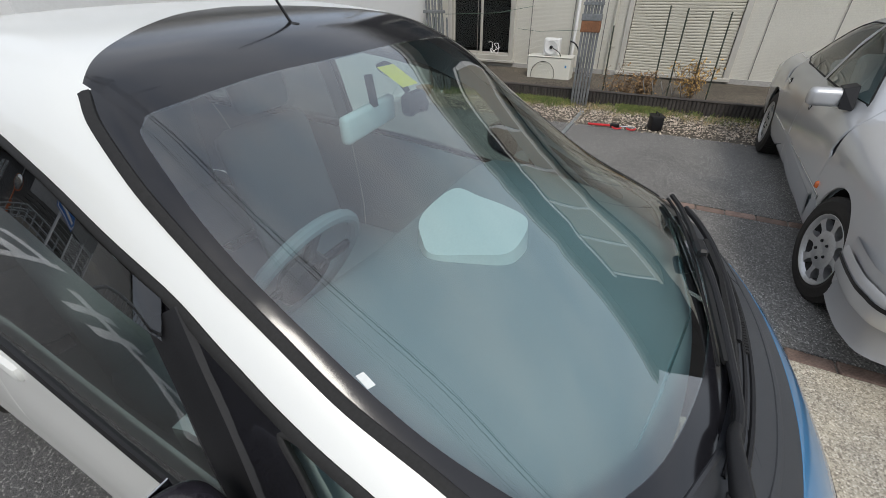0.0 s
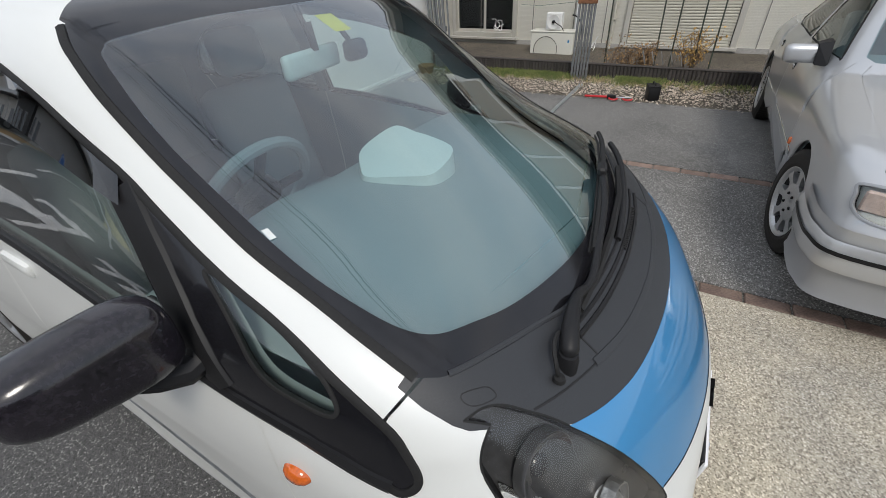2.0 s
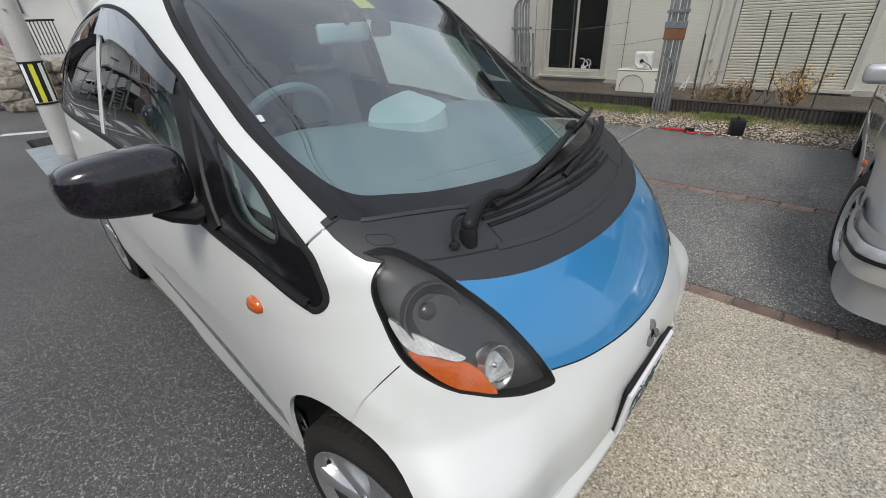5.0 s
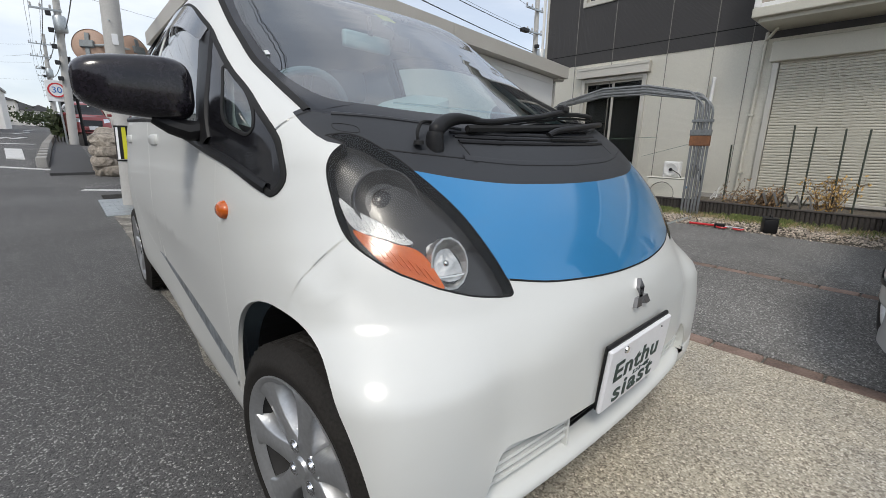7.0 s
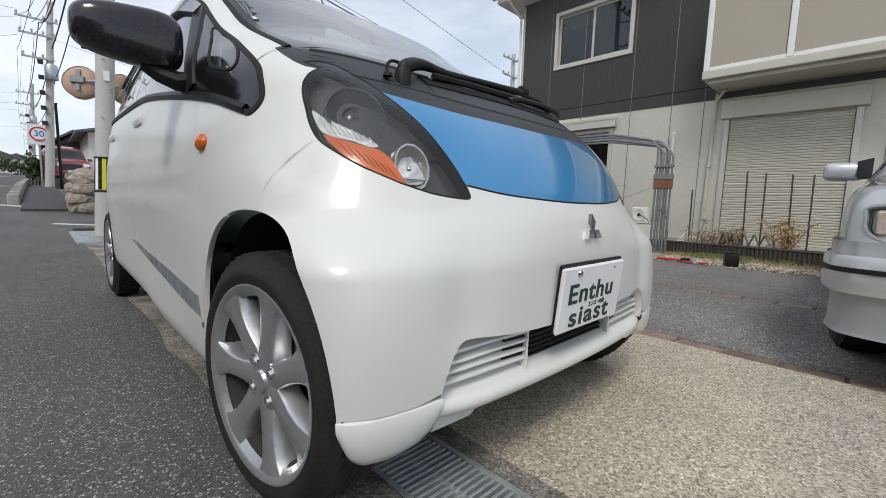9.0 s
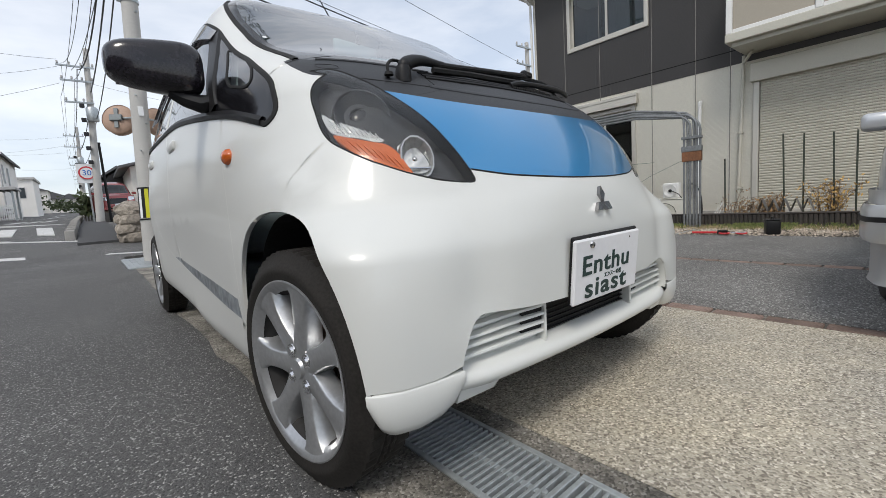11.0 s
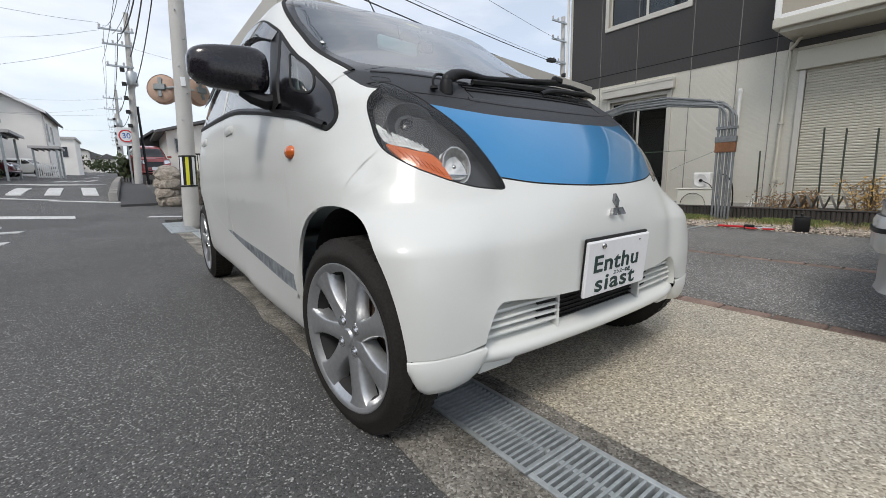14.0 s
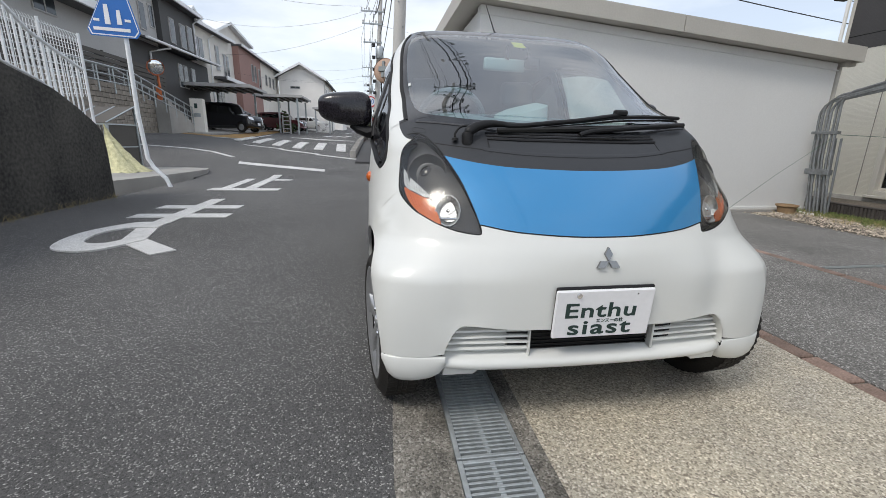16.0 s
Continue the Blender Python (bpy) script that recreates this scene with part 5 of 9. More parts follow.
def lettering(text, size, material, parent, m, name="lettering", bold=0.0, spread=1.0, label=""):
    cu = bpy.data.curves.new(name, "FONT")
    cu.body, cu.size, cu.align_x, cu.extrude, cu.offset, cu.space_character = text, size, "CENTER", 0.0006, bold, spread
    tmp = new("tmp", cu)
    me = bpy.data.meshes.new_from_object(tmp)
    bpy.data.objects.remove(tmp)
    me.materials.append(material)
    return part(name, me, material, parent, label, m=m)


up = Matrix.Rotation(math.pi / 2, 4, "X")
lettering("Enthu", 0.070, GREEN_INK, plate, Matrix.Translation((-0.012, -.0068, -.009)) @ up @ Matrix.Diagonal((1.42, 1, 1, 1)), bold=0.0012, spread=1.08)
lettering("siast", 0.070, GREEN_INK, plate, Matrix.Translation((-0.010, -.0068, -.069)) @ up @ Matrix.Diagonal((1.55, 1, 1, 1)), bold=0.0012, spread=1.12)
lettering("エンスーの杜", 0.0155, GREEN_INK, plate, Matrix.Translation((.022, -.0068, -.0285)) @ up, name="small_lettering", bold=0.0002)
# three chrome lozenges
for a in (0, 120, 240):
    c, q = math.cos(radians(90 + a)), math.sin(radians(90 + a))
    loz = [(0, 0), (.0128, .0215), (0, .043), (-.0128, .0215)]
    pts = [(x * q + y * c, -x * c + y * q) for x, y in loz]
    part("emblem_lozenge", Geo().prism(pts, -.004, .006, Matrix.Translation((0, -.3885, .629)) @ Matrix.Rotation(radians(-12), 4, "X") @ up), DARK_CHROME, bumper, "chrome lozenge of the badge")

# cabin
part("cabin_liner", HR.piece(("body", "door", "rdoor", "stripe", "dlo", "roofblack"), out=-0.035, depth=0), INTERIOR, hatch, "dark grey cabin lining")
part("cabin_floor", Geo().box(-.66, .66, .2, 2.7, .22, .30), INTERIOR, hatch)
rows = [(.0, .985, .565), (.10, 1.015, .605), (.23, 1.05, .635), (.42, 1.075, .655), (.58, 1.085, .66), (.70, 1.082, .66), (.76, 1.05, .66), (.78, .92, .66), (.76, .7, .66)]
v, f, n = [], [], 25
for y, z, w in rows:
    for i in range(n):
        u = -1 + 2 * i / (n - 1)
        hump = .03 * math.exp(-(((u * w + .33) / .17) ** 2)) * max(0, 1 - ((y - .62) / .22) ** 2)
        v.append((u * w, y + .10 * u * u * (1 if y < .5 else .3), z + hump - .035 * u**4))
f = [(i * n + j, i * n + j + 1, i * n + n + j + 1, i * n + n + j) for i in range(len(rows) - 1) for j in range(n - 1)]
dash = part("dashboard", Geo().add(v, f), DASH, hatch, "plain grey dashboard top", True)
pad = [(.118, .632), (.117, .56), (.116, .50), (.106, .432), (.083, .406), (.03, .401), (-.032, .420), (-.076, .50), (-.114, .585), (-.085, .630), (-.03, .668), (.05, .662)]
pl = spline(pad, 5)
n = len(pl)
v = [(x, y, 1.060 + .03 * (y - .33)) for x, y in pl] + [(.02 + (x - .02) * .96, .53 + (y - .53) * .96, 1.063 + .27 * x + .125 * y) for x, y in pl] + [(.02, .53, 1.139)]
f = [(i, (i + 1) % n, n + (i + 1) % n, n + i) for i in range(n)] + [(n + i, n + (i + 1) % n, 2 * n) for i in range(n)]
part("display_hood", Geo().add(v, f), PAD, dash, "pale silver hood on the dashboard", True)
sw = Matrix.Translation((-.29, .83, 1.075)) @ Matrix.Rotation(radians(-62), 4, "X")
ring = [(.178 * math.cos(a), .178 * math.sin(a), 0) for a in np.linspace(0, 2 * math.pi, 40, endpoint=False)]
steer = part("steering_wheel", Geo().tube(ring, .0155, 10, sw, True), FABRIC, hatch, "grey three-spoke steering wheel", True)
part("steering_boss", Geo().lathe([(.0, .03), (.05, .028), (.07, .01), (.07, -.02)], 24, sw).box(-.17, -.05, -.016, .016, -.008, .008, .005, sw).box(.05, .17, -.016, .016, -.008, .008, .005, sw).box(-.016, .016, -.17, -.05, -.008, .008, .005, sw), TRIM, steer, "", True)
for x in (-.33, .33):
    seat = part("front_seat", Geo().box(-.23, .23, -.25, .27, -.1, .1, .06, Matrix.Translation((x, 1.25, .58))), FABRIC, hatch, "dark fabric front seat", True, 50)
    part("seat_back", Geo().box(-.22, .22, -.06, .06, -.02, .58, .055, Matrix.Translation((x, 1.48, .62)) @ Matrix.Rotation(radians(-14), 4, "X")), FABRIC, seat, "", True, 50)
    part("headrest", Geo().box(-.12, .12, -.045, .045, .60, .78, .045, Matrix.Translation((x, 1.47, .63)) @ Matrix.Rotation(radians(-10), 4, "X")), FABRIC, seat, "", True, 50)
part("rear_bench", Geo().box(-.56, .56, 2.0, 2.45, .5, .68, .05).box(-.56, .56, 2.38, 2.5, .6, 1.2, .05), FABRIC, hatch, "dark fabric rear bench", True, 50)
mirror_in = part("cabin_mirror", Geo().box(-.12, .12, -.014, .014, -.032, .032, .012, Matrix.Translation((-.01, .80, 1.375)) @ Matrix.Rotation(radians(8), 4, "Z")), PAD, hatch, "pale rear-view mirror inside the screen", True, 50)
part("mirror_stem", Geo().tube([(0, .79, 1.40), (0, .80, 1.47)], .01, 8), TRIM, mirror_in)
cam_body = part("dash_camera", Geo().box(.09, .17, .74, .78, 1.355, 1.41, .01).tube([(.12, .77, 1.41), (.11, .80, 1.455)], .008, 8).lathe([(.0, .012), (.016, .01), (.018, 0)], 16, Matrix.Translation((.13, .735, 1.38)) @ Matrix.Rotation(math.pi / 2, 4, "X")), GLOSS_BLACK, hatch, "small black camera on the windscreen", True)
part("camera_sucker", Geo().lathe([(.0, .014), (.02, .012), (.03, 0)], 20, Matrix.Translation((.10, .815, 1.462)) @ Matrix.Rotation(radians(30), 4, "X")), GLOSS_BLACK, cam_body, "", True)
st = on_shell("front", [(.012, 1.452), (.075, 1.45), (.075, 1.488), (.012, 1.49)], -0.006, 1)
part("screen_sticker", Geo().add(st, [(0, 1, 2, 3)]), surf("yellow_sticker", (0.75, 0.62, 0.05), 0.5, 0, 0.1), screen, "yellow inspection sticker inside the glass")
tg = on_shell("front", [(.553, 1.205), (.543, 1.206), (.541, 1.219), (.551, 1.218)], 0.003, -1)
part("paper_tag", Geo().add(tg, [(0, 1, 2, 3)]), PAD, screen, "small pale tag at the glass edge")


# ---- the house behind the forecourt ----
def siding(name, col, pitch=0.022, var=0.1):
    """Ribbed siding boards: fine level ribs."""
    m = surf(name, col, 0.65, 0, var, 0.8, 70, 0.0)
    n, l = m.node_tree.nodes, m.node_tree.links
    co, wv, bp = n.new("ShaderNodeTexCoord"), n.new("ShaderNodeTexWave"), n.new("ShaderNodeBump")
    wv.bands_direction, wv.wave_profile = "Z", "SAW"
    wv.inputs["Scale"].default_value = 0.314 / pitch
    wv.inputs["Distortion"].default_value = 0.0
    l.new(co.outputs["Object"], wv.inputs["Vector"])
    bp.inputs["Strength"].default_value, bp.inputs["Distance"].default_value = 1.0, 0.008
    l.new(wv.outputs["Fac"], bp.inputs["Height"])
    l.new(bp.outputs["Normal"], n["Principled BSDF"].inputs["Normal"])
    return m


CREAM = siding("cream_ribbed_siding", (0.78, 0.76, 0.675))
CHARCOAL = siding("charcoal_ribbed_siding", (0.075, 0.073, 0.075))
FRAME = surf("champagne_aluminium", (0.52, 0.50, 0.45), 0.4, 0.3, 0.06, 2, 60, 0.05)
SHUTTER = surf("cream_shutter_steel", (0.50, 0.48, 0.41), 0.45, 0.1, 0.06, 1.5, 50, 0.05)
BALCONY = surf("beige_balcony_panel", (0.36, 0.325, 0.265), 0.5, 0, 0.05, 1, 60, 0.05)
WHITE_PVC = surf("white_pvc", (0.72, 0.72, 0.70), 0.4, 0, 0.06, 3, 60, 0.03)
# room surfaces near black: the dimness indoors is put into their colour
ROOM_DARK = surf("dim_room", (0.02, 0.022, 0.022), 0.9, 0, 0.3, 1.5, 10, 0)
PANE = clear_glass("window_pane", (0.45, 0.50, 0.50))
HX = 8.25


def hole_wall(x0, x1, ya, yb, za, zb, holes):
    """A wall across y with openings (y0, y1, z0, z1) through it."""
    ys = sorted({ya, yb, *[h[0] for h in holes], *[h[1] for h in holes]})
    zs = sorted({za, zb, *[h[2] for h in holes], *[h[3] for h in holes]})
    g = Geo()
    for a, b in zip(ys, ys[1:]):
        for c, d in zip(zs, zs[1:]):
            if not any(h[0] < (a + b) / 2 < h[1] and h[2] < (c + d) / 2 < h[3] for h in holes):
                g.box(x0, x1, a, b, c, d)
    return g


solid("wall_house_lower", hole_wall(HX, HX + .18, -9, 5.85, -0.34, 2.75, [(3.32, 4.75, .18, 2.40), (-.62, 1.16, .10, 2.33)]), CREAM, "cream ribbed siding on the ground floor", "wall", kind="structure")
solid("wall_house_upper", hole_wall(HX - .012, HX + .18, -9, 5.85, 2.75, 5.75, [(3.03, 4.87, 3.98, 5.25)]), CHARCOAL, "charcoal ribbed siding on the upper floor", "wall", kind="structure")
solid("wall_house_end", Geo().box(HX + .18, HX + 7, 5.67, 5.85, -.34, 5.75), CHARCOAL, "charcoal siding on the end of the house", "wall", kind="structure")
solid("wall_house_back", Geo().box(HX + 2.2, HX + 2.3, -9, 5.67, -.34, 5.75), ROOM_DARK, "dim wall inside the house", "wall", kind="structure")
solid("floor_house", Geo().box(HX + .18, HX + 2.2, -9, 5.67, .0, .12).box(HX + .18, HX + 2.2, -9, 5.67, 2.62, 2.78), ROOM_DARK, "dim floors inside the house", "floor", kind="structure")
solid("foundation", Geo().box(HX - .02, HX + .0, -9, 5.85, -.34, .10), CONCRETE, "pale grey concrete plinth of the house", "wall", kind="structure")
# vertical board joints
for y in (5.0, 4.1, 2.95, 2.13, 1.55, -.95, -1.86):
    solid("trim_joint", Geo().box(HX - .016, HX - .011, y - .006, y + .006, .1, 5.7), surf("joint_sealant", (0.20, 0.19, 0.175), 0.7) if "joint_sealant" not in bpy.data.materials else bpy.data.materials["joint_sealant"], "thin sealed joint between siding boards", "trim", kind="structure")
solid("trim_band", Geo().box(HX - .018, HX - .011, -9, 5.85, 2.99, 3.005), DARK, "thin dark joint across the siding", "trim", kind="structure")
solid("trim_corner", Geo().box(HX - .03, HX + .02, 5.81, 5.87, -.3, 5.7, .006), FRAME, "beige corner trim of the house", "trim", kind="structure")


def window(name, y0, y1, z0, z1, label, parts=2, depth=.1):
    w = thing(name, label, "window", kind="structure")
    fr = .055
    part("window_frame", Geo().box(HX - .05, HX + depth, y0 - .03, y0 + fr, z0 - .03, z1 + .03, .006).box(HX - .05, HX + depth, y1 - fr, y1 + .03, z0 - .03, z1 + .03, .006).box(HX - .05, HX + depth, y0 + fr, y1 - fr, z0 - .03, z0 + fr, .006).box(HX - .05, HX + depth, y0 + fr, y1 - fr, z1 - fr, z1 + .03, .006), FRAME, w)
    for k in range(parts):
        a, b = y0 + fr + (y1 - y0 - 2 * fr) * k / parts, y0 + fr + (y1 - y0 - 2 * fr) * (k + 1) / parts
        x = HX + .02 + .03 * (k % 2)
        sash = part("sash", Geo().box(x, x + .028, a - .01, a + .035, z0 + fr, z1 - fr, .004).box(x, x + .028, b - .035, b + .01, z0 + fr, z1 - fr, .004).box(x, x + .028, a + .035, b - .035, z0 + fr, z0 + fr + .05, .004).box(x, x + .028, a + .035, b - .035, z1 - fr - .04, z1 - fr, .004), FRAME, w)
        part("pane", Geo().box(x + .012, x + .016, a + .035, b - .035, z0 + fr + .05, z1 - fr - .04), PANE, sash)
    return w


window("window_1", 3.32, 4.75, .18, 2.40, "tall sliding window with dark glass and beige frame")
window("window_2", 3.03, 4.87, 3.98, 5.25, "upper sliding window reflecting the sky")
CURT = surf("dim_blue_curtain", (0.20, 0.25, 0.30), 0.9, 0, 0.15, 4, 60, 0.2)
g = Geo()
for k in range(30):
    y = 3.1 + .03 * k
    g.box(HX + .25 + .02 * (k % 2), HX + .27 + .02 * (k % 2), y, y + .032, 4.0, 5.25)
solid("curtain", g, CURT, "pale blue curtain behind the upper window", "curtain")
sh = thing("window_3", "closed roller shutter over a tall window", "window", kind="structure")
part("guide_rail", Geo().box(HX - .06, HX + .04, 1.10, 1.19, .07, 2.36, .008), FRAME, sh)
part("guide_rail", Geo().box(HX - .06, HX + .04, -.66, -.57, .07, 2.36, .008), FRAME, sh)
part("shutter_box", Geo().box(HX - .13, HX + .04, -.72, 1.23, 2.36, 2.68, .015), SHUTTER, sh, "cream shutter box")
part("sill", Geo().box(HX - .09, HX + .04, -.68, 1.21, .05, .11, .008), FRAME, sh)
slat = Geo().add([(0, -.56, .0), (-.012, -.56, .008), (-.014, -.56, .03), (0, -.56, .044), (0, 1.09, .0), (-.012, 1.09, .008), (-.014, 1.09, .03), (0, 1.09, .044)], [(0, 1, 5, 4), (1, 2, 6, 5), (2, 3, 7, 6), (0, 4, 7, 3)]).mesh("slat")
slat.materials.append(SHUTTER)
for k in range(50):
    part("slat", slat, SHUTTER, sh, m=Matrix.Translation((HX - .012, 0, .11 + .0452 * k)))
sb = thing("shutter_box", "cream shutter box above the tall window", "shutter box")
part("box", Geo().box(HX - .14, HX - .012, 3.22, 4.86, 2.44, 2.66, .02), FRAME, sb)
part("cover_strip", Geo().box(HX - .155, HX - .14, 3.22, 4.86, 2.44, 2.50, .004).box(HX - .152, HX - .14, 3.22, 4.86, 2.60, 2.66, .004), FRAME, sb)
solid("window_sill", Geo().box(HX - .10, HX, 3.25, 4.82, .10, .15, .008), FRAME, "beige sill under the tall window", "sill", kind="structure")
# balcony
bal = thing("balcony", "beige panelled balcony above the shutter", "balcony")
part("slab", Geo().box(7.35, HX - .012, -4.4, 1.40, 2.92, 3.06, .015), SHUTTER, bal)
part("soffit", Geo().box(7.45, HX - .012, -4.3, 1.32, 2.86, 2.92), SHUTTER, bal)
part("top_rail", Geo().box(7.34, 7.46, -4.4, 1.40, 4.42, 4.52, .015), WHITE_PVC, bal)
for k in range(6):
    y = 1.36 - 1.12 * k
    part("post", Geo().box(7.36, 7.44, y - .06, y + .03, 3.06, 4.42, .01), WHITE_PVC, bal)
    if k < 5:
        part("panel", Geo().box(7.39, 7.41, y - 1.08, y - .06, 3.12, 4.40, .006), BALCONY, bal, "beige opaque panel")
        part("rail", Geo().box(7.375, 7.425, y - 1.09, y - .06, 3.06, 3.12, .005), WHITE_PVC, bal)
part("end_panel", Geo().box(7.44, HX - .012, 1.33, 1.36, 3.06, 4.42, .008), BALCONY, bal)
# eaves and pipes
WHITE_TRIM = surf("white_eave_board", (0.62, 0.61, 0.58), 0.55, 0, 0.08)
solid("eaves", Geo().box(HX - .55, HX + 7, -9, 6.35, 5.75, 5.92, .02), WHITE_TRIM, "pale boarded eaves of the house", "eaves", kind="structure")
solid("roof_house", Geo().add([(HX - .62, -9, 5.93), (HX - .62, 6.45, 5.93), (HX + 4, 6.45, 7.4), (HX + 4, -9, 7.4), (HX - .62, -9, 6.0), (HX - .62, 6.45, 6.0), (HX + 4, 6.45, 7.5), (HX + 4, -9, 7.5)], [(0, 3, 2, 1), (4, 5, 6, 7), (0, 1, 5, 4), (1, 2, 6, 5), (0, 4, 7, 3), (2, 3, 7, 6)]), surf("grey_roof_slate", (0.10, 0.10, 0.105), 0.7), "grey slate roof of the house", "roof", kind="structure")
gut = thing("gutter", "white half-round gutter along the eaves", "gutter")
part("channel", Geo().tube([(HX - .66, -9, 5.86), (HX - .66, 6.4, 5.86)], .055, 10), WHITE_PVC, gut, "", True)
part("downpipe", Geo().tube(spline([(HX - .64, 5.95, 5.82), (HX - .5, 5.95, 5.68), (HX - .12, 5.92, 5.45), (HX - .08, 5.91, 5.2), (HX - .08, 5.91, 2.0), (HX - .08, 5.91, -.2)], 5, False), .032, 10), WHITE_PVC, gut, "", True)
p1 = thing("vent_pipe", "white plastic pipe standing on the wall", "pipe")
part("pipe", Geo().tube([(HX - .09, 2.07, -.2), (HX - .09, 2.02, 2.16)], .03, 12), WHITE_PVC, p1, "", True)
part("cap", Geo().lathe([(.0, .07), (.025, .068), (.04, .055), (.04, 0)], 16, Matrix.Translation((HX - .09, 2.02, 2.14))), WHITE_PVC, p1, "", True)
p2 = thing("downpipe", "cream rain pipe from the balcony to the ground", "pipe")
part("pipe", Geo().tube(spline([(HX - .3, 1.15, 2.86), (HX - .2, 1.24, 2.78), (HX - .07, 1.33, 2.72), (HX - .06, 1.34, 2.6), (HX - .06, 1.40, -.2)], 5, False), .027, 10), SHUTTER, p2, "", True)
for z in (.5, 1.5):
    part("clip", Geo().box(HX - .1, HX, 1.33, 1.41, z, z + .03), SHUTTER, p2)

# air conditioner and the fan box on it
acm = pose(7.55, 2.29, -.22)
ac = thing("air_conditioner", "cream outdoor air conditioner unit on the ground", "air conditioner", m=acm)
AC_COL = surf("cream_enamel", (0.66, 0.65, 0.58), 0.45, 0, 0.07, 3, 60, 0.03)
part("case", Geo().box(-.15, .15, -.40, .40, .05, .60, .02), AC_COL, ac)
part("lid", Geo().box(-.165, .16, -.415, .415, .60, .62, .008), AC_COL, ac)
ring = Geo()
for r in (.06, .10, .14, .18, .21):
    ring.tube([(-.158, .10 + r * math.cos(a), .31 + r * math.sin(a)) for a in np.linspace(0, 2 * math.pi, 32, endpoint=False)], .004, 5, closed=True)
part("fan_well", Geo().lathe([(.0, .0), (.21, .0), (.225, .012)], 36, Matrix.Translation((-.148, .10, .31)) @ Matrix.Rotation(-math.pi / 2, 4, "Y")), DARK, ac, "dark fan opening", True)
part("fan_guard", ring, AC_COL, ac)
for k in range(9):
    part("louvre", Geo().box(-.156, -.149, -.12, .32, .115 + .045 * k, .121 + .045 * k), AC_COL, ac)
for y in (-.3, .3):
    part("foot", Geo().box(-.17, .17, y - .04, y + .04, .0, .05, .008), TRIM, ac)
part("badge", Geo().box(-.153, -.149, -.33, -.30, .44, .48), BLUE_PAINT, ac)
part("hose", Geo().tube(spline([(-.12, -.33, .88), (-.10, -.42, .84), (-.08, -.5, .7), (-.05, -.52, .45), (0, -.5, .2)], 6, False), .012, 8), TRIM, ac, "", True)
fb = thing("fan_box", "white square box fan standing on the air conditioner", "fan", m=pose(7.52, 2.29, .402))
part("case", Geo().box(-.07, .07, -.145, .145, .0, .29, .02), WHITE_PVC, fb)
part("dish", Geo().lathe([(.0, .012), (.05, .016), (.10, .03), (.115, .035), (.118, .02)], 32, Matrix.Translation((-.065, 0, .145)) @ Matrix.Rotation(-math.pi / 2, 4, "Y")), WHITE_PVC, fb, "", True)
part("hub", Geo().lathe([(.0, .05), (.025, .045), (.03, .01)], 20, Matrix.Translation((-.065, 0, .145)) @ Matrix.Rotation(-math.pi / 2, 4, "Y")), TRIM, fb, "", True)
part("cable", Geo().tube(spline([(-.10, -.02, .15), (-.13, -.08, .12), (-.11, -.16, .07), (-.06, -.2, -.02)], 6, False), .008, 6), TRIM, fb)

# ---- edging, gravel bed and plants ----
EDGE = surf("dark_log_edging", (0.055, 0.048, 0.043), 0.85, 0, 0.4, 6, 60, 0.4, 0.004, per=0.2)
SOIL = aggregate("bed_soil", (0.06, 0.05, 0.04), (0.12, 0.10, 0.075), (0.2, 0.17, 0.13), 0.012, 0.95, 0.3, 0.6, 1.2)
solid("bed", Geo().box(6.06, HX - .02, -9, 5.6, -.34, .02), SOIL, "brown soil bed along the house", "ground", kind="structure")
solid("gravel_bed", Geo().box(4.85, 6.06, -9, 3.95, -.3, -.012), SOIL, "earth under loose gravel", "ground", kind="structure")
edging = thing("edging", "dark ribbed edging blocks along the bed", "edging")
part("back_wall", Geo().box(6.0, 6.06, -6, 3.95, -.2, .16), EDGE, edging)
log = Geo().tube([(0, 0, -.14), (0, 0, .17)], .026, 8).mesh("log", True)
log.materials.append(EDGE)
random.seed(11)
for k in range(190):
    part("log", log, EDGE, edging, m=pose(5.985 + random.uniform(-.003, .003), 3.9 - .0495 * k, random.uniform(-.006, .006), random.uniform(-1, 1), random.uniform(-1, 1), random.uniform(0, 360)))
part("cap_rail", Geo().box(5.955, 6.03, -6, 3.95, .168, .192, .008), EDGE, edging)

random.seed(21)
pebbles = Geo()
octa = [(1, 0, 0), (-1, 0, 0), (0, 1, 0), (0, -1, 0), (0, 0, 1), (0, 0, -1)]
of = [(0, 2, 4), (2, 1, 4), (1, 3, 4), (3, 0, 4), (2, 0, 5), (1, 2, 5), (3, 1, 5), (0, 3, 5)]
for k in range(9000):
    x, y = 4.80 + 1.16 * random.random() ** 0.9, random.uniform(-3.2, 3.9)
    if x < 4.95 and random.random() < .6:
        continue
    s = random.uniform(.007, .019)
    m = Matrix.Translation((x, y, -.006 + s * .35)) @ Matrix.Rotation(random.uniform(0, 6), 4, "Z") @ Matrix.Diagonal((s, s * random.uniform(.6, 1), s * random.uniform(.4, .7), 1))
    pebbles.add(octa, of, m)
GRAVEL = surf("pale_gravel", (0.40, 0.33, 0.25), 0.85, 0, 0.3, 9, 60, 0.2, 0.003, tint=(0.55, 0.48, 0.40))
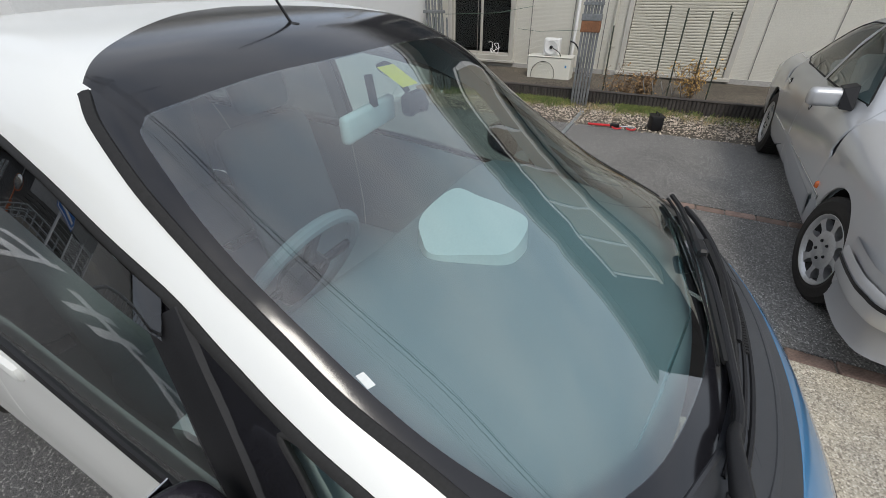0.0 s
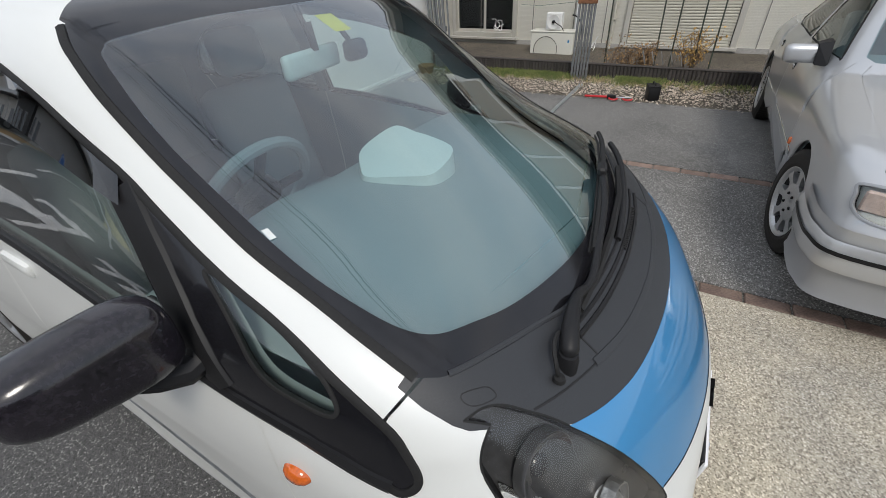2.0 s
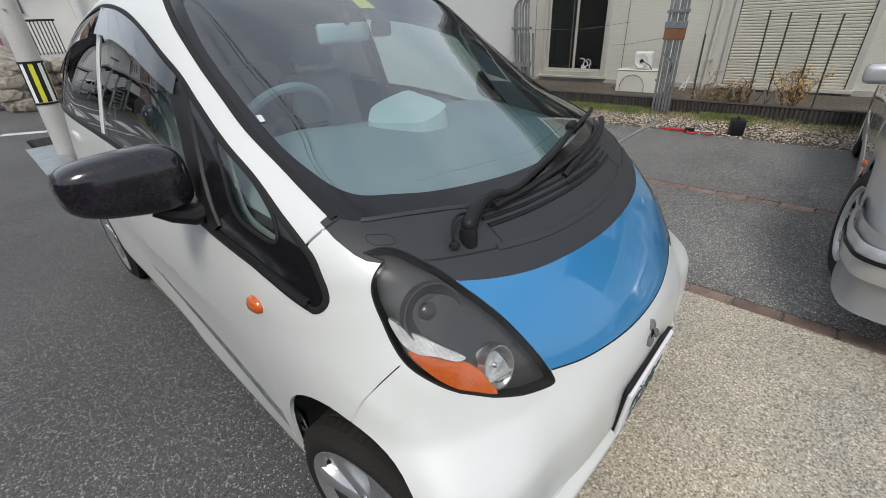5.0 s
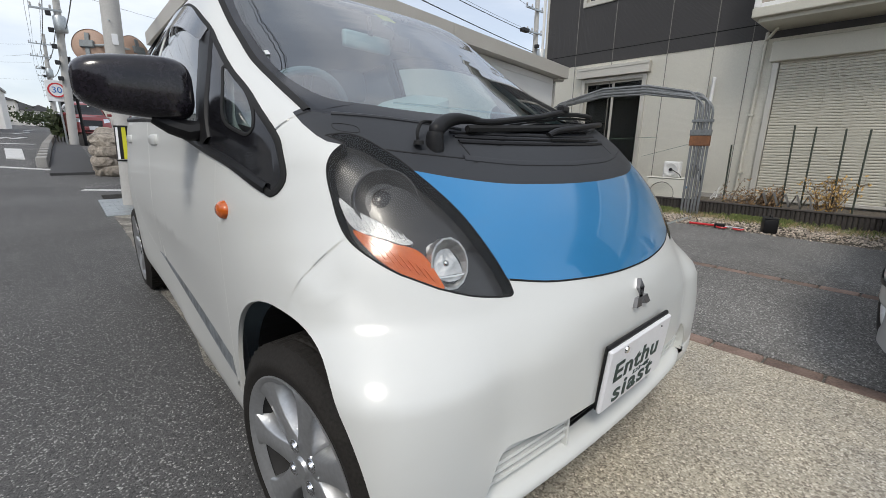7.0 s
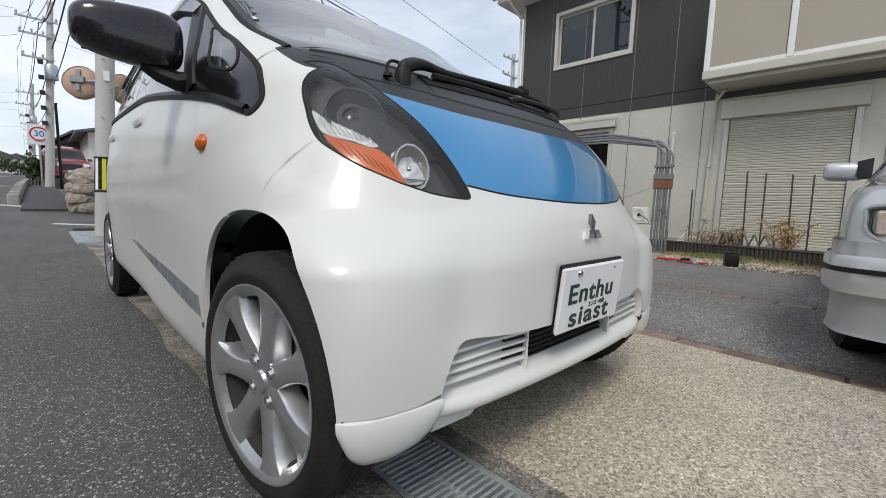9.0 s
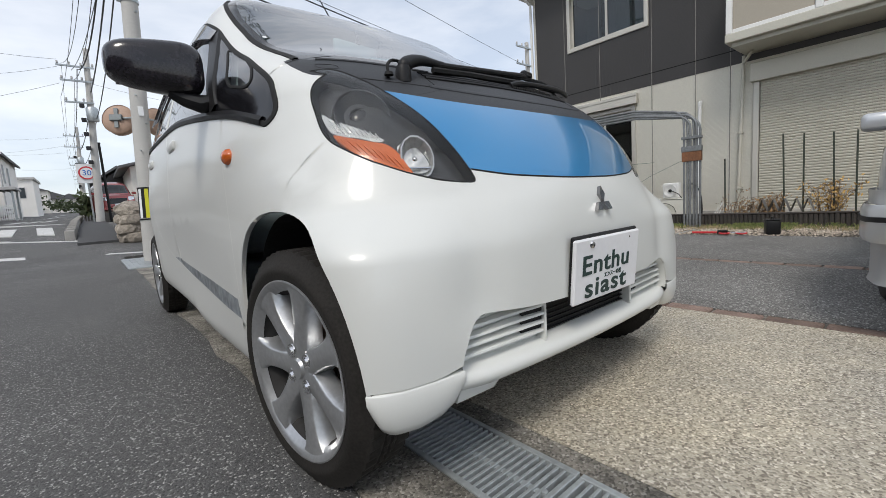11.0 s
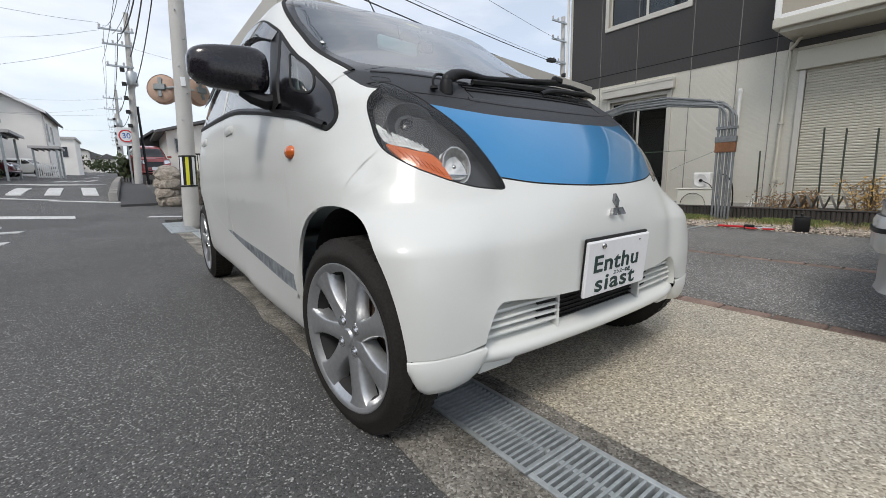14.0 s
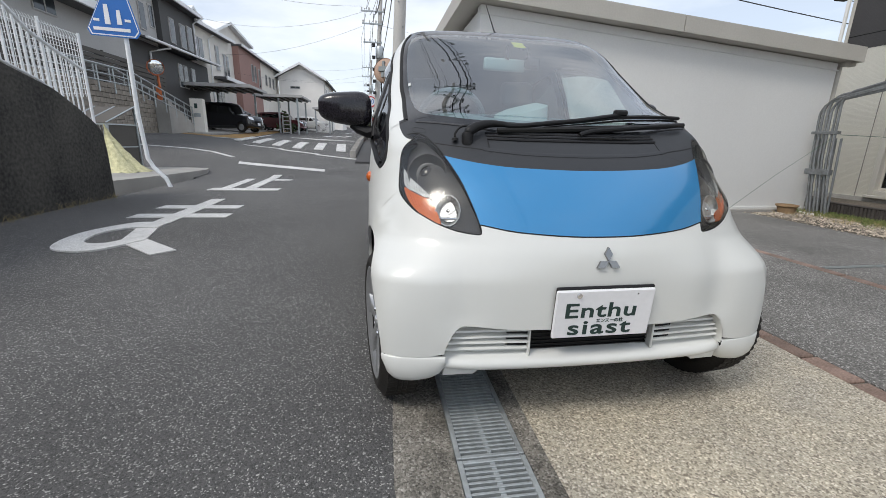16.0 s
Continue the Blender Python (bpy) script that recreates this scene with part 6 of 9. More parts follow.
def island_tint(m, lo=0.6, hi=1.3):
    n, l = m.node_tree.nodes, m.node_tree.links
    bs = n["Principled BSDF"]
    src = bs.inputs["Base Color"].links[0].from_socket
    ge, mr, hs = n.new("ShaderNodeNewGeometry"), n.new("ShaderNodeMapRange"), n.new("ShaderNodeHueSaturation")
    mr.inputs["To Min"].default_value, mr.inputs["To Max"].default_value = lo, hi
    l.new(ge.outputs["Random Per Island"], mr.inputs["Value"])
    l.new(mr.outputs["Result"], hs.inputs["Value"])
    l.new(src, hs.inputs["Color"])
    l.new(hs.outputs["Color"], bs.inputs["Base Color"])
    return m
island_tint(GRAVEL)
solid("gravel", pebbles, GRAVEL, "loose pale gravel in the bed", "gravel", kind="stuff")

GRASS = island_tint(surf("spring_grass", (0.10, 0.17, 0.035), 0.7, 0, 0.3, 3, 60, 0, tint=(0.20, 0.22, 0.07)))
STRAW = island_tint(surf("dry_straw", (0.34, 0.27, 0.14), 0.8, 0, 0.3, 3, 60, 0, tint=(0.45, 0.36, 0.20)))
def tufts(n, where, hmin, hmax, seed, spread=.05):
    random.seed(seed)
    g = Geo()
    for k in range(n):
        x, y, z = where()
        for j in range(9):
            a, h = random.uniform(0, 6.28), random.uniform(hmin, hmax)
            px, py = x + random.uniform(-spread, spread), y + random.uniform(-spread, spread)
            lx, ly, w = math.cos(a) * h * .5, math.sin(a) * h * .5, .0035
            g.add([(px - w * math.sin(a), py + w * math.cos(a), z), (px + w * math.sin(a), py - w * math.cos(a), z), (px + lx * .4, py + ly * .4, z + h * .7), (px + lx, py + ly, z + h)], [(0, 1, 2), (0, 2, 3)])
    return g
def near_edge():
    y = random.choice([random.uniform(1.4, 3.9), random.uniform(1.6, 2.6), random.uniform(-3, 3.9), random.uniform(.2, .8)])
    return (5.93 - abs(random.gauss(0, .16)), y, 0.0)
solid("grass", tufts(900, near_edge, .02, .075, 3), GRASS, "short green weeds along the edging", "grass", kind="stuff")
solid("dry_grass", tufts(500, lambda: (5.90 - abs(random.gauss(0, .22)), random.uniform(-3, 3.9), 0.0), .015, .05, 5), STRAW, "dry straw-coloured weeds in the gravel", "grass", kind="stuff")


def shrub(name, label, m, h, n, leafcol, twig, leaves, seed, wide=.5):
    """A bare twiggy shrub with dry leaves."""
    random.seed(seed)
    t = thing(name, label, "plant", m=m)
    tw, lv = Geo(), Geo()
    for k in range(n):
        a, lean = random.uniform(0, 6.28), random.uniform(.1, wide)
        pts, p, d = [], Vector((random.uniform(-.03, .03), random.uniform(-.06, .06), 0)), Vector((math.cos(a) * lean, math.sin(a) * lean, 1)).normalized()
        L = h * random.uniform(.55, 1.0)
        for i in range(6):
            pts.append(tuple(p))
            d = (d + Vector((random.uniform(-.3, .3), random.uniform(-.3, .3), random.uniform(-.05, .2)))).normalized()
            p = p + d * L / 5
        tw.tube(pts, [.006, .005, .004, .0035, .003, .002], 5)
        for q in pts[2:]:
            for j in range(leaves):
                b = Vector(q) + Vector((random.gauss(0, .05), random.gauss(0, .05), random.gauss(0, .04)))
                tw.tube([q, tuple(b)], .0018, 4)
                s = random.uniform(.012, .028)
                r = Euler((random.uniform(0, 6), random.uniform(0, 6), random.uniform(0, 6))).to_matrix()
                lv.add([b + r @ Vector(c) * s for c in ((-1, 0, 0), (-.2, .5, .12), (1, 0, 0), (-.2, -.5, .12))], [(0, 1, 2, 3)])
    part("twig_growth", tw, twig, t)
    part("foliage", lv, leafcol, t)
    return t


TWIG = surf("brown_twig", (0.16, 0.11, 0.075), 0.85, 0, 0.3, 8, 60, 0.2)
DRYLEAF = island_tint(surf("dry_brown_leaf", (0.27, 0.16, 0.07), 0.75, 0, 0.3, 6, 60, 0.1, tint=(0.42, 0.27, 0.13)))
GOLD = island_tint(surf("golden_dry_leaf", (0.50, 0.30, 0.08), 0.75, 0, 0.25, 6, 60, 0.1, tint=(0.62, 0.40, 0.14)))
shrub("shrub", "bare brown shrub with withered leaves", pose(6.45, 1.08, .02), .55, 7, DRYLEAF, TWIG, 3, 31, .7)
shrub("shrub", "dry hydrangea with brown heads", pose(6.5, .55, .02), .42, 16, DRYLEAF, TWIG, 9, 32, .9)
shrub("shrub", "golden dry bush against the shutter", pose(6.6, -.05, .02), .62, 14, GOLD, TWIG, 9, 33, .45)
shrub("shrub", "bare brown shrub with withered leaves", pose(6.4, .85, .02), .35, 8, DRYLEAF, TWIG, 5, 34, .8)
STAKE = surf("dark_green_stake", (0.04, 0.05, 0.035), 0.6, 0, 0.2, 5, 60, 0.1)
for y, top, lean in ((.44, 1.27, .05), (.22, 1.24, .02), (-.09, 1.21, .05), (-.31, 1.2, .02), (1.16, 1.0, .02)):
    st = thing("garden_stake", "thin dark garden stake pushed into the bed", "stake", "stakes in the bed")
    part("stake", Geo().tube([(6.6, y - lean * .5, -.1), (6.6, y + lean * .3, top)], .011, 6), STAKE, st)
cg = Geo()
for k in range(5):
    y = .62 - .12 * k
    cg.add([(6.02, y, .20), (6.0, y - .06, .37), (6.16, y, .20), (6.14, y - .06, .37), (6.02, y - .12, .20), (6.16, y - .12, .20)], [(0, 1, 3, 2), (1, 4, 5, 3)])
solid("corrugated_sheet", cg, surf("grey_corrugated_plastic", (0.20, 0.20, 0.20), 0.4, 0.3, 0.3, 6, 60, 0.1), "grey zigzag corrugated sheet lying on the edging", "sheet")

# ---- bundled hoop frame ----
# Galvanised steel again, darker: the shade on the hoops is in the colour.
SHADED_STEEL = surf("shaded_pipe_steel", (0.22, 0.23, 0.235), 0.5, 0.5, 0.3, 7, 40, 0.1, 0.001)
hoop = thing("hoop_frame", "nested galvanised pipe hoops standing in the gravel", "pipe frame")
for k in range(6):
    off, x = .042 * k, 5.80 - .012 * (k % 2)
    far = .055 * k
    pts = [(x, 1.25 + off, -.1), (x, 1.25 + off, .7), (x, 1.25 + off, 1.42)]
    r = .20
    top = 1.62 + .03 * (k % 3) + .012 * k
    for a in np.linspace(0, math.pi / 2, 7)[1:]:
        pts.append((x, 1.25 + off + r * (1 - math.cos(a)), top - r + r * math.sin(a)))
    pts += [(x, 2.2, top + .12), (x, 2.9, top + .13)]
    ye = 3.95 - far
    for a in np.linspace(math.pi / 2, 0, 7):
        pts.append((x, ye - r * (1 - math.cos(a)), top - r + r * math.sin(a)))
    pts += [(x, ye - .03, .8), (x, ye - .16, -.1)]
    part("hoop", Geo().tube(pts, .017, 8), SHADED_STEEL, hoop, "", True)
RUST = surf("rusty_band", (0.22, 0.10, 0.05), 0.8, 0.2, 0.4, 12, 60, 0.2)
part("clamp", Geo().box(5.755, 5.835, 1.225, 1.49, 1.30, 1.34, .004), SHADED_STEEL, hoop)
part("clamp", Geo().box(5.755, 5.835, 1.225, 1.49, 1.12, 1.20, .004), SHADED_STEEL, hoop)
part("wrap", Geo().box(5.76, 5.832, 1.23, 1.485, .98, 1.12, .004), RUST, hoop, "rusty wrapping round the pipes")
part("clamp", Geo().box(5.755, 5.835, 3.62, 3.98, 1.16, 1.20, .004), SHADED_STEEL, hoop)
part("clamp", Geo().box(5.755, 5.835, 3.60, 3.95, .58, .66, .004), SHADED_STEEL, hoop)
for k in range(5):
    part("extra_pipe", Geo().tube([(5.84, 3.54 + .07 * k, -.05), (5.84, 3.60 + .075 * k, 1.1)], .015, 8), SHADED_STEEL, hoop)
TWINE = surf("green_twine", (0.10, 0.16, 0.12), 0.8)
tw = thing("tie_lines", "thin green tie lines from the hoops to ground and wall", "line")
part("line", Geo().tube([(5.8, 3.7, 1.1), (5.2, 3.9, .55), (4.6, 3.97, .05)], .003, 5), TWINE, tw)
part("line", Geo().tube([(5.8, 1.5, 1.0), (6.9, 2.4, .85), (8.2, 3.2, .75)], .003, 5), TWINE, tw)
part("line", Geo().tube([(5.8, 3.6, 1.15), (7.0, 3.2, 1.1), (8.2, 2.9, 1.15)], .004, 5), TWINE, tw)

# ---- things on the forecourt ----
RED = surf("red_vinyl", (0.55, 0.02, 0.025), 0.35, 0, 0.12, 6, 60, 0.05, coat=0.3)
lock = thing("wheel_lock", "red steering wheel lock lying on the gravel edge", "steering lock", m=pose(4.86, .62, .012, 0, 0, 8))
part("bar", Geo().tube([(0, .40, .02), (0, .12, .02)], .014, 10), RED, lock, "", True)
part("shaft", Geo().tube([(0, .12, .02), (0, -.16, .02)], .008, 8), CHROME, lock, "", True)
part("lock_head", Geo().box(-.025, .025, .02, .13, -.005, .05, .012), TRIM, lock)
for y in (.05, -.12):
    part("hook", Geo().tube([(-.02 - .06 * math.sin(a) - .02, y + .05 * math.cos(a), .015) for a in np.linspace(0, math.pi, 12)], .011, 8), RED, lock, "", True)
can = thing("canister", "black plastic canister standing on the concrete", "canister", m=pose(5.02, .24, 0, 0, 0, 20))
part("body", Geo().box(-.085, .085, -.07, .07, 0, .165, .018), TRIM, can, "", True)
part("rim", Geo().box(-.09, .09, -.075, .075, .165, .178, .006), TRIM, can)
part("handle", Geo().tube([(-.06, 0, .175), (-.05, 0, .205), (.05, 0, .205), (.06, 0, .175)], .007, 8), TRIM, can)
pot = thing("plant_pot", "shallow terracotta bowl on the ground", "pot", m=pose(5.45, 3.82, -.012))
part("bowl", Geo().lathe([(.0, .01), (.10, .0), (.125, .10), (.145, .115), (.145, .135), (.125, .135), (.11, .03), (.0, .02)], 28), surf("terracotta", (0.30, 0.20, 0.11), 0.8, 0, 0.3, 6, 60, 0.2), pot, "", True)
for k in range(7):
    cap = thing("pipe_foot_cap", "small white cap at the foot of the pipes", "cap", "white caps at the pipe feet", m=pose(5.70 + .02 * (k % 2), 3.50 + .065 * k, -.012))
    part("cap", Geo().lathe([(.0, .035), (.02, .033), (.024, .02), (.026, .0)], 12), WHITE_PVC, cap, "", True)
for y, z in ((3.6, .30), (1.65, .05)):
    bag = thing("white_string", "tangled white cord hanging by the window", "cord", m=pose(8.0 if y > 3 else 7.9, y, z))
    random.seed(int(y * 10))
    part("cord", Geo().tube(spline([(random.uniform(-.08, .08), random.uniform(-.14, .14), random.uniform(-.05, .22)) for _ in range(10)], 5, False), .006, 6), WHITE_PVC, bag)

# ---- white panel shed ----
SHED = surf("white_shed_panel", (0.70, 0.70, 0.685), 0.55, 0, 0.05, 0.7, 70, 0.06, 0.002)
FASCIA = surf("grey_beige_fascia", (0.46, 0.44, 0.40), 0.5, 0, 0.08, 1.5, 50, 0.05)
def shed_top(x):
    return 2.86 - .080 * x
def shed_band(x0, x1, y0, y1, d0, d1):
    """A band along the sloping top of the shed, d0 to d1 below its edge."""
    return Geo().add([(x, y, shed_top(x) - d) for x in (x0, x1) for y in (y0, y1) for d in (d1, d0)], [(0, 1, 3, 2), (4, 6, 7, 5), (0, 4, 5, 1), (2, 3, 7, 6), (0, 2, 6, 4), (1, 5, 7, 3)])
wall = Geo().box(.62, .74, 4.2, 8.6, -.3, 2.55).box(5.9, 6.02, 4.2, 8.6, -.3, 2.15)
wall.add([(x, y, z) for x in (.62, 6.02) for y in (4.05, 4.2) for z in (-.3, shed_top(x) - .21)], [(0, 1, 3, 2), (4, 6, 7, 5), (0, 4, 5, 1), (2, 3, 7, 6), (0, 2, 6, 4), (1, 5, 7, 3)])
solid("wall_shed", wall, SHED, "white flat panel wall of the shed with faint scuffs", "wall", kind="structure")
solid("trim_shed", shed_band(.60, 6.04, 4.036, 4.05, .30, .315), SHED, "white panel joint along the shed", "trim", kind="structure")
solid("trim_shed_foot", Geo().box(.60, 6.04, 4.03, 4.05, -.05, .06), SHED, "white foot rail along the shed", "trim", kind="structure")
solid("roof_shed", shed_band(.38, 3.30, 3.86, 8.8, 0, .20), FASCIA, "grey-beige sheet-metal roof edge of the shed", "roof", kind="structure")
solid("roof_shed_lower", shed_band(3.31, 6.22, 3.86, 8.8, 0, .20), FASCIA, "grey-beige sheet-metal roof edge of the shed", "roof", kind="structure")
dp = thing("shed_outlet", "grey rainwater outlet under the shed roof", "pipe")
part("outlet", Geo().box(6.04, 6.22, 3.95, 4.05, 2.12, 2.22, .01).tube([(6.1, 4.08, 2.15), (6.1, 4.1, 1.2), (6.1, 4.1, -.1)], .03, 8), FASCIA, dp)
solid("footing_shed", Geo().box(.62, 6.02, 3.95, 4.05, -.3, .03, .01), CONCRETE, "grey concrete footing along the shed", "footing", kind="structure")


# ---- the silver saloon ----
_sed_w = curve_through([.1, .22, .4, .6, .75, .88, .97, 1.1, 1.25, 1.43, 1.6], [.80, .835, .862, .868, .862, .835, .79, .735, .665, .575, .45])
SEDAN = Shell(
    1.5, .62,
    [(-.72, .22), (-.80, .28), (-.835, .42), (-.83, .52), (-.80, .60), (-.775, .70), (-.72, .79), (-.60, .835), (-.2, .885), (.15, .925), (.38, .955), (.48, .985), (.75, 1.17), (1.02, 1.34), (1.2, 1.395), (1.6, 1.425), (2.05, 1.40), (2.35, 1.32), (2.7, 1.13), (2.92, 1.01),
     (3.1, .985), (3.5, .965), (3.8, .92), (3.89, .8), (3.9, .55), (3.87, .38), (3.75, .24), (2.5, .2), (1.5, .2), (.3, .2)],
    lambda y, z: _sed_w(z),
    ([-90, -20, -5, 5, 15, 30, 60, 90, 120, 150, 180, 270], [0, .03, .05, .05, .04, .04, .03, .03, .04, .04, .05, 0]),
    ([-90, -20, -5, 5, 10, 20, 35, 60, 90, 120, 160, 180, 270], [9, 16, 16, 14, 10, 9, 10, 11, 11, 10, 9, 9, 9]),
    .87)
s_arch = [(.34 * math.cos(a), .31 + .37 * math.sin(a)) for a in np.linspace(0, math.pi, 28)]
s_glass = spline([(.70, .985), (.95, 1.18), (1.16, 1.315), (1.30, 1.345), (1.62, 1.355)], 5, False)
s_screen = SEDAN.front(np.concatenate([spline([(0, 1.0), (.35, 1.0), (.62, 1.0)], 4, False), spline([(.66, 1.02), (.60, 1.2), (.53, 1.335)], 4, False), spline([(.48, 1.36), (.3, 1.372), (0, 1.38)], 4, False)]))
s_lamp = SEDAN.front(spline([(.46, .735), (.46, .60), (.60, .59), (.72, .60), (.775, .635), (.782, .69), (.77, .735), (.62, .745)], 5))
SP = Panels(SEDAN, [(n, plane_of(t)) for n, t in (
    ("arch", SEDAN.side(s_arch + [(-.34, .12), (.34, .12)])), ("arch", SEDAN.side([(y + 2.8, z) for y, z in s_arch] + [(2.46, .12), (3.14, .12)])),
    ("screen", s_screen), ("lamp", s_lamp),
    ("fglass", SEDAN.side(np.concatenate([s_glass, [(1.63, 1.1), (1.62, .975)], [(1.2, .98)]]))),
    ("rglass", SEDAN.side(np.concatenate([[(1.70, .975), (1.70, 1.355)], spline([(2.0, 1.345), (2.25, 1.27), (2.5, 1.11), (2.64, 1.0)], 5, False), [(2.4, .975)]]))))]
    + [("gap", line_strip(SEDAN, k, p, .006)) for k, p in (
        ("side", [(.60, .99), (.52, .80), (.50, .56), (.50, .3)]), ("side", [(1.665, .97), (1.66, .6), (1.66, .3)]), ("side", [(2.66, .99), (2.62, .8), (2.5, .62)]),
        ("front", [(.635, .985), (.68, .93), (.70, .86), (.72, .79)]))]
    + [(n, plane_of(t)) for n, t in (
        ("clad", SEDAN.side([(.30, .22), (.36, .47), (1.4, .475), (2.44, .47), (2.5, .22)])),
        ("trim", SEDAN.side(spline([(.60, .965), (.66, 1.0), (.92, 1.19), (1.13, 1.335), (1.3, 1.372), (1.7, 1.385), (2.05, 1.372), (2.3, 1.285), (2.56, 1.10), (2.74, .99), (2.4, .955), (1.5, .955)], 4))))], rings=34, dense=60, step=1.6)
sedan = thing("car", "silver four-door saloon parked on the forecourt", "car", m=pose(1.965, -1.655, -.010, 0, 0, -90) @ Matrix.Scale(.985, 4))
part("body_shell", SP.piece("body"), SILVER_PAINT, sedan)
part("windscreen", SP.piece("screen", depth=.004), GLASS, sedan)
CLAD = paint("grey_side_cladding", (0.36, 0.37, 0.385), 0.42, 0.4, 0.4)
for s in (-1, 1):
    part("lower_cladding", SP.piece("clad", (s,), out=.006), CLAD, sedan, "darker silver lower cladding")
    part("front_window", SP.piece("fglass", (s,), depth=.004), SIDE_GLASS, sedan)
    part("rear_window", SP.piece("rglass", (s,), depth=.004), SIDE_GLASS, sedan)
    part("window_trim", SP.piece("trim", (s,)), SILVER_PAINT, sedan)
    part("window_seal", SP.strip(SEDAN.side(np.concatenate([s_glass, [(1.63, 1.2), (1.62, .975)], [(1.2, .978)]])), .016, .004, .006, s), RUBBER, sedan, "", True)
    part("window_seal", SP.strip(SEDAN.side(np.concatenate([[(1.70, .975), (1.70, 1.355)], spline([(2.0, 1.345), (2.25, 1.27), (2.5, 1.11), (2.64, 1.0)], 5, False), [(2.4, .975)]])), .016, .004, .006, s), RUBBER, sedan, "", True)
    part("rub_strip", SP.strip(SEDAN.side(spline([(.36, .485), (1.0, .49), (1.8, .49), (2.44, .485)], 6, False)), .022, .008, .004, s, False), CLAD, sedan, "", True)
    part("chrome_strip", SP.strip(SEDAN.side(spline([(.36, .50), (1.0, .505), (1.8, .505), (2.44, .50)], 6, False)), .007, .006, .003, s, False), CHROME, sedan, "", True)
    lamp = part("headlight", SP.piece("lamp", (s,), depth=.03), LENS, sedan, "clear rectangular headlight with orange corner")
    part("reflector", SP.piece("lamp", (s,), out=-.035, depth=0), PAD, lamp)
    part("lamp_frame", SP.strip(s_lamp, .016, .004, .008, s), CLAD, lamp, "", True)
    q = SEDAN.at(*SEDAN.front([(.70, .67)]))[0] - [0, -.03, 0]
    part("corner_indicator", Geo().box(-.055, .055, -.01, .01, -.05, .05, .012, Matrix.Translation((s * q[0], q[1] + .0, q[2])) @ Matrix.Rotation(s * .35, 4, "Z")), surf("pale_orange_lens", (0.62, 0.50, 0.45), 0.2, 0, 0.2) if "pale_orange_lens" not in bpy.data.materials else bpy.data.materials["pale_orange_lens"], lamp)
    rep = SEDAN.at(*SEDAN.side([(.46, .535)]))[0]
    part("side_repeater", Geo().lathe([(.0, .014), (.018, .012), (.026, .0)], 20, Matrix.Translation((s * rep[0], rep[1], rep[2])) @ Matrix.Rotation(s * math.pi / 2, 4, "Y")), ORANGE, sedan, "orange round side repeater", True)
    for y in (1.50, 2.50):
        hq = SEDAN.at(*SEDAN.side([(y, .80)]))[0]
        part("door_handle", Geo().box(-.01, .028, -.085, .085, -.016, .016, .01, Matrix.Translation((s * hq[0], hq[1], hq[2]))), SILVER_PAINT, sedan)
        part("handle_cup", Geo().lathe([(.0, .003), (.032, .004), (.036, -.01)], 20, Matrix.Translation((s * hq[0], hq[1] - .06, hq[2])) @ Matrix.Rotation(s * math.pi / 2, 4, "Y")), TRIM, sedan)
    mm = Matrix.Translation((s * .925, .885, .985)) @ Matrix.Rotation(s * -.12, 4, "Z")
    dm = part("door_mirror", Geo().box(-.105, .105, -.055, .045, -.058, .058, .03, mm), SILVER_PAINT, sedan, "pale silver door mirror", True, 60)
    part("mirror_foot", Geo().add([(s * .855, .80, .93), (s * .855, .98, .95), (s * .79, 1.0, .95), (s * .79, .76, .93), (s * .865, .85, 1.05), (s * .865, .94, 1.05), (s * .79, .95, 1.07), (s * .79, .84, 1.07)], [(0, 1, 5, 4), (1, 2, 6, 5), (2, 3, 7, 6), (3, 0, 4, 7), (4, 5, 6, 7)]), TRIM, dm)
    for y in (0.0, 2.8):
        wheel_mesh(8, .313, .205, .20, sedan, Matrix.Translation((s * .755, y, .318)) @ Matrix.Rotation(math.pi if s < 0 else 0, 4, "Z") @ Matrix.Rotation((.16 if y == 0 else 0), 4, "Z"), "holes")
        arc = [(y + .345 * math.cos(a), .31 + .372 * math.sin(a)) for a in np.linspace(-.2, math.pi + .2, 20)]
        part("wheel_arch_liner", Geo().add([(s * x, p, q) for p, q in arc for x in (.5, .83)], [(2 * i, 2 * i + 1, 2 * i + 3, 2 * i + 2) for i in range(19)]).add([(s * .5, p, q) for p, q in arc], [tuple(range(20))]), DARK, sedan)
bp = [(x, y) for x, y in spline([(-.868, -.36), (-.876, -.53), (-.862, -.70), (-.775, -.838), (-.4, -.885), (0, -.895), (.4, -.885), (.775, -.838), (.862, -.70), (.876, -.53), (.868, -.36)], 6, False)]
def belt(z0, z1, out):
    n = len(bp)
    v = []
    for x, y in bp:
        l = math.hypot(x, y + .2)
        ox, oy = x / l * out, (y + .2) / l * out
        v += [(x + ox * .6, y + oy * .6, z0), (x + ox, y + oy, z0 + .02), (x + ox, y + oy, z1 - .02), (x + ox * .5, y + oy * .5, z1)]
    return Geo().add(v, [(i * 4 + j, i * 4 + j + 1, i * 4 + 5 + j, i * 4 + 4 + j) for i in range(n - 1) for j in range(3)])
bmp = part("front_bumper", belt(.40, .545, .02), SILVER_PAINT, sedan, "", True)
part("bumper_apron", belt(.235, .40, -.018), CLAD, bmp, "", True)
part("bumper_strip", belt(.480, .500, .026), TRIM, bmp, "", True)
part("bumper_top", belt(.545, .60, -.004), SILVER_PAINT, bmp, "", True)
part("grille", Geo().box(-.33, .33, -.80, -.76, .60, .80, .02), CHROME, sedan, "chrome radiator grille", True)
for k in range(6):
    part("grille_bar", Geo().box(-.30, .30, -.806, -.80, .625 + .026 * k, .637 + .026 * k), TRIM, sedan)
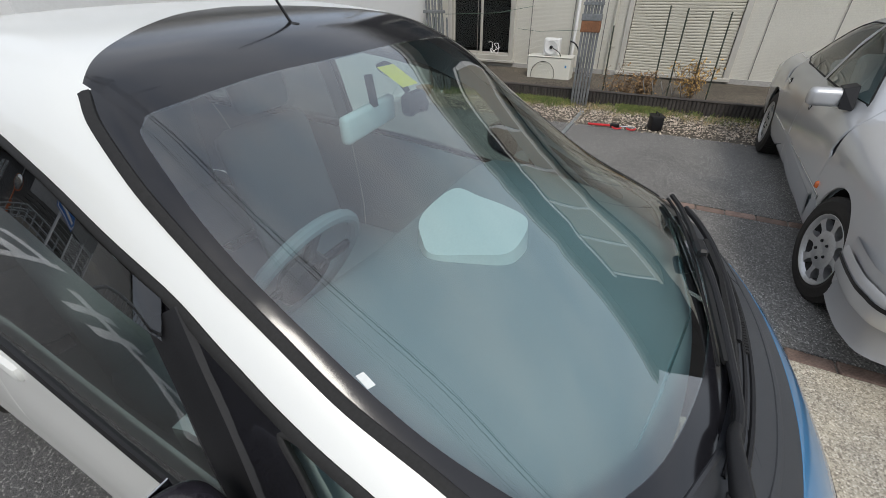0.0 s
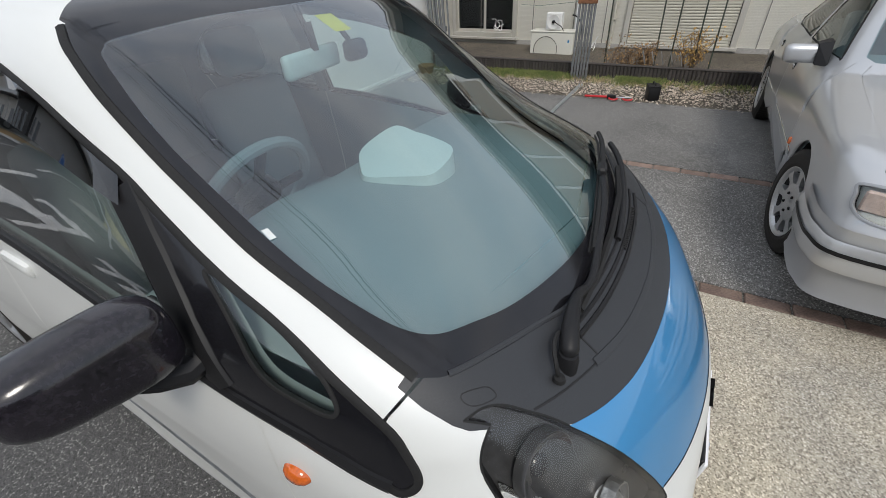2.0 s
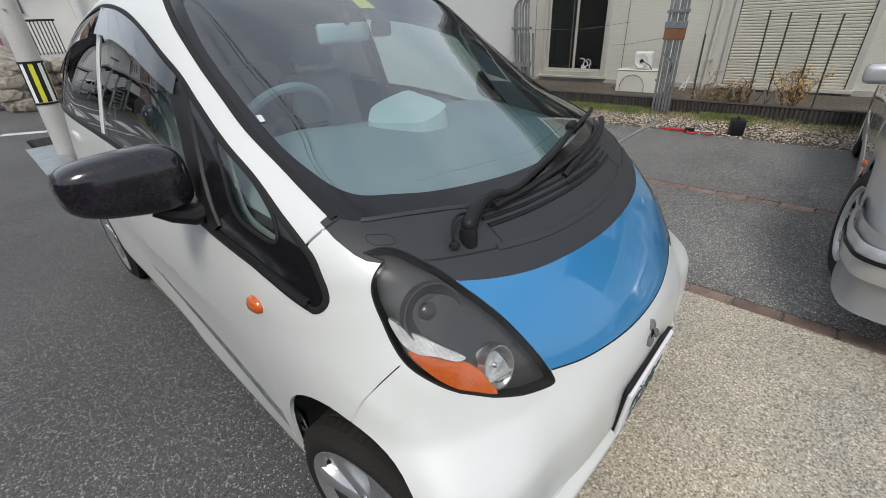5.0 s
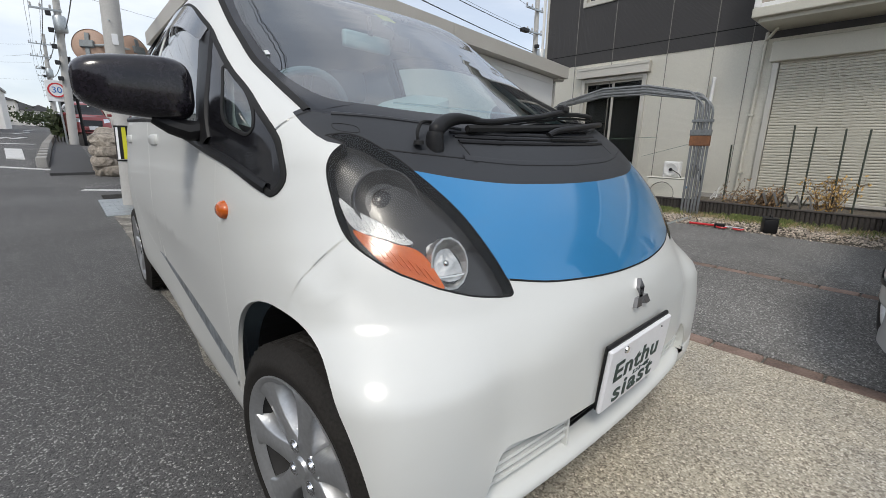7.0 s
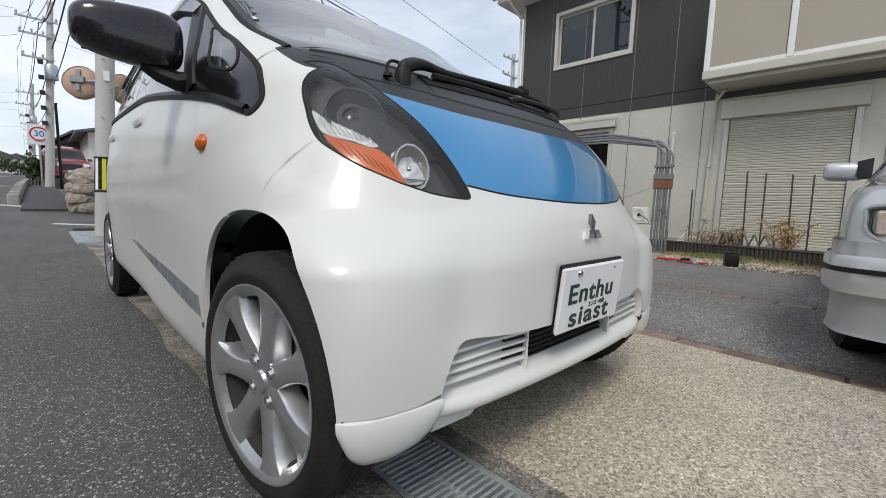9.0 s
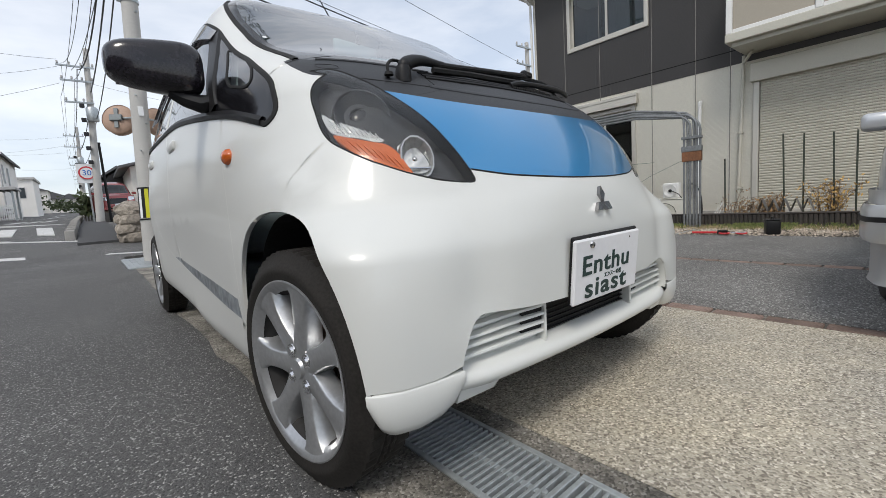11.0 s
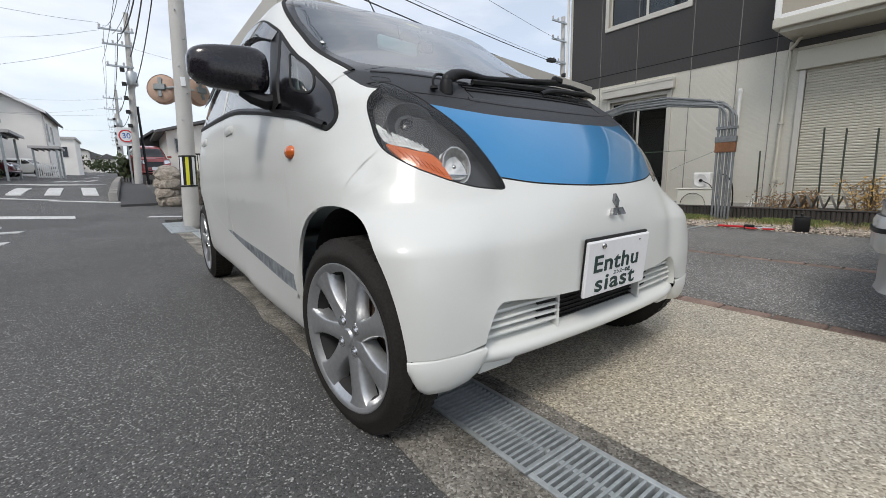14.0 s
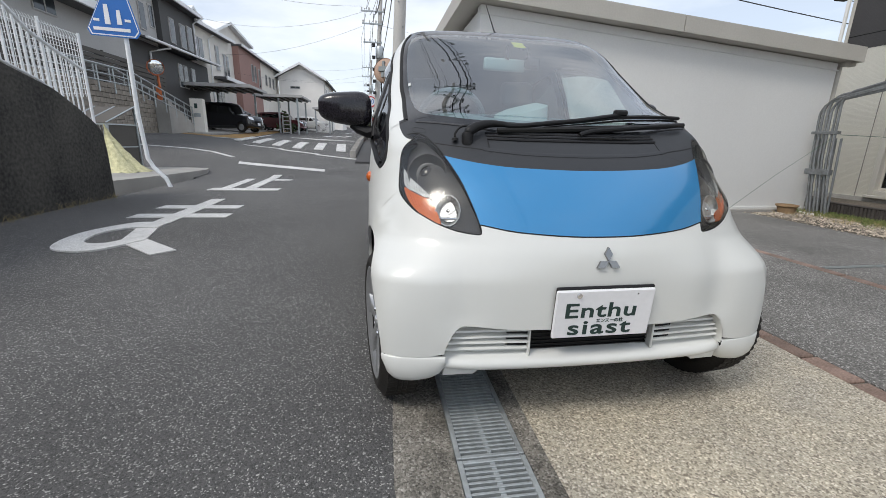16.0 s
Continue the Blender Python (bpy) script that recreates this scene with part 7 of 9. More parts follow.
part("cabin_liner", SP.piece(("body", "trim"), out=-.03, depth=0), INTERIOR, sedan)
part("dashboard", Geo().box(-.66, .66, .55, 1.0, .80, .98, .05), DASH, sedan)
for x in (-.36, .36):
    st = part("front_seat", Geo().box(-.24, .24, -.25, .25, -.1, .1, .05, Matrix.Translation((x, 1.5, .55))).box(-.23, .23, -.06, .06, 0, .55, .05, Matrix.Translation((x, 1.75, .6)) @ Matrix.Rotation(-.25, 4, "X")), FABRIC, sedan, "dark fabric seat")
    part("headrest", Geo().box(-.12, .12, -.04, .04, .55, .72, .035, Matrix.Translation((x, 1.75, .6)) @ Matrix.Rotation(-.2, 4, "X")), FABRIC, st)
part("rear_bench", Geo().box(-.62, .62, 2.3, 2.45, .5, 1.02, .05), FABRIC, sedan)
for x, z, c in ((-.40, 1.06, WHITE_PLATE), (-.47, 1.055, surf("yellow_green_sticker", (0.55, 0.65, 0.05), 0.5))):
    q = SEDAN.at(*SEDAN.front([(abs(x), z)]))[0]
    n = SEDAN.normal(*SEDAN.front([(abs(x), z)]))[0] * [-1, 1, 1]
    part("screen_sticker", Geo().lathe([(.0, .002), (.026, .0015), (.027, 0)], 20, Matrix.Translation((-q[0], q[1], q[2])) @ Vector(n).to_track_quat("Z", "Y").to_matrix().to_4x4()), c, sedan)
part("wiper_arm", Geo().tube([(-.05, .42, .985), (-.3, .46, 1.0), (-.55, .50, 1.005)], .008, 6), TRIM, sedan)


# ---- cars farther off ----
def far_car(label, colour, m, length, height, half, bonnet, glass_base, face="suv"):
    """A van or small car, front towards -y in its own frame, front axle at the origin."""
    ov, wb = .75, length - 1.5
    tail = wb + .75
    zb = glass_base
    prof = [(-ov + .12, .24), (-ov, .36), (-ov, .62), (-ov + .05, zb - .2), (-ov + .16, zb - .06), (-ov + bonnet, zb), (-ov + bonnet + .55, height - .16), (-ov + bonnet + .8, height - .03), (wb * .5, height), (tail - .35, height - .03), (tail - .08, height - .25), (tail, zb), (tail, .5), (tail - .06, .28), (wb * .5, .22)]
    ww = curve_through([.1, .3, .6, zb, zb + .1, height, height + .1], [half * .93, half * .99, half, half * .985, half * .96, half * .80, half * .7])
    sh = Shell(wb * .45, height * .42, prof, lambda y, z: ww(z), ([-90, 0, 90, 270], [0, .05, .03, 0]), ([-90, 0, 30, 90, 180, 270], [9, 11, 9, 9, 9, 9]), half)
    y0 = -ov + bonnet + .15
    arch = [(.33 * math.cos(a), .30 + .35 * math.sin(a)) for a in np.linspace(0, math.pi, 16)]
    scr = sh.front([(0, zb + .05), (half * .4, zb + .05), (half * .80, zb + .05), (half * .72, height - .2), (half * .4, height - .16), (0, height - .15)])
    lamp = sh.front([(half * .55, zb - .16), (half * .55, zb - .34), (half * .88, zb - .28), (half * .92, zb - .12)])
    grl = sh.front([(0, zb - .22), (half * .5, zb - .22), (half * .45, zb - .5), (0, zb - .5)])
    cut = [(y0 + (wb - y0) * f, z) for f, z in ((0, 0), (1, 1))]
    P = Panels(sh, [(n, plane_of(t)) for n, t in (
        ("arch", sh.side(arch + [(-.33, .1), (.33, .1)])), ("arch", sh.side([(y + wb, z) for y, z in arch] + [(wb - .33, .1), (wb + .33, .1)])), ("screen", scr), ("lamp", lamp), ("grille", grl),
        ("side1", sh.side([(y0 + .02, zb + .05), (y0 + .50, height - .17), (wb * .45, height - .14), (wb * .45, zb + .05)])),
        ("side2", sh.side([(wb * .48, zb + .05), (wb * .48, height - .14), (wb * .98, height - .15), (wb + .02, zb + .06)])),
        ("side3", sh.side([(wb + .08, zb + .07), (wb + .04, height - .16), (tail - .4, height - .2), (tail - .22, zb + .08)])))], rings=20, dense=60, step=3.0)
    c = thing("car", label, "car", m=m)
    part("body_shell", P.piece("body"), colour, c)
    part("windscreen", P.piece("screen", depth=.004), PRIVACY, c)
    part("grille", P.piece("grille", out=-.01, depth=.01), GLOSS_BLACK, c)
    for s in (-1, 1):
        for n in ("side1", "side2", "side3"):
            part("side_window", P.piece(n, (s,), depth=.004), PRIVACY, c)
        part("headlight", P.piece("lamp", (s,), out=.002), CHROME, c)
        part("door_mirror", Geo().box(-.09, .09, -.05, .05, -.06, .06, .025, Matrix.Translation((s * (half + .07), y0 + .05, zb + .06))), colour, c)
        for y in (0, wb):
            w = part("wheel", Geo().lathe([(.0, .07), (.05, .075), (.19, .06), (.2, .02), (.2, -.09)], 24, Matrix.Translation((s * (half - .12), y, .305)) @ Matrix.Rotation(s * math.pi / 2, 4, "Y")), ALLOY, c, "", True)
            part("tyre", Geo().lathe([(.2, -.09), (.28, -.1), (.305, -.07), (.305, .07), (.28, .1), (.2, .09)], 28, Matrix.Translation((s * (half - .12), y, .305)) @ Matrix.Rotation(s * math.pi / 2, 4, "Y"), True), TYRE, w, "", True)
    part("number_plate", Geo().box(-.165, .165, -ov - .02, -ov, .42, .58, .004), WHITE_PLATE, c, "plain white plate")
    part("bumper_trim", Geo().box(-half * .6, half * .6, -ov - .012, -ov + .02, .34, .40, .008), GLOSS_BLACK, c)
    return c


far_car("metallic red boxy hatchback with black grille, parked on the lot", paint("copper_red_paint", (0.30, 0.06, 0.06), 0.3, 0.4), pose(.03, 25.2, 1.0, 0, 0, 6), 3.6, 1.72, .74, .75, 1.06)
far_car("black minivan parked under the carport", BLACK_PAINT, pose(-8.9, 28.4, rise(-9.5, 28) + .06, 0, 0, 74), 4.7, 1.83, .85, .95, 1.08)
far_car("dark red car parked under the far carport", paint("dark_red_paint", (0.10, 0.015, 0.02), 0.3), pose(-7.4, 37.5, rise(-8, 38) + .1, 0, 0, 78), 4.2, 1.55, .80, 1.0, .98)
far_car("white compact car parked by the street", WHITE_PAINT, pose(-6.6, 47.5, rise(-7, 47.5) + .1, 0, 0, 70), 3.8, 1.5, .78, .9, .98)
far_car("silver car parked behind the pole", SILVER_PAINT, pose(-.75, 44, rise(-.8, 44) + .2, 0, 0, 5), 3.7, 1.6, .78, .8, 1.0)


# ---- the street beyond: materials ----
RAIL_WHITE = surf("white_rail_paint", (0.74, 0.76, 0.78), 0.4, 0, 0.08, 5, 80, 0.05, 0.001)
SIGN_BLUE = surf("sign_blue", (0.012, 0.13, 0.46), 0.35, 0, 0.06, 5, 60, 0)
SIGN_WHITE = surf("sign_white", (0.78, 0.79, 0.80), 0.35, 0, 0.04, 5, 60, 0)
SIGN_RED = surf("sign_red", (0.55, 0.03, 0.04), 0.4, 0, 0.05, 5, 60, 0)
ORANGE_POLE = surf("orange_pole_paint", (0.60, 0.17, 0.06), 0.5, 0, 0.15, 4, 60, 0.05, 0.001)
BROWN_BACK = surf("faded_brown_mirror_back", (0.40, 0.27, 0.20), 0.6, 0, 0.15, 6, 60, 0.1, 0.002)
MIRROR = surf("convex_mirror", (0.85, 0.86, 0.87), 0.03, 1.0, 0.02, 3, 30, 0)
YELLOW_BAND = surf("yellow_band", (0.62, 0.60, 0.03), 0.5, 0, 0.08, 5, 60, 0)
CABLE = surf("black_cable", (0.015, 0.015, 0.017), 0.6, 0, 0.2, 3, 40, 0)
NET = surf("yellow_green_net", (0.46, 0.44, 0.24), 0.85, 0, 0.3, 14, 130, 0.9, 0.006, tint=(0.60, 0.57, 0.36))
W_GREY = surf("grey_house_siding", (0.46, 0.455, 0.45), 0.75, 0, 0.10, 1.0, 25, 0.15, 0.004)
W_CHAR = surf("charcoal_house_siding", (0.07, 0.069, 0.07), 0.7, 0, 0.15, 1.0, 25, 0.15, 0.004)
W_CREAM = surf("cream_house_siding", (0.74, 0.71, 0.66), 0.75, 0, 0.08, 1.0, 25, 0.15, 0.004)
W_RED = surf("red_brown_house_siding", (0.34, 0.20, 0.175), 0.75, 0, 0.12, 1.0, 25, 0.2, 0.004)
W_WHITE = surf("white_house_siding", (0.82, 0.80, 0.77), 0.7, 0, 0.06, 1.0, 25, 0.1, 0.004)
ROOFING = surf("grey_roof_tiles", (0.10, 0.10, 0.105), 0.7, 0, 0.25, 2.0, 30, 0.3, 0.01)
FENCE_DARK = surf("dark_brown_fence_slat", (0.085, 0.078, 0.07), 0.7, 0, 0.2, 2.0, 30, 0.2, 0.004)
BLOCKS = surf("brown_retaining_block", (0.28, 0.245, 0.21), 0.9, 0, 0.3, 2.0, 25, 0.4, 0.01, tint=(0.28, 0.25, 0.21), per=0.12)
ROCK = surf("brown_rock", (0.21, 0.175, 0.14), 0.95, 0, 0.45, 4.0, 30, 0.8, 0.02, tint=(0.36, 0.32, 0.27), per=0.25)
WEED = surf("dry_weeds", (0.30, 0.25, 0.13), 0.9, 0, 0.3, 4, 40, 0, per=0.2)
LEAF = surf("dull_green_leaves", (0.055, 0.075, 0.03), 0.8, 0, 0.4, 3, 30, 0)
PANE_FAR = surf("window_pane_dark", (0.05, 0.06, 0.07), 0.08, 0, 0.2, 0.4, 8, 0)
CARPORT = surf("dark_carport_sheet", (0.11, 0.12, 0.13), 0.35, 0, 0.15, 1, 30, 0.05, 0.002)


def xz(poly, y0, y1, geo=None):
    """A polygon in x, z with depth along y."""
    g = geo or Geo()
    k = len(poly)
    return g.add([(x, y0, z) for x, z in poly] + [(x, y1, z) for x, z in poly], [tuple(range(k)), tuple(range(k, 2 * k))[::-1]] + [(i, k + i, k + (i + 1) % k, (i + 1) % k) for i in range(k)])


def yz(poly, x0, x1, geo=None):
    """A polygon in y, z with depth along x."""
    g = geo or Geo()
    k = len(poly)
    return g.add([(x0, y, z) for y, z in poly] + [(x1, y, z) for y, z in poly], [tuple(range(k))[::-1], tuple(range(k, 2 * k))] + [(i, (i + 1) % k, k + (i + 1) % k, k + i) for i in range(k)])


# ---- blackened wall with white railing ----
top = [(-9.0, 3.4), (3.0, 2.02), (4.12, 1.69), (4.81, 1.50), (5.2, 1.30), (5.55, 1.08), (5.66, .96)]
solid("wall_retaining", yz([(-9, -.3), (5.69, -.3), (5.69, .7)] + top[::-1], -5.05, -4.75), MOSSY, "black weather-stained concrete retaining wall sloping to its end", "wall", kind="structure")
fence = thing("railing", "white metal railing with upright bars on the retaining wall", "railing")
def wall_top(y):
    return float(np.interp(y, [p[0] for p in top], [p[1] for p in top]))
def rail_top(y):
    return float(np.interp(y, [2.5, 4.46, 4.78, 5.66, 5.9], [3.20, 2.39, 2.13, 1.82, 1.74])) + .02
part("top_rail", Geo().tube([(-4.87, y, rail_top(y)) for y in np.linspace(2.6, 5.66, 8)], .024, 8), RAIL_WHITE, fence)
part("bottom_rail", Geo().tube([(-4.87, y, wall_top(y) + .09) for y in np.linspace(2.6, 5.62, 8)], .016, 8), RAIL_WHITE, fence)
bar = Geo().tube([(0, 0, 0), (0, 0, 1)], .011, 6).mesh("bar")
y = 2.7
while y < 5.62:
    z0, z1 = wall_top(y) + .085, rail_top(y)
    post = abs((y - 2.7) % .98) < .05
    part("post" if post else "bar", bar, RAIL_WHITE, fence, "", m=Matrix.Translation((-4.87, y, z0 - (.12 if post else 0))) @ Matrix.Diagonal((2.0 if post else 1, 2.0 if post else 1, z1 - z0 + (.12 if post else 0), 1)))
    y += .098
mesh_fence = thing("mesh_fence", "white welded wire fence above the kerb", "fence")
for k in range(3):
    x = -7.1 + .60 * k
    part("post", Geo().tube([(x, 7.5, .1), (x, 7.5, 3.15 - .40 * (x + 7.1))], .025, 8), RAIL_WHITE, mesh_fence)
for k in range(27):
    x = -7.08 + .0452 * k
    t1 = 3.12 - .40 * (x + 7.1)
    part("wire", Geo().tube([(x, 7.5, 1.6), (x, 7.5, t1 - .07), (x, 7.44, t1)], .0055, 4), RAIL_WHITE, mesh_fence)
for k in range(12):
    part("wire", Geo().tube([(-7.1, 7.5, 1.65 + .125 * k), (-5.9, 7.5, 1.65 + .125 * k - (.035 * k))], .0055, 4), RAIL_WHITE, mesh_fence)
random.seed(12)
g = Geo()
for k in range(150):
    y, x = random.uniform(2.2, 5.7), -4.74 + abs(random.gauss(0, .06))
    a, h = random.uniform(0, 6.3), random.uniform(.02, .10)
    g.tube([(x, y, 0), (x + .3 * h * math.cos(a), y + .3 * h * math.sin(a), .6 * h), (x + .8 * h * math.cos(a), y + .8 * h * math.sin(a), h)], [.003, .002, .0006], 3)
solid("dry_weeds", g, WEED, "dry straw-coloured weeds at the foot of the wall", "weeds", kind="stuff")

# ---- raised apron with the refuse cage ----
solid("kerb_apron", Geo().prism([(-9, 5.7), (-5.6, 5.7), (-5.37, 6.63), (-5.02, 8.14), (-4.82, 9.61), (-4.95, 10.1), (-5.5, 10.3), (-9, 10.4)], -.3, .14), CONCRETE, "stained concrete apron raised above the street", "kerb", kind="structure")
sign = thing("road_sign", "blue crossing sign with white border on a bent white post", "road sign")
part("post", Geo().tube([(-4.53, 7.05, -.05), (-4.60, 7.05, .16), (-4.78, 7.05, .36), (-4.86, 7.05, .52), (-4.91, 7.05, 1.3), (-4.905, 7.05, 2.5), (-4.93, 7.05, 3.3)], .036, 12), RAIL_WHITE, sign, "white painted bent steel tube", True)
house_sh = [(-5.44, 2.66), (-5.40, 2.56), (-4.70, 2.53), (-4.63, 2.62), (-4.80, 3.36), (-4.87, 3.42), (-4.98, 3.42), (-5.06, 3.36)]
mid = Vector((-5.04, 2.95))
def shrink(p, k):
    return [tuple(mid + (Vector(q) - mid) * k) for q in p]
face = part("sign_panel", xz(house_sh, 6.98, 6.992), SIGN_BLUE, sign)
ring_o, ring_i = shrink(house_sh, .955), shrink(house_sh, .915)
n = len(ring_o)
part("border", Geo().add([(x, 6.977, z) for x, z in ring_o] + [(x, 6.977, z) for x, z in ring_i], [(i, (i + 1) % n, n + (i + 1) % n, n + i) for i in range(n)]), SIGN_WHITE, face)
part("crossing_bar", xz([(-5.34, 2.645), (-4.78, 2.625), (-4.78, 2.675), (-5.34, 2.695)], 6.972, 6.978), SIGN_WHITE, face)
for x, w, h in ((-5.11, .085, .30), (-4.93, .075, .22)):
    part("plain_mark", xz([(x - w / 2, 2.74), (x + w / 2, 2.735), (x + w * .35, 2.74 + h), (x - w * .35, 2.74 + h)], 6.972, 6.978), SIGN_WHITE, face)
for x in (-5.28, -4.80):
    part("plain_mark", xz([(x - .045, 2.785), (x + .045, 2.78), (x + .045, 2.82), (x - .045, 2.825)], 6.972, 6.978), SIGN_WHITE, face)
part("clamp", Geo().box(-5.02, -4.84, 6.995, 7.03, 2.70, 2.74).box(-5.02, -4.84, 6.995, 7.03, 3.1, 3.14), STEEL, sign)

cage = thing("refuse_cage", "grey steel mesh refuse cage with sloping lid", "cage", m=pose(-6.95, 9.6, .14, 0, 0, -12))
cw, cd, ch = .95, .85, 1.0
for sx in (-1, 1):
    for sy in (-1, 1):
        part("post", Geo().box(sx * cw / 2 - .02, sx * cw / 2 + .02, sy * cd / 2 - .02, sy * cd / 2 + .02, 0, ch + (.4 if sy > 0 else .0)), STEEL, cage)
for z in (.04, .5, ch):
    part("rail", Geo().box(-cw / 2, cw / 2, -cd / 2 - .018, -cd / 2 + .018, z, z + .03), STEEL, cage)
    part("rail", Geo().box(cw / 2 - .018, cw / 2 + .018, -cd / 2, cd / 2, z, z + .03), STEEL, cage)
part("side_panel", Geo().box(-cw / 2, cw / 2, -cd / 2 + .004, -cd / 2 + .010, .05, ch), FENCE_DARK, cage)
part("side_panel", Geo().box(cw / 2 - .010, cw / 2 - .004, -cd / 2, cd / 2, .05, ch), FENCE_DARK, cage)
for k in range(15):
    x = -cw / 2 + cw * (k + .5) / 15
    part("wire", Geo().tube([(x, -cd / 2 - .008, .05), (x, -cd / 2 - .008, ch)], .004, 4), STEEL, cage)
lid = part("lid", Geo().add([(-.5, -.46, ch + .03), (.5, -.46, ch + .03), (.5, .44, ch + .42), (-.5, .44, ch + .42), (-.5, -.46, ch + .045), (.5, -.46, ch + .045), (.5, .44, ch + .435), (-.5, .44, ch + .435)], [(0, 3, 2, 1), (4, 5, 6, 7), (0, 1, 5, 4), (1, 2, 6, 5), (2, 3, 7, 6), (3, 0, 4, 7)]), FENCE_DARK, cage)
for x in (-.49, 0, .49):
    part("lid_rail", Geo().tube([(x, -.46, ch + .05), (x, .44, ch + .44)], .016, 6), STEEL, lid)
random.seed(3)
g = Geo()
ring, lev = 26, 11
for j in range(lev):
    f1 = j / (lev - 1)
    for i in range(ring):
        a = 2 * math.pi * i / ring
        r = (1 - f1) ** 1.5 * (1 + .16 * math.sin(5 * a + 2 * f1) + .09 * math.sin(11 * a + j)) + .03
        g.v.append((-6.22 + .46 * r * math.cos(a) - .42 * f1, 8.75 + .40 * r * math.sin(a) + .35 * f1, .14 + 1.02 * f1 ** 1.1 + .02 * math.sin(9 * a + 3 * j)))
g.f = [(j * ring + i, j * ring + (i + 1) % ring, (j + 1) * ring + (i + 1) % ring, (j + 1) * ring + i) for j in range(lev - 1) for i in range(ring)]
solid("refuse_net", g, NET, "yellow-green bird net heaped against the refuse cage", "net", smooth=True)


# ---- poles ----
BRACKET = surf("dull_bracket_steel", (0.20, 0.22, 0.225), 0.6, 0.4, 0.25, 8, 60, 0.1)


def convex_mirror(parent, x, y, z, r, turn, back, tilt=10):
    m = Matrix.Translation((x, y, z)) @ Matrix.Rotation(radians(turn), 4, "Z") @ Matrix.Rotation(radians(90 + tilt), 4, "X")
    hd = part("mirror_back", Geo().lathe([(.0, -.06), (r * .35, -.058), (r * .7, -.042), (r * .95, -.012), (r, 0), (r, .02), (r * .97, .024)], 28, m), back, parent, "", True)
    part("mirror_face", Geo().lathe([(.0, .055), (r * .5, .044), (r * .8, .027), (r * .965, .006)], 28, m), MIRROR, hd, "", True)
    part("hood", Geo().lathe([(r * 1.02, -.01), (r * 1.03, .09)], 28, m), back, hd)
    part("bracket", Geo().box(-.09, .09, -.05, .05, -.10, -.055, .008, m).box(-.03, .03, -.16, .16, -.075, -.06, .004, m), BRACKET, hd)


pole = thing("utility_pole", "tall grey concrete utility pole with striped guard band", "utility pole")
def pole_x(z):
    return -.345 + .046 * z
part("shaft", Geo().tube([(pole_x(z), 7.2, z) for z in (-.3, 3, 6, 10.8)], [.128, .113, .100, .080], 28), POLE_CONCRETE, pole, "", True)
for k in range(15):
    z = 1.75 + .42 * k
    a = (-1.9, -1.1)[k % 2]
    part("step_bolt", Geo().tube([(pole_x(z) + .1 * math.cos(a), 7.2 + .1 * math.sin(a), z), (pole_x(z) + .155 * math.cos(a), 7.2 + .155 * math.sin(a), z)], .011, 8), STEEL, pole)
for k in range(16):
    a0, a1 = 2 * math.pi * k / 16, 2 * math.pi * (k + 1) / 16
    P = []
    for z in (.70, 1.16):
        r = .131 - .0042 * z
        for a in (a0, a1):
            P += [(pole_x(z) + r * math.cos(a), 7.2 + r * math.sin(a), z)]
    part("band_stripe", Geo().add(P, [(0, 1, 3, 2)]), (TRIM, SIGN_WHITE, TRIM, YELLOW_BAND)[k % 4] if k % 2 else TRIM, pole)
for z in (.68, 1.17):
    part("band_rim", Geo().lathe([(.126, -.012), (.133, -.012), (.133, .012), (.126, .012)], 28, Matrix.Translation((pole_x(z), 7.2, z))), TRIM, pole, "", True)
part("clamp_band", Geo().lathe([(.112, -.02), (.120, -.02), (.120, .02), (.112, .02)], 28, Matrix.Translation((pole_x(4.02), 7.2, 4.02))).box(pole_x(4.02) - .16, pole_x(4.02) - .10, 7.16, 7.22, 4.0, 4.04), STEEL, pole)
part("bracket_arm", Geo().tube([(pole_x(4.0) - .12, 7.2, 4.02), (pole_x(4.0) - .30, 7.2, 4.2), (pole_x(4.0) - .7, 7.2, 4.55)], .02, 8), STEEL, pole)
part("number_tag", Geo().box(pole_x(2.35) - .03, pole_x(2.35) + .04, 7.065, 7.08, 2.28, 2.42, .003), SIGN_WHITE, pole, "plain pale tag")
for z, l in ((8.7, .75), (9.4, .95), (10.1, 1.05)):
    part("crossarm", Geo().box(pole_x(z) - l, pole_x(z) + l, 7.02, 7.09, z - .04, z + .04), STEEL, pole)
    for k in range(4):
        x = pole_x(z) - l + .08 + (2 * l - .16) * k / 3
        part("insulator", Geo().lathe([(.0, .2), (.035, .18), (.055, .12), (.03, .1), (.06, .06), (.03, .04), (.025, 0)], 10, Matrix.Translation((x, 7.055, z + .03))), CABLE, pole)
for x, r, turn in ((-.49, .235, 150), (.05, .225, 215)):
    cm = thing("traffic_mirror", "convex traffic mirror with faded brown back", "mirror", "mirrors on the corner")
    convex_mirror(cm, x, 7.62, 2.31, r, turn, BROWN_BACK)
    part("arm", Geo().tube([(x, 7.58, 2.31), (x * .4 - .16, 7.45, 2.31), (-.24, 7.3, 2.31)], .02, 8), STEEL, cm)
for k, (x, y) in enumerate(((-.56, 6.35), (-.56, 6.85), (-.56, 7.35), (-.56, 7.85))):
    pl = thing("drain_cover", "blue-grey checkered steel drain cover", "drain cover", "covers by the pole")
    part("plate", Geo().box(x - .17, x + .19, y - .24, y + .24, -.02, .016, .004), STEEL, pl)
    for i in range(5):
        part("rib", Geo().box(x - .14 + .065 * i, x - .12 + .065 * i, y - .2, y + .2, .016, .021), STEEL, pl)


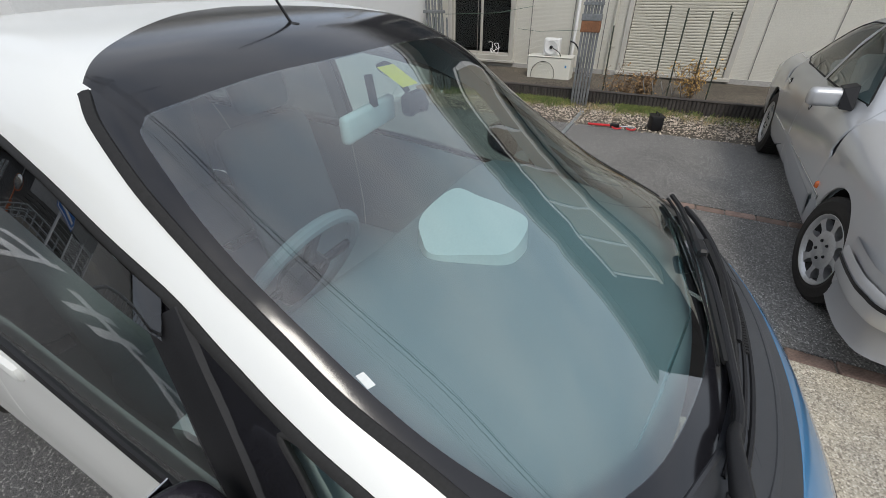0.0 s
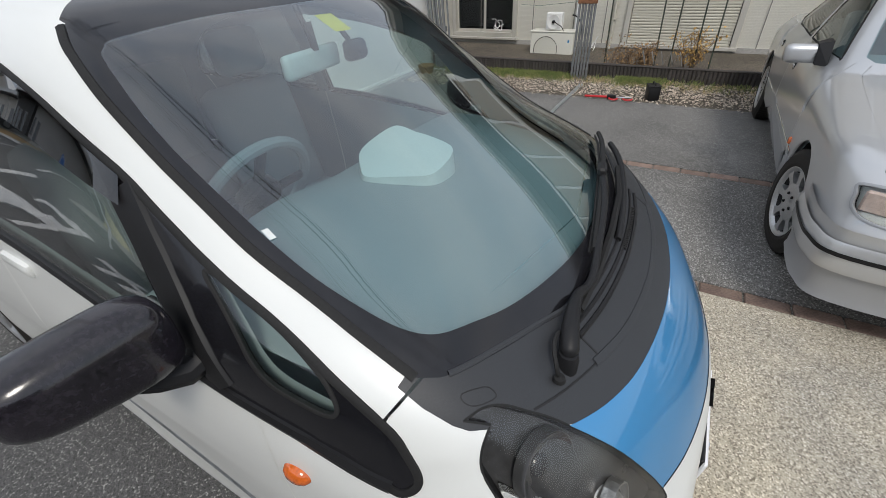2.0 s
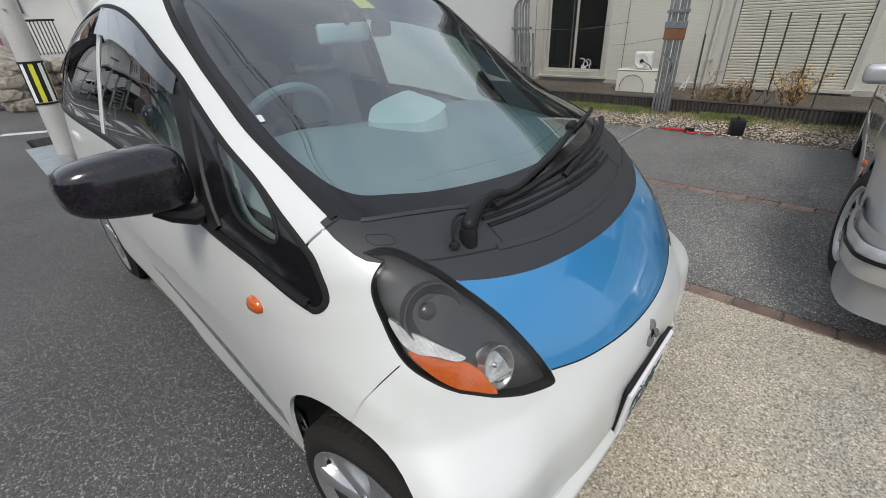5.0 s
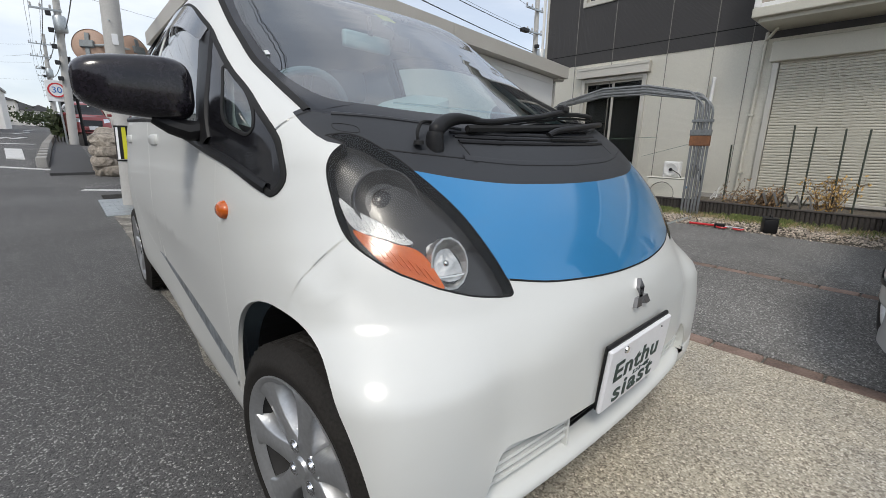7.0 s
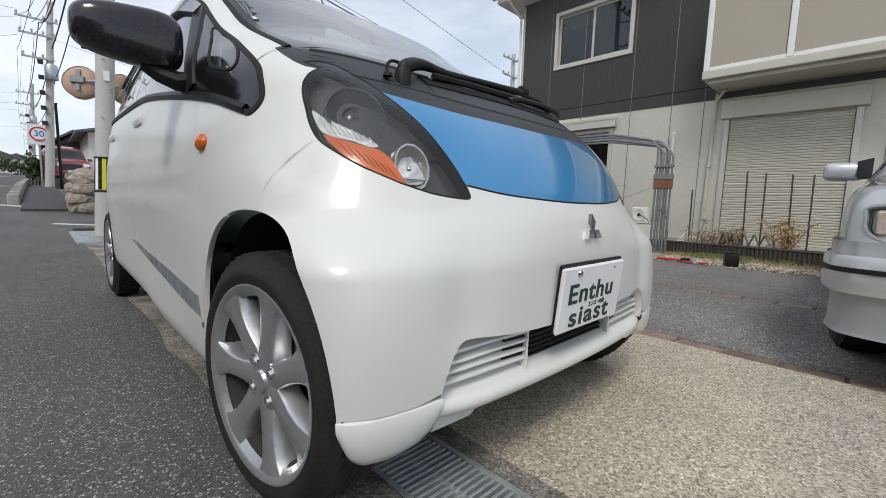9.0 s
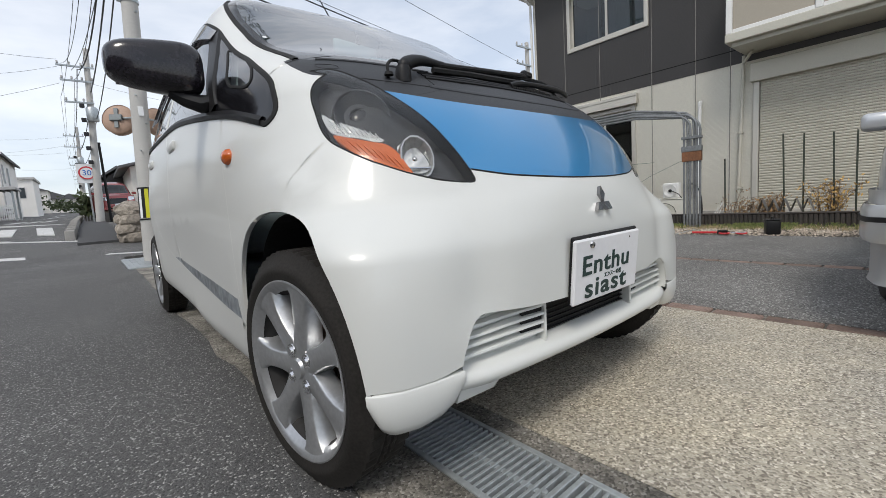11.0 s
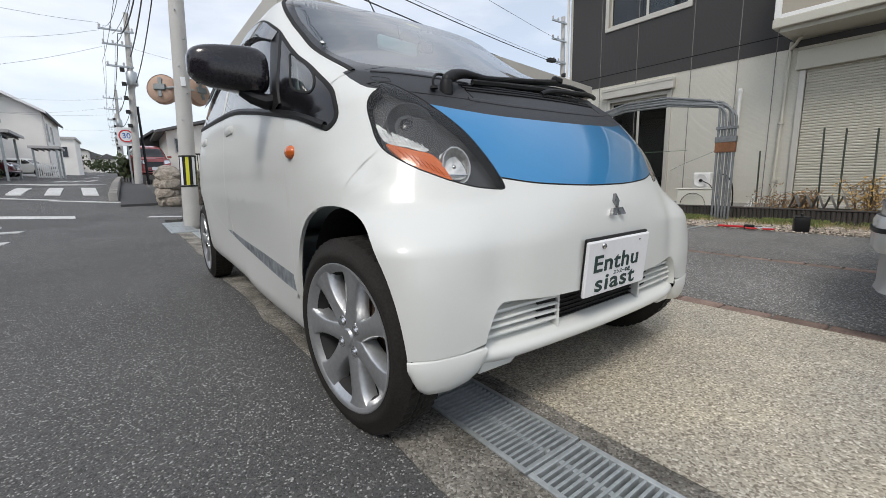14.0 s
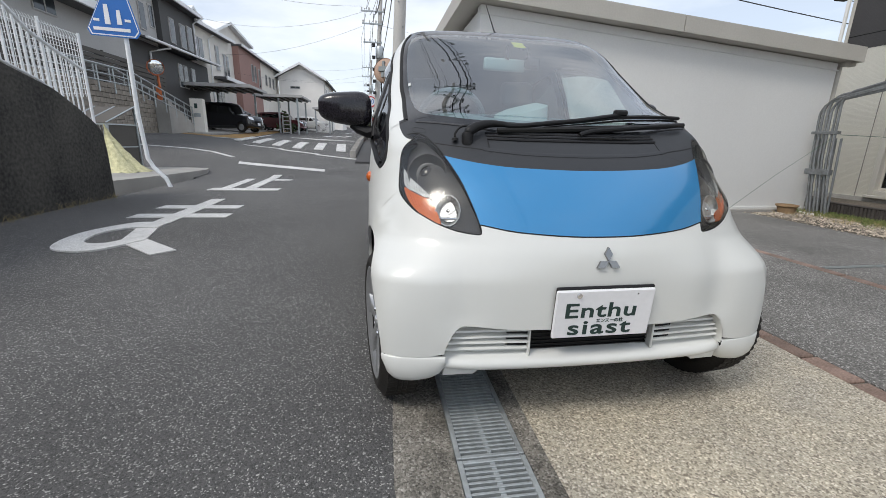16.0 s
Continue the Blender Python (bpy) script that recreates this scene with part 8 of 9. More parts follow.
def street_pole(x, y, z0, h, lean, arms, gear=True):
    p = thing("utility_pole", "concrete utility pole with crossarms and cables", "utility pole", "poles along the street")
    part("shaft", Geo().tube([(x, y, z0 - .3), (x + lean, y, z0 + h)], [.17, .10], 14), POLE_CONCRETE, p, "", True)
    for f, l, r in arms:
        xa, za = x + lean * f, z0 + h * f
        part("crossarm", Geo().box(xa - l, xa + r, y - .16, y - .09, za - .035, za + .035), STEEL, p)
        for k in range(4):
            xi = xa - l + .06 + (l + r - .12) * k / 3
            part("insulator", Geo().lathe([(.0, .16), (.03, .15), (.045, .10), (.025, .09), (.05, .05), (.025, .04), (.02, 0)], 10, Matrix.Translation((xi, y - .125, za + .03))), W_GREY, p)
    if gear:
        part("transformer", Geo().lathe([(0, 0), (.2, .01), (.22, .06), (.22, .55), (.18, .62), (0, .64)], 16, Matrix.Translation((x + lean * .62 + .05, y - .32, z0 + h * .58))), STEEL, p, "", True)
        for k in range(5):
            za = z0 + h * (.34 + .08 * k)
            part("cable_box", Geo().box(x + lean * .4 - .26, x + lean * .4 - .08, y - .3, y - .1, za, za + .16, .02), CABLE, p)
    return p


street_pole(-.7, 24, .75, 7.75, .45, ((.89, 1.05, .25), (.81, .95, .2), (.69, .85, .15)))
street_pole(-1.3, 45, 1.3, 7.4, .35, ((.9, .9, .4), (.78, .9, .3), (.66, .7, .2)))
street_pole(-1.45, 66, 1.9, 7.6, .25, ((.9, .8, .4), (.78, .8, .3)))
street_pole(-1.6, 88, 2.5, 7.6, .2, ((.9, .8, .4), (.78, .8, .3)), False)
street_pole(-1.9, 115, 3.2, 7.8, .1, ((.9, .8, .4), (.78, .8, .3)), False)
street_pole(-14.6, 80, 2.6, 7.6, .15, ((.9, .8, .4), (.78, .8, .3)), False)
street_pole(-11.2, 105, 3.2, 7.6, -.15, ((.9, .6, .4), (.78, .6, .3)), False)
street_pole(17.2, 12.9, .0, 8.4, -.1, ((.96, 1.0, .3), (.86, 1.0, .3), (.74, .9, .3)))
street_pole(-9.6, 62, 1.8, 8.2, 0, ((.95, .5, .5),), False)
part_of = thing("street_post", "thin dark post beside the street", "post")
part("shaft", Geo().tube([(-.28, 24.3, .7), (-.30, 24.3, 4.36)], [.06, .05], 10), TRIM, part_of)
part("cap", Geo().box(-.36, -.24, 24.24, 24.36, 4.36, 4.42, .01), TRIM, part_of)
speed = thing("speed_sign", "round speed limit sign with red ring and number 30", "road sign")
part("post", Geo().tube([(-.90, 24.1, .7), (-.90, 24.1, 3.3)], .04, 10), STEEL, speed)
sf = part("face", Geo().lathe([(0, .012), (.30, .012), (.30, 0), (0, 0)], 32, Matrix.Translation((-.90, 24.0, 3.0)) @ Matrix.Rotation(math.pi / 2, 4, "X")), SIGN_WHITE, speed)
part("ring", Geo().lathe([(.235, .016), (.295, .016), (.295, .01), (.235, .01)], 32, Matrix.Translation((-.90, 24.0, 3.0)) @ Matrix.Rotation(math.pi / 2, 4, "X"), True), SIGN_RED, sf)
cu = bpy.data.curves.new("speed_number", "FONT")
cu.body, cu.size, cu.align_x, cu.align_y, cu.extrude = "30", .34, "CENTER", "CENTER", .002
cu.materials.append(SIGN_BLUE)
nb = new("number", cu)
nb.parent, nb.matrix_basis = sf, Matrix.Translation((-.90, 23.98, 3.0)) @ Matrix.Rotation(math.pi / 2, 4, "X")
tagged(nb, "blue number 30")
part("panel", Geo().box(-1.25, -.55, 24.02, 24.04, 2.55, 3.4, .01), SIGN_WHITE, speed, "pale backing board")


def wire(a, b, sag, r=.012):
    a, b = Vector(a), Vector(b)
    pts = [a.lerp(b, t) - Vector((0, 0, 4 * sag * t * (1 - t))) for t in np.linspace(0, 1, 12)]
    return solid("overhead_wire", Geo().tube(pts, r, 4), CABLE, "black overhead wire strung between poles", "wire", "overhead wires")




P1, P2, P3, P4, P5 = (-.02, 7.2), (-.35, 24), (-1.0, 45), (-1.25, 66), (-1.45, 88)
for dx, z1, z2, sag, r in ((-.30, 6.3, 7.55, .9, .022), (.05, 6.4, 6.6, .35, .024), (-.45, 6.4, 7.1, .8, .010), (-.80, 6.6, 7.8, 1.0, .009), (.10, 5.9, 5.4, .4, .018), (-1.0, 6.6, 6.3, .5, .008)):
    wire((P1[0] + dx * .35, 7.2, z1), (P2[0] + dx, 24, z2), sag, r)
    wire((P2[0] + dx, 24, z2), (P3[0] + dx * .8, 45, z2 + .25), .5, r)
    wire((P3[0] + dx * .8, 45, z2 + .25), (P4[0] + dx * .7, 66, z2 + .9), .5, r)
    wire((P4[0] + dx * .7, 66, z2 + .9), (P5[0] + dx * .7, 88, z2 + 1.5), .5, r)
    wire((P5[0] + dx * .7, 88, z2 + 1.5), (-1.9 + dx * .7, 115, z2 + 2.2), .5, r)
for dx, z, r in ((-.95, 10.2, .010), (-.3, 10.2, .010), (.9, 10.2, .010), (-.8, 9.5, .014), (.8, 9.5, .014), (-.6, 8.8, .022), (.5, 8.0, .030), (.2, 7.2, .026)):
    wire((.05 + dx, 7.05, z), (-.9 + dx, -24, z + .3), .45, r)
wire((17.0, 12.9, 6.15), (-.1, 7.2, 5.2), .12, .014)
wire((17.0, 12.9, 6.25), (-.1, 7.2, 5.3), .12, .006)
wire((17.0, 12.9, 5.4), (-.1, 7.2, 4.85), .08, .016)
wire((16.9, 12.9, 7.25), (-.1, 7.2, 6.45), .08, .007)
solid("cable_joint", Geo().box(15.3, 15.75, 12.2, 12.45, 5.95, 6.12, .04), CABLE, "black cable joint hanging on the overhead wire", "cable joint")
for a, b, s in (((-1.3, 24, 7.6), (-14, 27, 8.6), 1.2), ((-1.3, 24, 6.9), (-12, 33, 6.6), .5), ((-1.7, 45, 7.9), (-12, 46, 8.2), .5), ((-1.7, 45, 7.2), (-11.5, 52, 7.4), .4), ((-1.6, 66, 7.6), (-9.6, 62, 7.6), .5), ((-1.3, 24, 7.9), (-11.5, 17, 7.6), .6), ((-1.9, 45, 6.6), (-12, 38, 6.0), .4), ((-.3, 24, 7), (12, 30, 7.6), .4)):
    wire(a, b, s, .006)
wire((-.05, 7.2, 5.9), (-.85, 24, 7.5), .5, .010)

# orange pole with a round mirror by the crossing
om = thing("traffic_mirror", "orange pole with a round convex mirror at the crossing", "mirror")
part("pole", Geo().tube([(-10.75, 22, rise(-10.8, 22) - .1), (-10.95, 22, rise(-11, 22) + .2), (-11.05, 22, rise(-11, 22) + .7), (-11.1, 22, 4.1)], .055, 12), ORANGE_POLE, om, "orange painted steel tube", True)
part("plate", Geo().box(-11.22, -10.98, 21.9, 21.93, 2.4, 3.2, .005), ORANGE_POLE, om)
convex_mirror(om, -11.05, 21.8, 4.05, .36, 20, ORANGE_POLE)

# ---- house row on the slope ----
def add_window(house, axis, c, u0, u1, z0, z1, sgn):
    """A framed window on a wall: axis x (wall at x=c, along y) or y."""
    def put(a0, a1, b0, b1, d0, d1):
        lo, hi = min(c + sgn * d0, c + sgn * d1), max(c + sgn * d0, c + sgn * d1)
        return Geo().box(lo, hi, a0, a1, b0, b1) if axis == "x" else Geo().box(a0, a1, lo, hi, b0, b1)
    w = part("window", put(u0 - .05, u1 + .05, z0 - .05, z1 + .05, -.01, .05), W_GREY, house)
    part("pane", put(u0, u1, z0, z1, .05, .058), PANE_FAR, w)
    if u1 - u0 > .7:
        um = (u0 + u1) / 2
        part("mullion", put(um - .025, um + .025, z0, z1, .058, .075), W_GREY, w)


def row_house(label, wall, x0, x1, y0, y1, z0, ztop, wins, eave=.45, slope=0.0, pipe=None, roof=True):
    h = thing("house", label, "house", "houses on the slope")
    part("wall", yz([(y0, z0), (y1, z0), (y1, ztop + slope), (y0, ztop)], x0, x1), wall, h)
    if roof:
        part("roof", yz([(y0 - .1, ztop), (y1 + .2, ztop + slope), (y1 + .2, ztop + slope + .14), (y0 - .1, ztop + .14)], x0, x1 + eave), ROOFING, h)
        part("fascia", yz([(y0 - .1, ztop - .03), (y1 + .2, ztop + slope - .03), (y1 + .2, ztop + slope + .17), (y0 - .1, ztop + .17)], x1 + eave, x1 + eave + .09), SIGN_WHITE, h)
    for u0, u1, a, b in wins:
        add_window(h, "x", x1, u0, u1, a, b, 1)
    if pipe:
        part("downpipe", Geo().tube([(x1 + .08, pipe, z0), (x1 + .08, pipe, ztop - .4), (x1 + eave, pipe, ztop - .1)], .05, 8), SIGN_WHITE, h)
    return h


ha = row_house("grey two-storey house with white eaves", W_GREY, -22, -12.0, 12.5, 24.6, 1.2, 8.0, ((23.0, 23.5, 6.0, 7.2), (24.0, 24.35, 6.3, 7.3), (20.6, 21.3, 3.4, 4.2), (18.8, 19.4, 2.8, 4.1), (16, 17, 5.0, 6.2)))
part("lower_roof", Geo().box(-12.0, -11.2, 12.5, 20.2, 5.55, 5.75), ROOFING, ha)
part("lower_fascia", Geo().box(-11.2, -11.1, 12.5, 20.2, 5.5, 5.8), SIGN_WHITE, ha)
hb = row_house("charcoal house with white gutters and pent roof", W_CHAR, -20, -11.75, 24.65, 29.0, 5.5, 7.95, ((25.6, 26.1, 5.9, 7.1), (26.9, 27.5, 5.9, 7.1), (27.9, 28.5, 5.9, 7.2)), pipe=28.8)
part("lower_wall", Geo().box(-20, -11.98, 21.6, 31.2, 1.2, 5.4), W_CHAR, hb)
part("pent_roof", Geo().add([(-12.4, 21.6, 5.7), (-11.2, 21.6, 5.38), (-11.2, 31.4, 5.58), (-12.4, 31.4, 5.9), (-12.4, 21.6, 5.62), (-11.2, 21.6, 5.30), (-11.2, 31.4, 5.5), (-12.4, 31.4, 5.82)], [(0, 1, 2, 3), (7, 6, 5, 4), (0, 4, 5, 1), (1, 5, 6, 2), (2, 6, 7, 3)]), ROOFING, hb)
part("pent_gutter", Geo().tube([(-11.15, 21.6, 5.35), (-11.15, 31.4, 5.55)], .07, 8), SIGN_WHITE, hb)
part("downpipe", Geo().tube([(-11.15, 24.0, 5.3), (-11.9, 23.4, 5.0), (-11.9, 23.4, 1.6)], .05, 8), SIGN_WHITE, hb)
for u in (26.6, 27.3, 28.4):
    add_window(hb, "x", -11.98, u, u + .45, 3.7, 4.9, 1)
hc = row_house("pale cream two-storey house with white eaves", W_CREAM, -19, -12.05, 29.0, 36.4, 1.4, 7.75, ((29.6, 30.9, 5.9, 7.1), (33.3, 33.9, 5.6, 7.2), (34.9, 35.3, 5.4, 6.9), (35.6, 36.0, 5.4, 6.9), (33.0, 34.2, 3.2, 4.6)), slope=.25, pipe=32.0)
part("upper_gable", yz([(29.6, 7.8), (32.8, 7.9), (31.0, 8.9)], -19, -12.6), W_CHAR, hc)
part("gable_roof", yz([(29.2, 7.85), (31.0, 8.95), (33.2, 7.85), (33.2, 8.05), (31.0, 9.15), (29.2, 8.05)], -19, -12.3), SIGN_WHITE, hc)
part("pent_roof", Geo().box(-12.05, -11.2, 32.5, 37.0, 4.9, 5.05), ROOFING, hc)
part("pent_fascia", Geo().box(-11.2, -11.1, 32.5, 37.0, 4.85, 5.1), SIGN_WHITE, hc)
hd = thing("house", "cream house with tall sloping gable", "house", "houses on the slope")
part("wall", yz([(34.0, 1.5), (43.4, 1.5), (43.4, 9.25), (37.6, 9.55), (34.0, 8.2)], -20, -12.4), W_CREAM, hd)
part("roof", yz([(33.6, 8.1), (37.6, 9.6), (43.8, 8.95), (43.8, 9.15), (37.6, 9.8), (33.6, 8.3)], -20, -12.0), SIGN_WHITE, hd)
for u in (38.6, 40.0):
    add_window(hd, "x", -12.4, u, u + .8, 4.6, 5.8, 1)
row_house("red-brown clad house with sloping parapet", W_RED, -18, -11.9, 38.5, 45.4, 1.5, 8.2, ((42.0, 42.5, 5.9, 7.3), (43.0, 43.5, 5.9, 7.3), (44.4, 44.9, 5.6, 7.2)), slope=-.05, eave=.3)
row_house("cream small house with white eaves", W_CREAM, -18, -11.95, 45.5, 53.5, 1.5, 8.1, ((47.2, 47.8, 6.1, 7.1), (48.8, 49.4, 6.1, 7.1), (50.4, 51, 6.1, 7.1)), pipe=52.5)
hg = thing("house", "white gabled two-storey house at the street", "house", "houses on the slope")
part("wall", xz([(-11.6, 1.6), (-6.6, 1.6), (-6.6, 7.5), (-9.1, 8.95), (-11.6, 7.6)], 52, 64), W_WHITE, hg)
for s, (xa, za), (xb, zb) in ((1, (-9.1, 8.95), (-6.2, 7.28)), (-1, (-9.1, 8.95), (-12.0, 7.4))):
    part("roof", xz([(xa, za), (xb, zb), (xb, zb + .2), (xa, za + .22)], 51.4, 64.5), ROOFING, hg)
    part("fascia", xz([(xa, za - .03), (xb, zb - .03), (xb, zb + .2), (xa, za + .22)], 51.3, 51.4), SIGN_WHITE, hg)
add_window(hg, "y", 52, -10.3, -9.3, 6.4, 6.6, -1)
add_window(hg, "x", -6.6, 54, 54.8, 5, 6.6, 1)
add_window(hg, "x", -6.6, 57, 57.8, 5, 6.6, 1)
part("downpipe", Geo().tube([(-6.5, 51.9, 1.6), (-6.5, 51.9, 7.2)], .05, 8), W_GREY, hg)
hh = thing("house", "white flat-roofed house far along the street", "house", "houses on the slope")
part("wall", Geo().box(-8.6, -5.8, 70, 78, 2, 6.6), W_WHITE, hh)
part("roof", Geo().box(-8.8, -5.6, 69.8, 78.2, 6.6, 6.85), W_GREY, hh)
add_window(hh, "y", 70, -7.6, -6.6, 4.4, 5.6, -1)

# terraces, slatted fence, steps and rails below the houses
solid("wall_terrace", Geo().box(-22, -12.3, 18, 30, .6, 2.3).box(-22, -12.6, 17.4, 18, .6, 2.9), CONCRETE, "concrete terrace wall below the houses", "wall", kind="structure")
sl = thing("slatted_fence", "dark brown slatted fence along the terrace", "fence")
for k in range(8):
    part("slat", Geo().box(-11.72, -11.68, 12.5, 24.2, 2.62 + .2 * k, 2.79 + .2 * k), FENCE_DARK, sl)
for y in (13, 15, 17, 19, 21, 23, 24.1):
    part("post", Geo().box(-11.80, -11.72, y - .04, y + .04, 1.6, 4.25), FENCE_DARK, sl)
bw = thing("block_wall", "brown block retaining wall beside the steps", "wall")
bl = Geo().box(-.08, .08, -.192, .192, -.092, .092, .008).mesh("block")
for r in range(10):
    for k in range(32):
        y, z = 13.0 + .4 * k + (.2 if r % 2 else 0), 1.0 + .2 * r
        if z < 2.95 - .30 * max(0, y - 19.5) and z > rise(-11.2, y) - .1:
            part("block", bl, BLOCKS, bw, "", m=Matrix.Translation((-11.2, y, z)))
part("core", yz([(12.8, .6), (25.6, .6), (25.6, 1.05), (19.5, 2.9), (12.8, 2.9)], -11.6, -11.24), CONCRETE, bw)
st = thing("stairway", "concrete steps with grey tube rails to the houses", "stairs")
for k in range(9):
    part("step", Geo().box(-11.1, -10.5, 24.9 - .4 * k - .4, 24.9 - .4 * k, .7, rise(-11, 24) + .16 * (k + 1)), CONCRETE, st)
for x, dz in ((-10.5, 0), (-11.15, .12)):
    pts = [(x, 14.0, 3.35 + dz), (x, 18.4, 3.38 + dz), (x, 25.2, 2.17 + dz)]
    for d, r in ((0, .035), (-.3, .024), (-.55, .024)):
        part("handrail", Geo().tube([(a, b, c + d) for a, b, c in pts], r, 8), STEEL, st)
    for k in range(12):
        y = 14.2 + .98 * k
        zt = float(np.interp(y, [14, 18.4, 25.2], [3.35, 3.38, 2.17])) + dz
        part("rail_post", Geo().tube([(x, y, zt - .95), (x, y, zt)], .028, 8), STEEL, st)
gp = thing("gate_pillar", "beige gate pillar with small green plate", "pillar")
part("pillar", Geo().box(-10.6, -9.95, 24, 24.4, rise(-10, 24) - .2, 2.85, .02), W_CREAM, gp)
part("plate", Geo().box(-10.38, -10.22, 23.985, 24, 2.35, 2.6, .004), GREEN_INK, gp)
part("letter_slot", Geo().box(-10.45, -10.10, 23.985, 24, 1.9, 2.1, .004), STEEL, gp)


def carport(x0, x1, y0, y1, z, posts, ribs=9):
    c = thing("carport", "open carport with dark sheet roof on grey posts", "carport", "carports")
    rf = part("roof", Geo().box(x0, x1, y0, y1, z, z + .05, .01), CARPORT, c)
    part("edge_beam", Geo().box(x0 - .03, x1 + .03, y0 - .07, y0 - .001, z - .05, z + .15, .01), W_GREY, c, "pale aluminium edge beam")
    part("edge_beam", Geo().box(x1 + .001, x1 + .06, y0, y1, z - .05, z + .12, .01), W_GREY, c)
    for k in range(ribs):
        x = x0 + (x1 - x0) * (k + .5) / ribs
        part("rib", Geo().box(x - .03, x + .03, y0, y1, z - .09, z - .002), FENCE_DARK, c)
    for x, y in posts:
        part("post", Geo().box(x - .06, x + .06, y - .06, y + .06, rise(x, y) - .1, z - .09, .01), STEEL, c)


carport(-13.3, -8.2, 27, 31, 3.85, ((-8.9, 30.6), (-11.3, 30.6), (-12.9, 27.3), (-12.9, 30.6)))
carport(-9.9, -6.3, 34, 38.5, 3.95, ((-8.1, 34.2), (-6.7, 34.2), (-8.1, 38.2), (-6.7, 38.2)), 7)
carport(-6.6, -4.9, 42, 45, 3.6, ((-6.4, 42.2), (-5.1, 42.2), (-5.1, 44.8)), 5)
st2 = thing("stairway", "concrete steps with grey tube rails between houses", "stairs")
for k in range(8):
    part("step", Geo().box(-10.0 - .34 * k - .4, -10.0 - .34 * k, 33.0, 34.4, 1.0, rise(-10, 33.5) + .17 * (k + 1)), CONCRETE, st2)
for y in (32.9, 34.5):
    for dz in (0, -.28, -.5):
        part("handrail", Geo().tube([(-12.7, y, 3.7 + dz), (-9.4, y, 2.2 + dz)], .03, 6), STEEL, st2)
    for k in range(4):
        part("rail_post", Geo().tube([(-12.5 + k, y, 2.7 - .45 * k), (-12.5 + k, y, 3.62 - .45 * k)], .03, 6), STEEL, st2)
ch = thing("shelf_cabinet", "grey slatted cabinet by the carport", "cabinet")
for k in range(5):
    part("shelf", Geo().box(-7.9, -7.3, 34.0, 34.4, rise(-7.6, 34) + .05 + .3 * k, rise(-7.6, 34) + .1 + .3 * k), W_GREY, ch)
for x in (-7.9, -7.34):
    part("upright", Geo().box(x, x + .04, 34.0, 34.4, rise(-7.6, 34) - .05, rise(-7.6, 34) + 1.4), W_GREY, ch)

# ---- along the lane's yard side ----
rw = thing("rock_wall", "rough brown stacked rock wall beside the pole", "rock wall")
random.seed(8)
def rock_mesh(seed):
    random.seed(seed)
    bm = bmesh.new()
    bmesh.ops.create_icosphere(bm, subdivisions=2, radius=1)
    for v in bm.verts:
        v.co = Vector([c * (.75 + .35 * random.random()) for c in v.co])
        v.co = Vector([max(-.8, min(.8, c)) for c in v.co])
    me = bpy.data.meshes.new("rock")
    bm.to_mesh(me)
    bm.free()
    me.materials.append(ROCK)
    return me
rocks = [rock_mesh(i) for i in range(5)]
for r in range(4):
    for k in range(13):
        y = 11.9 + .43 * k + random.uniform(-.1, .1)
        part("rock", rocks[random.randrange(5)], ROCK, rw, "", m=Matrix.Translation((-.30 + .03 * k + random.uniform(-.06, .06), y, rise(0, y) + .12 + .22 * r)) @ Matrix.Rotation(random.uniform(0, 6), 4, "Z") @ Matrix.Diagonal((.30, .34, .21, 1)))
for r in range(4):
    for k in range(6):
        part("rock", rocks[random.randrange(5)], ROCK, rw, "", m=Matrix.Translation((-.2 + .42 * k, 11.8 + random.uniform(-.05, .05), rise(0, 11.8) + .12 + .22 * r)) @ Matrix.Rotation(random.uniform(0, 6), 4, "Z") @ Matrix.Diagonal((.32, .28, .2, 1)))
solid("pavement_lot", Geo().box(-.1, 14, 12, 40, .0, .95), CONCRETE, "raised concrete parking lot behind the rock wall", "pavement", kind="structure")
solid("pavement_side", sheet(-1.35, -.5, 12.2, 120, .06, 1, 6, .2), surf("dark_pavement_asphalt", (0.055, 0.055, 0.057), 0.85, 0, 0.25, 1.5, 60, 0.4, 0.004), "dark asphalt pavement beside the street", "pavement", kind="structure")
for k in range(22):
    y = 14 + 1.05 * k
    kb = thing("kerb_block", "weathered grey concrete kerb block", "kerb block", "kerb blocks along the street")
    part("block", Geo().box(-1.62, -1.40, y, y + .98, rise(-1.5, y) - .1, rise(-1.5, y) + .26, .02), CONCRETE, kb)
for label, x0, x1, y0, y1, zt, w in (("cream house with grey tiled roof beyond the lot", 0.9, 7.5, 27, 35, 3.6, W_CREAM), ("low house with dark tiled roof beyond the lot", -.35, 1.6, 33, 41, 3.2, W_CHAR), ("cream house with tiled roof farther off", 6.0, 14, 36, 46, 4.4, W_CREAM)):
    h = thing("house", label, "house", "houses beyond the lot")
    part("wall", Geo().box(x0, x1, y0, y1, .3, zt), w, h)
    xm = (x0 + x1) / 2
    part("roof", xz([(x0 - .5, zt - .12), (xm, zt + .9), (x1 + .5, zt - .12), (x1 + .5, zt), (xm, zt + 1.05), (x0 - .5, zt)], y0 - .5, y1 + .5), ROOFING, h)
    part("gable", xz([(x0, zt), (x1, zt), (xm, zt + .8)], y0 + .02, y0 + .1), w, h)
    add_window(h, "y", y0, x0 + .4, x0 + 1.2, zt - 1.1, zt - .4, -1)
    if x1 - x0 > 4:
        add_window(h, "y", y0, x0 + 3.0, x0 + 4.2, zt - 1.3, zt - .3, -1)
gl = thing("gate_fence", "dark barred fence on the lot", "fence")
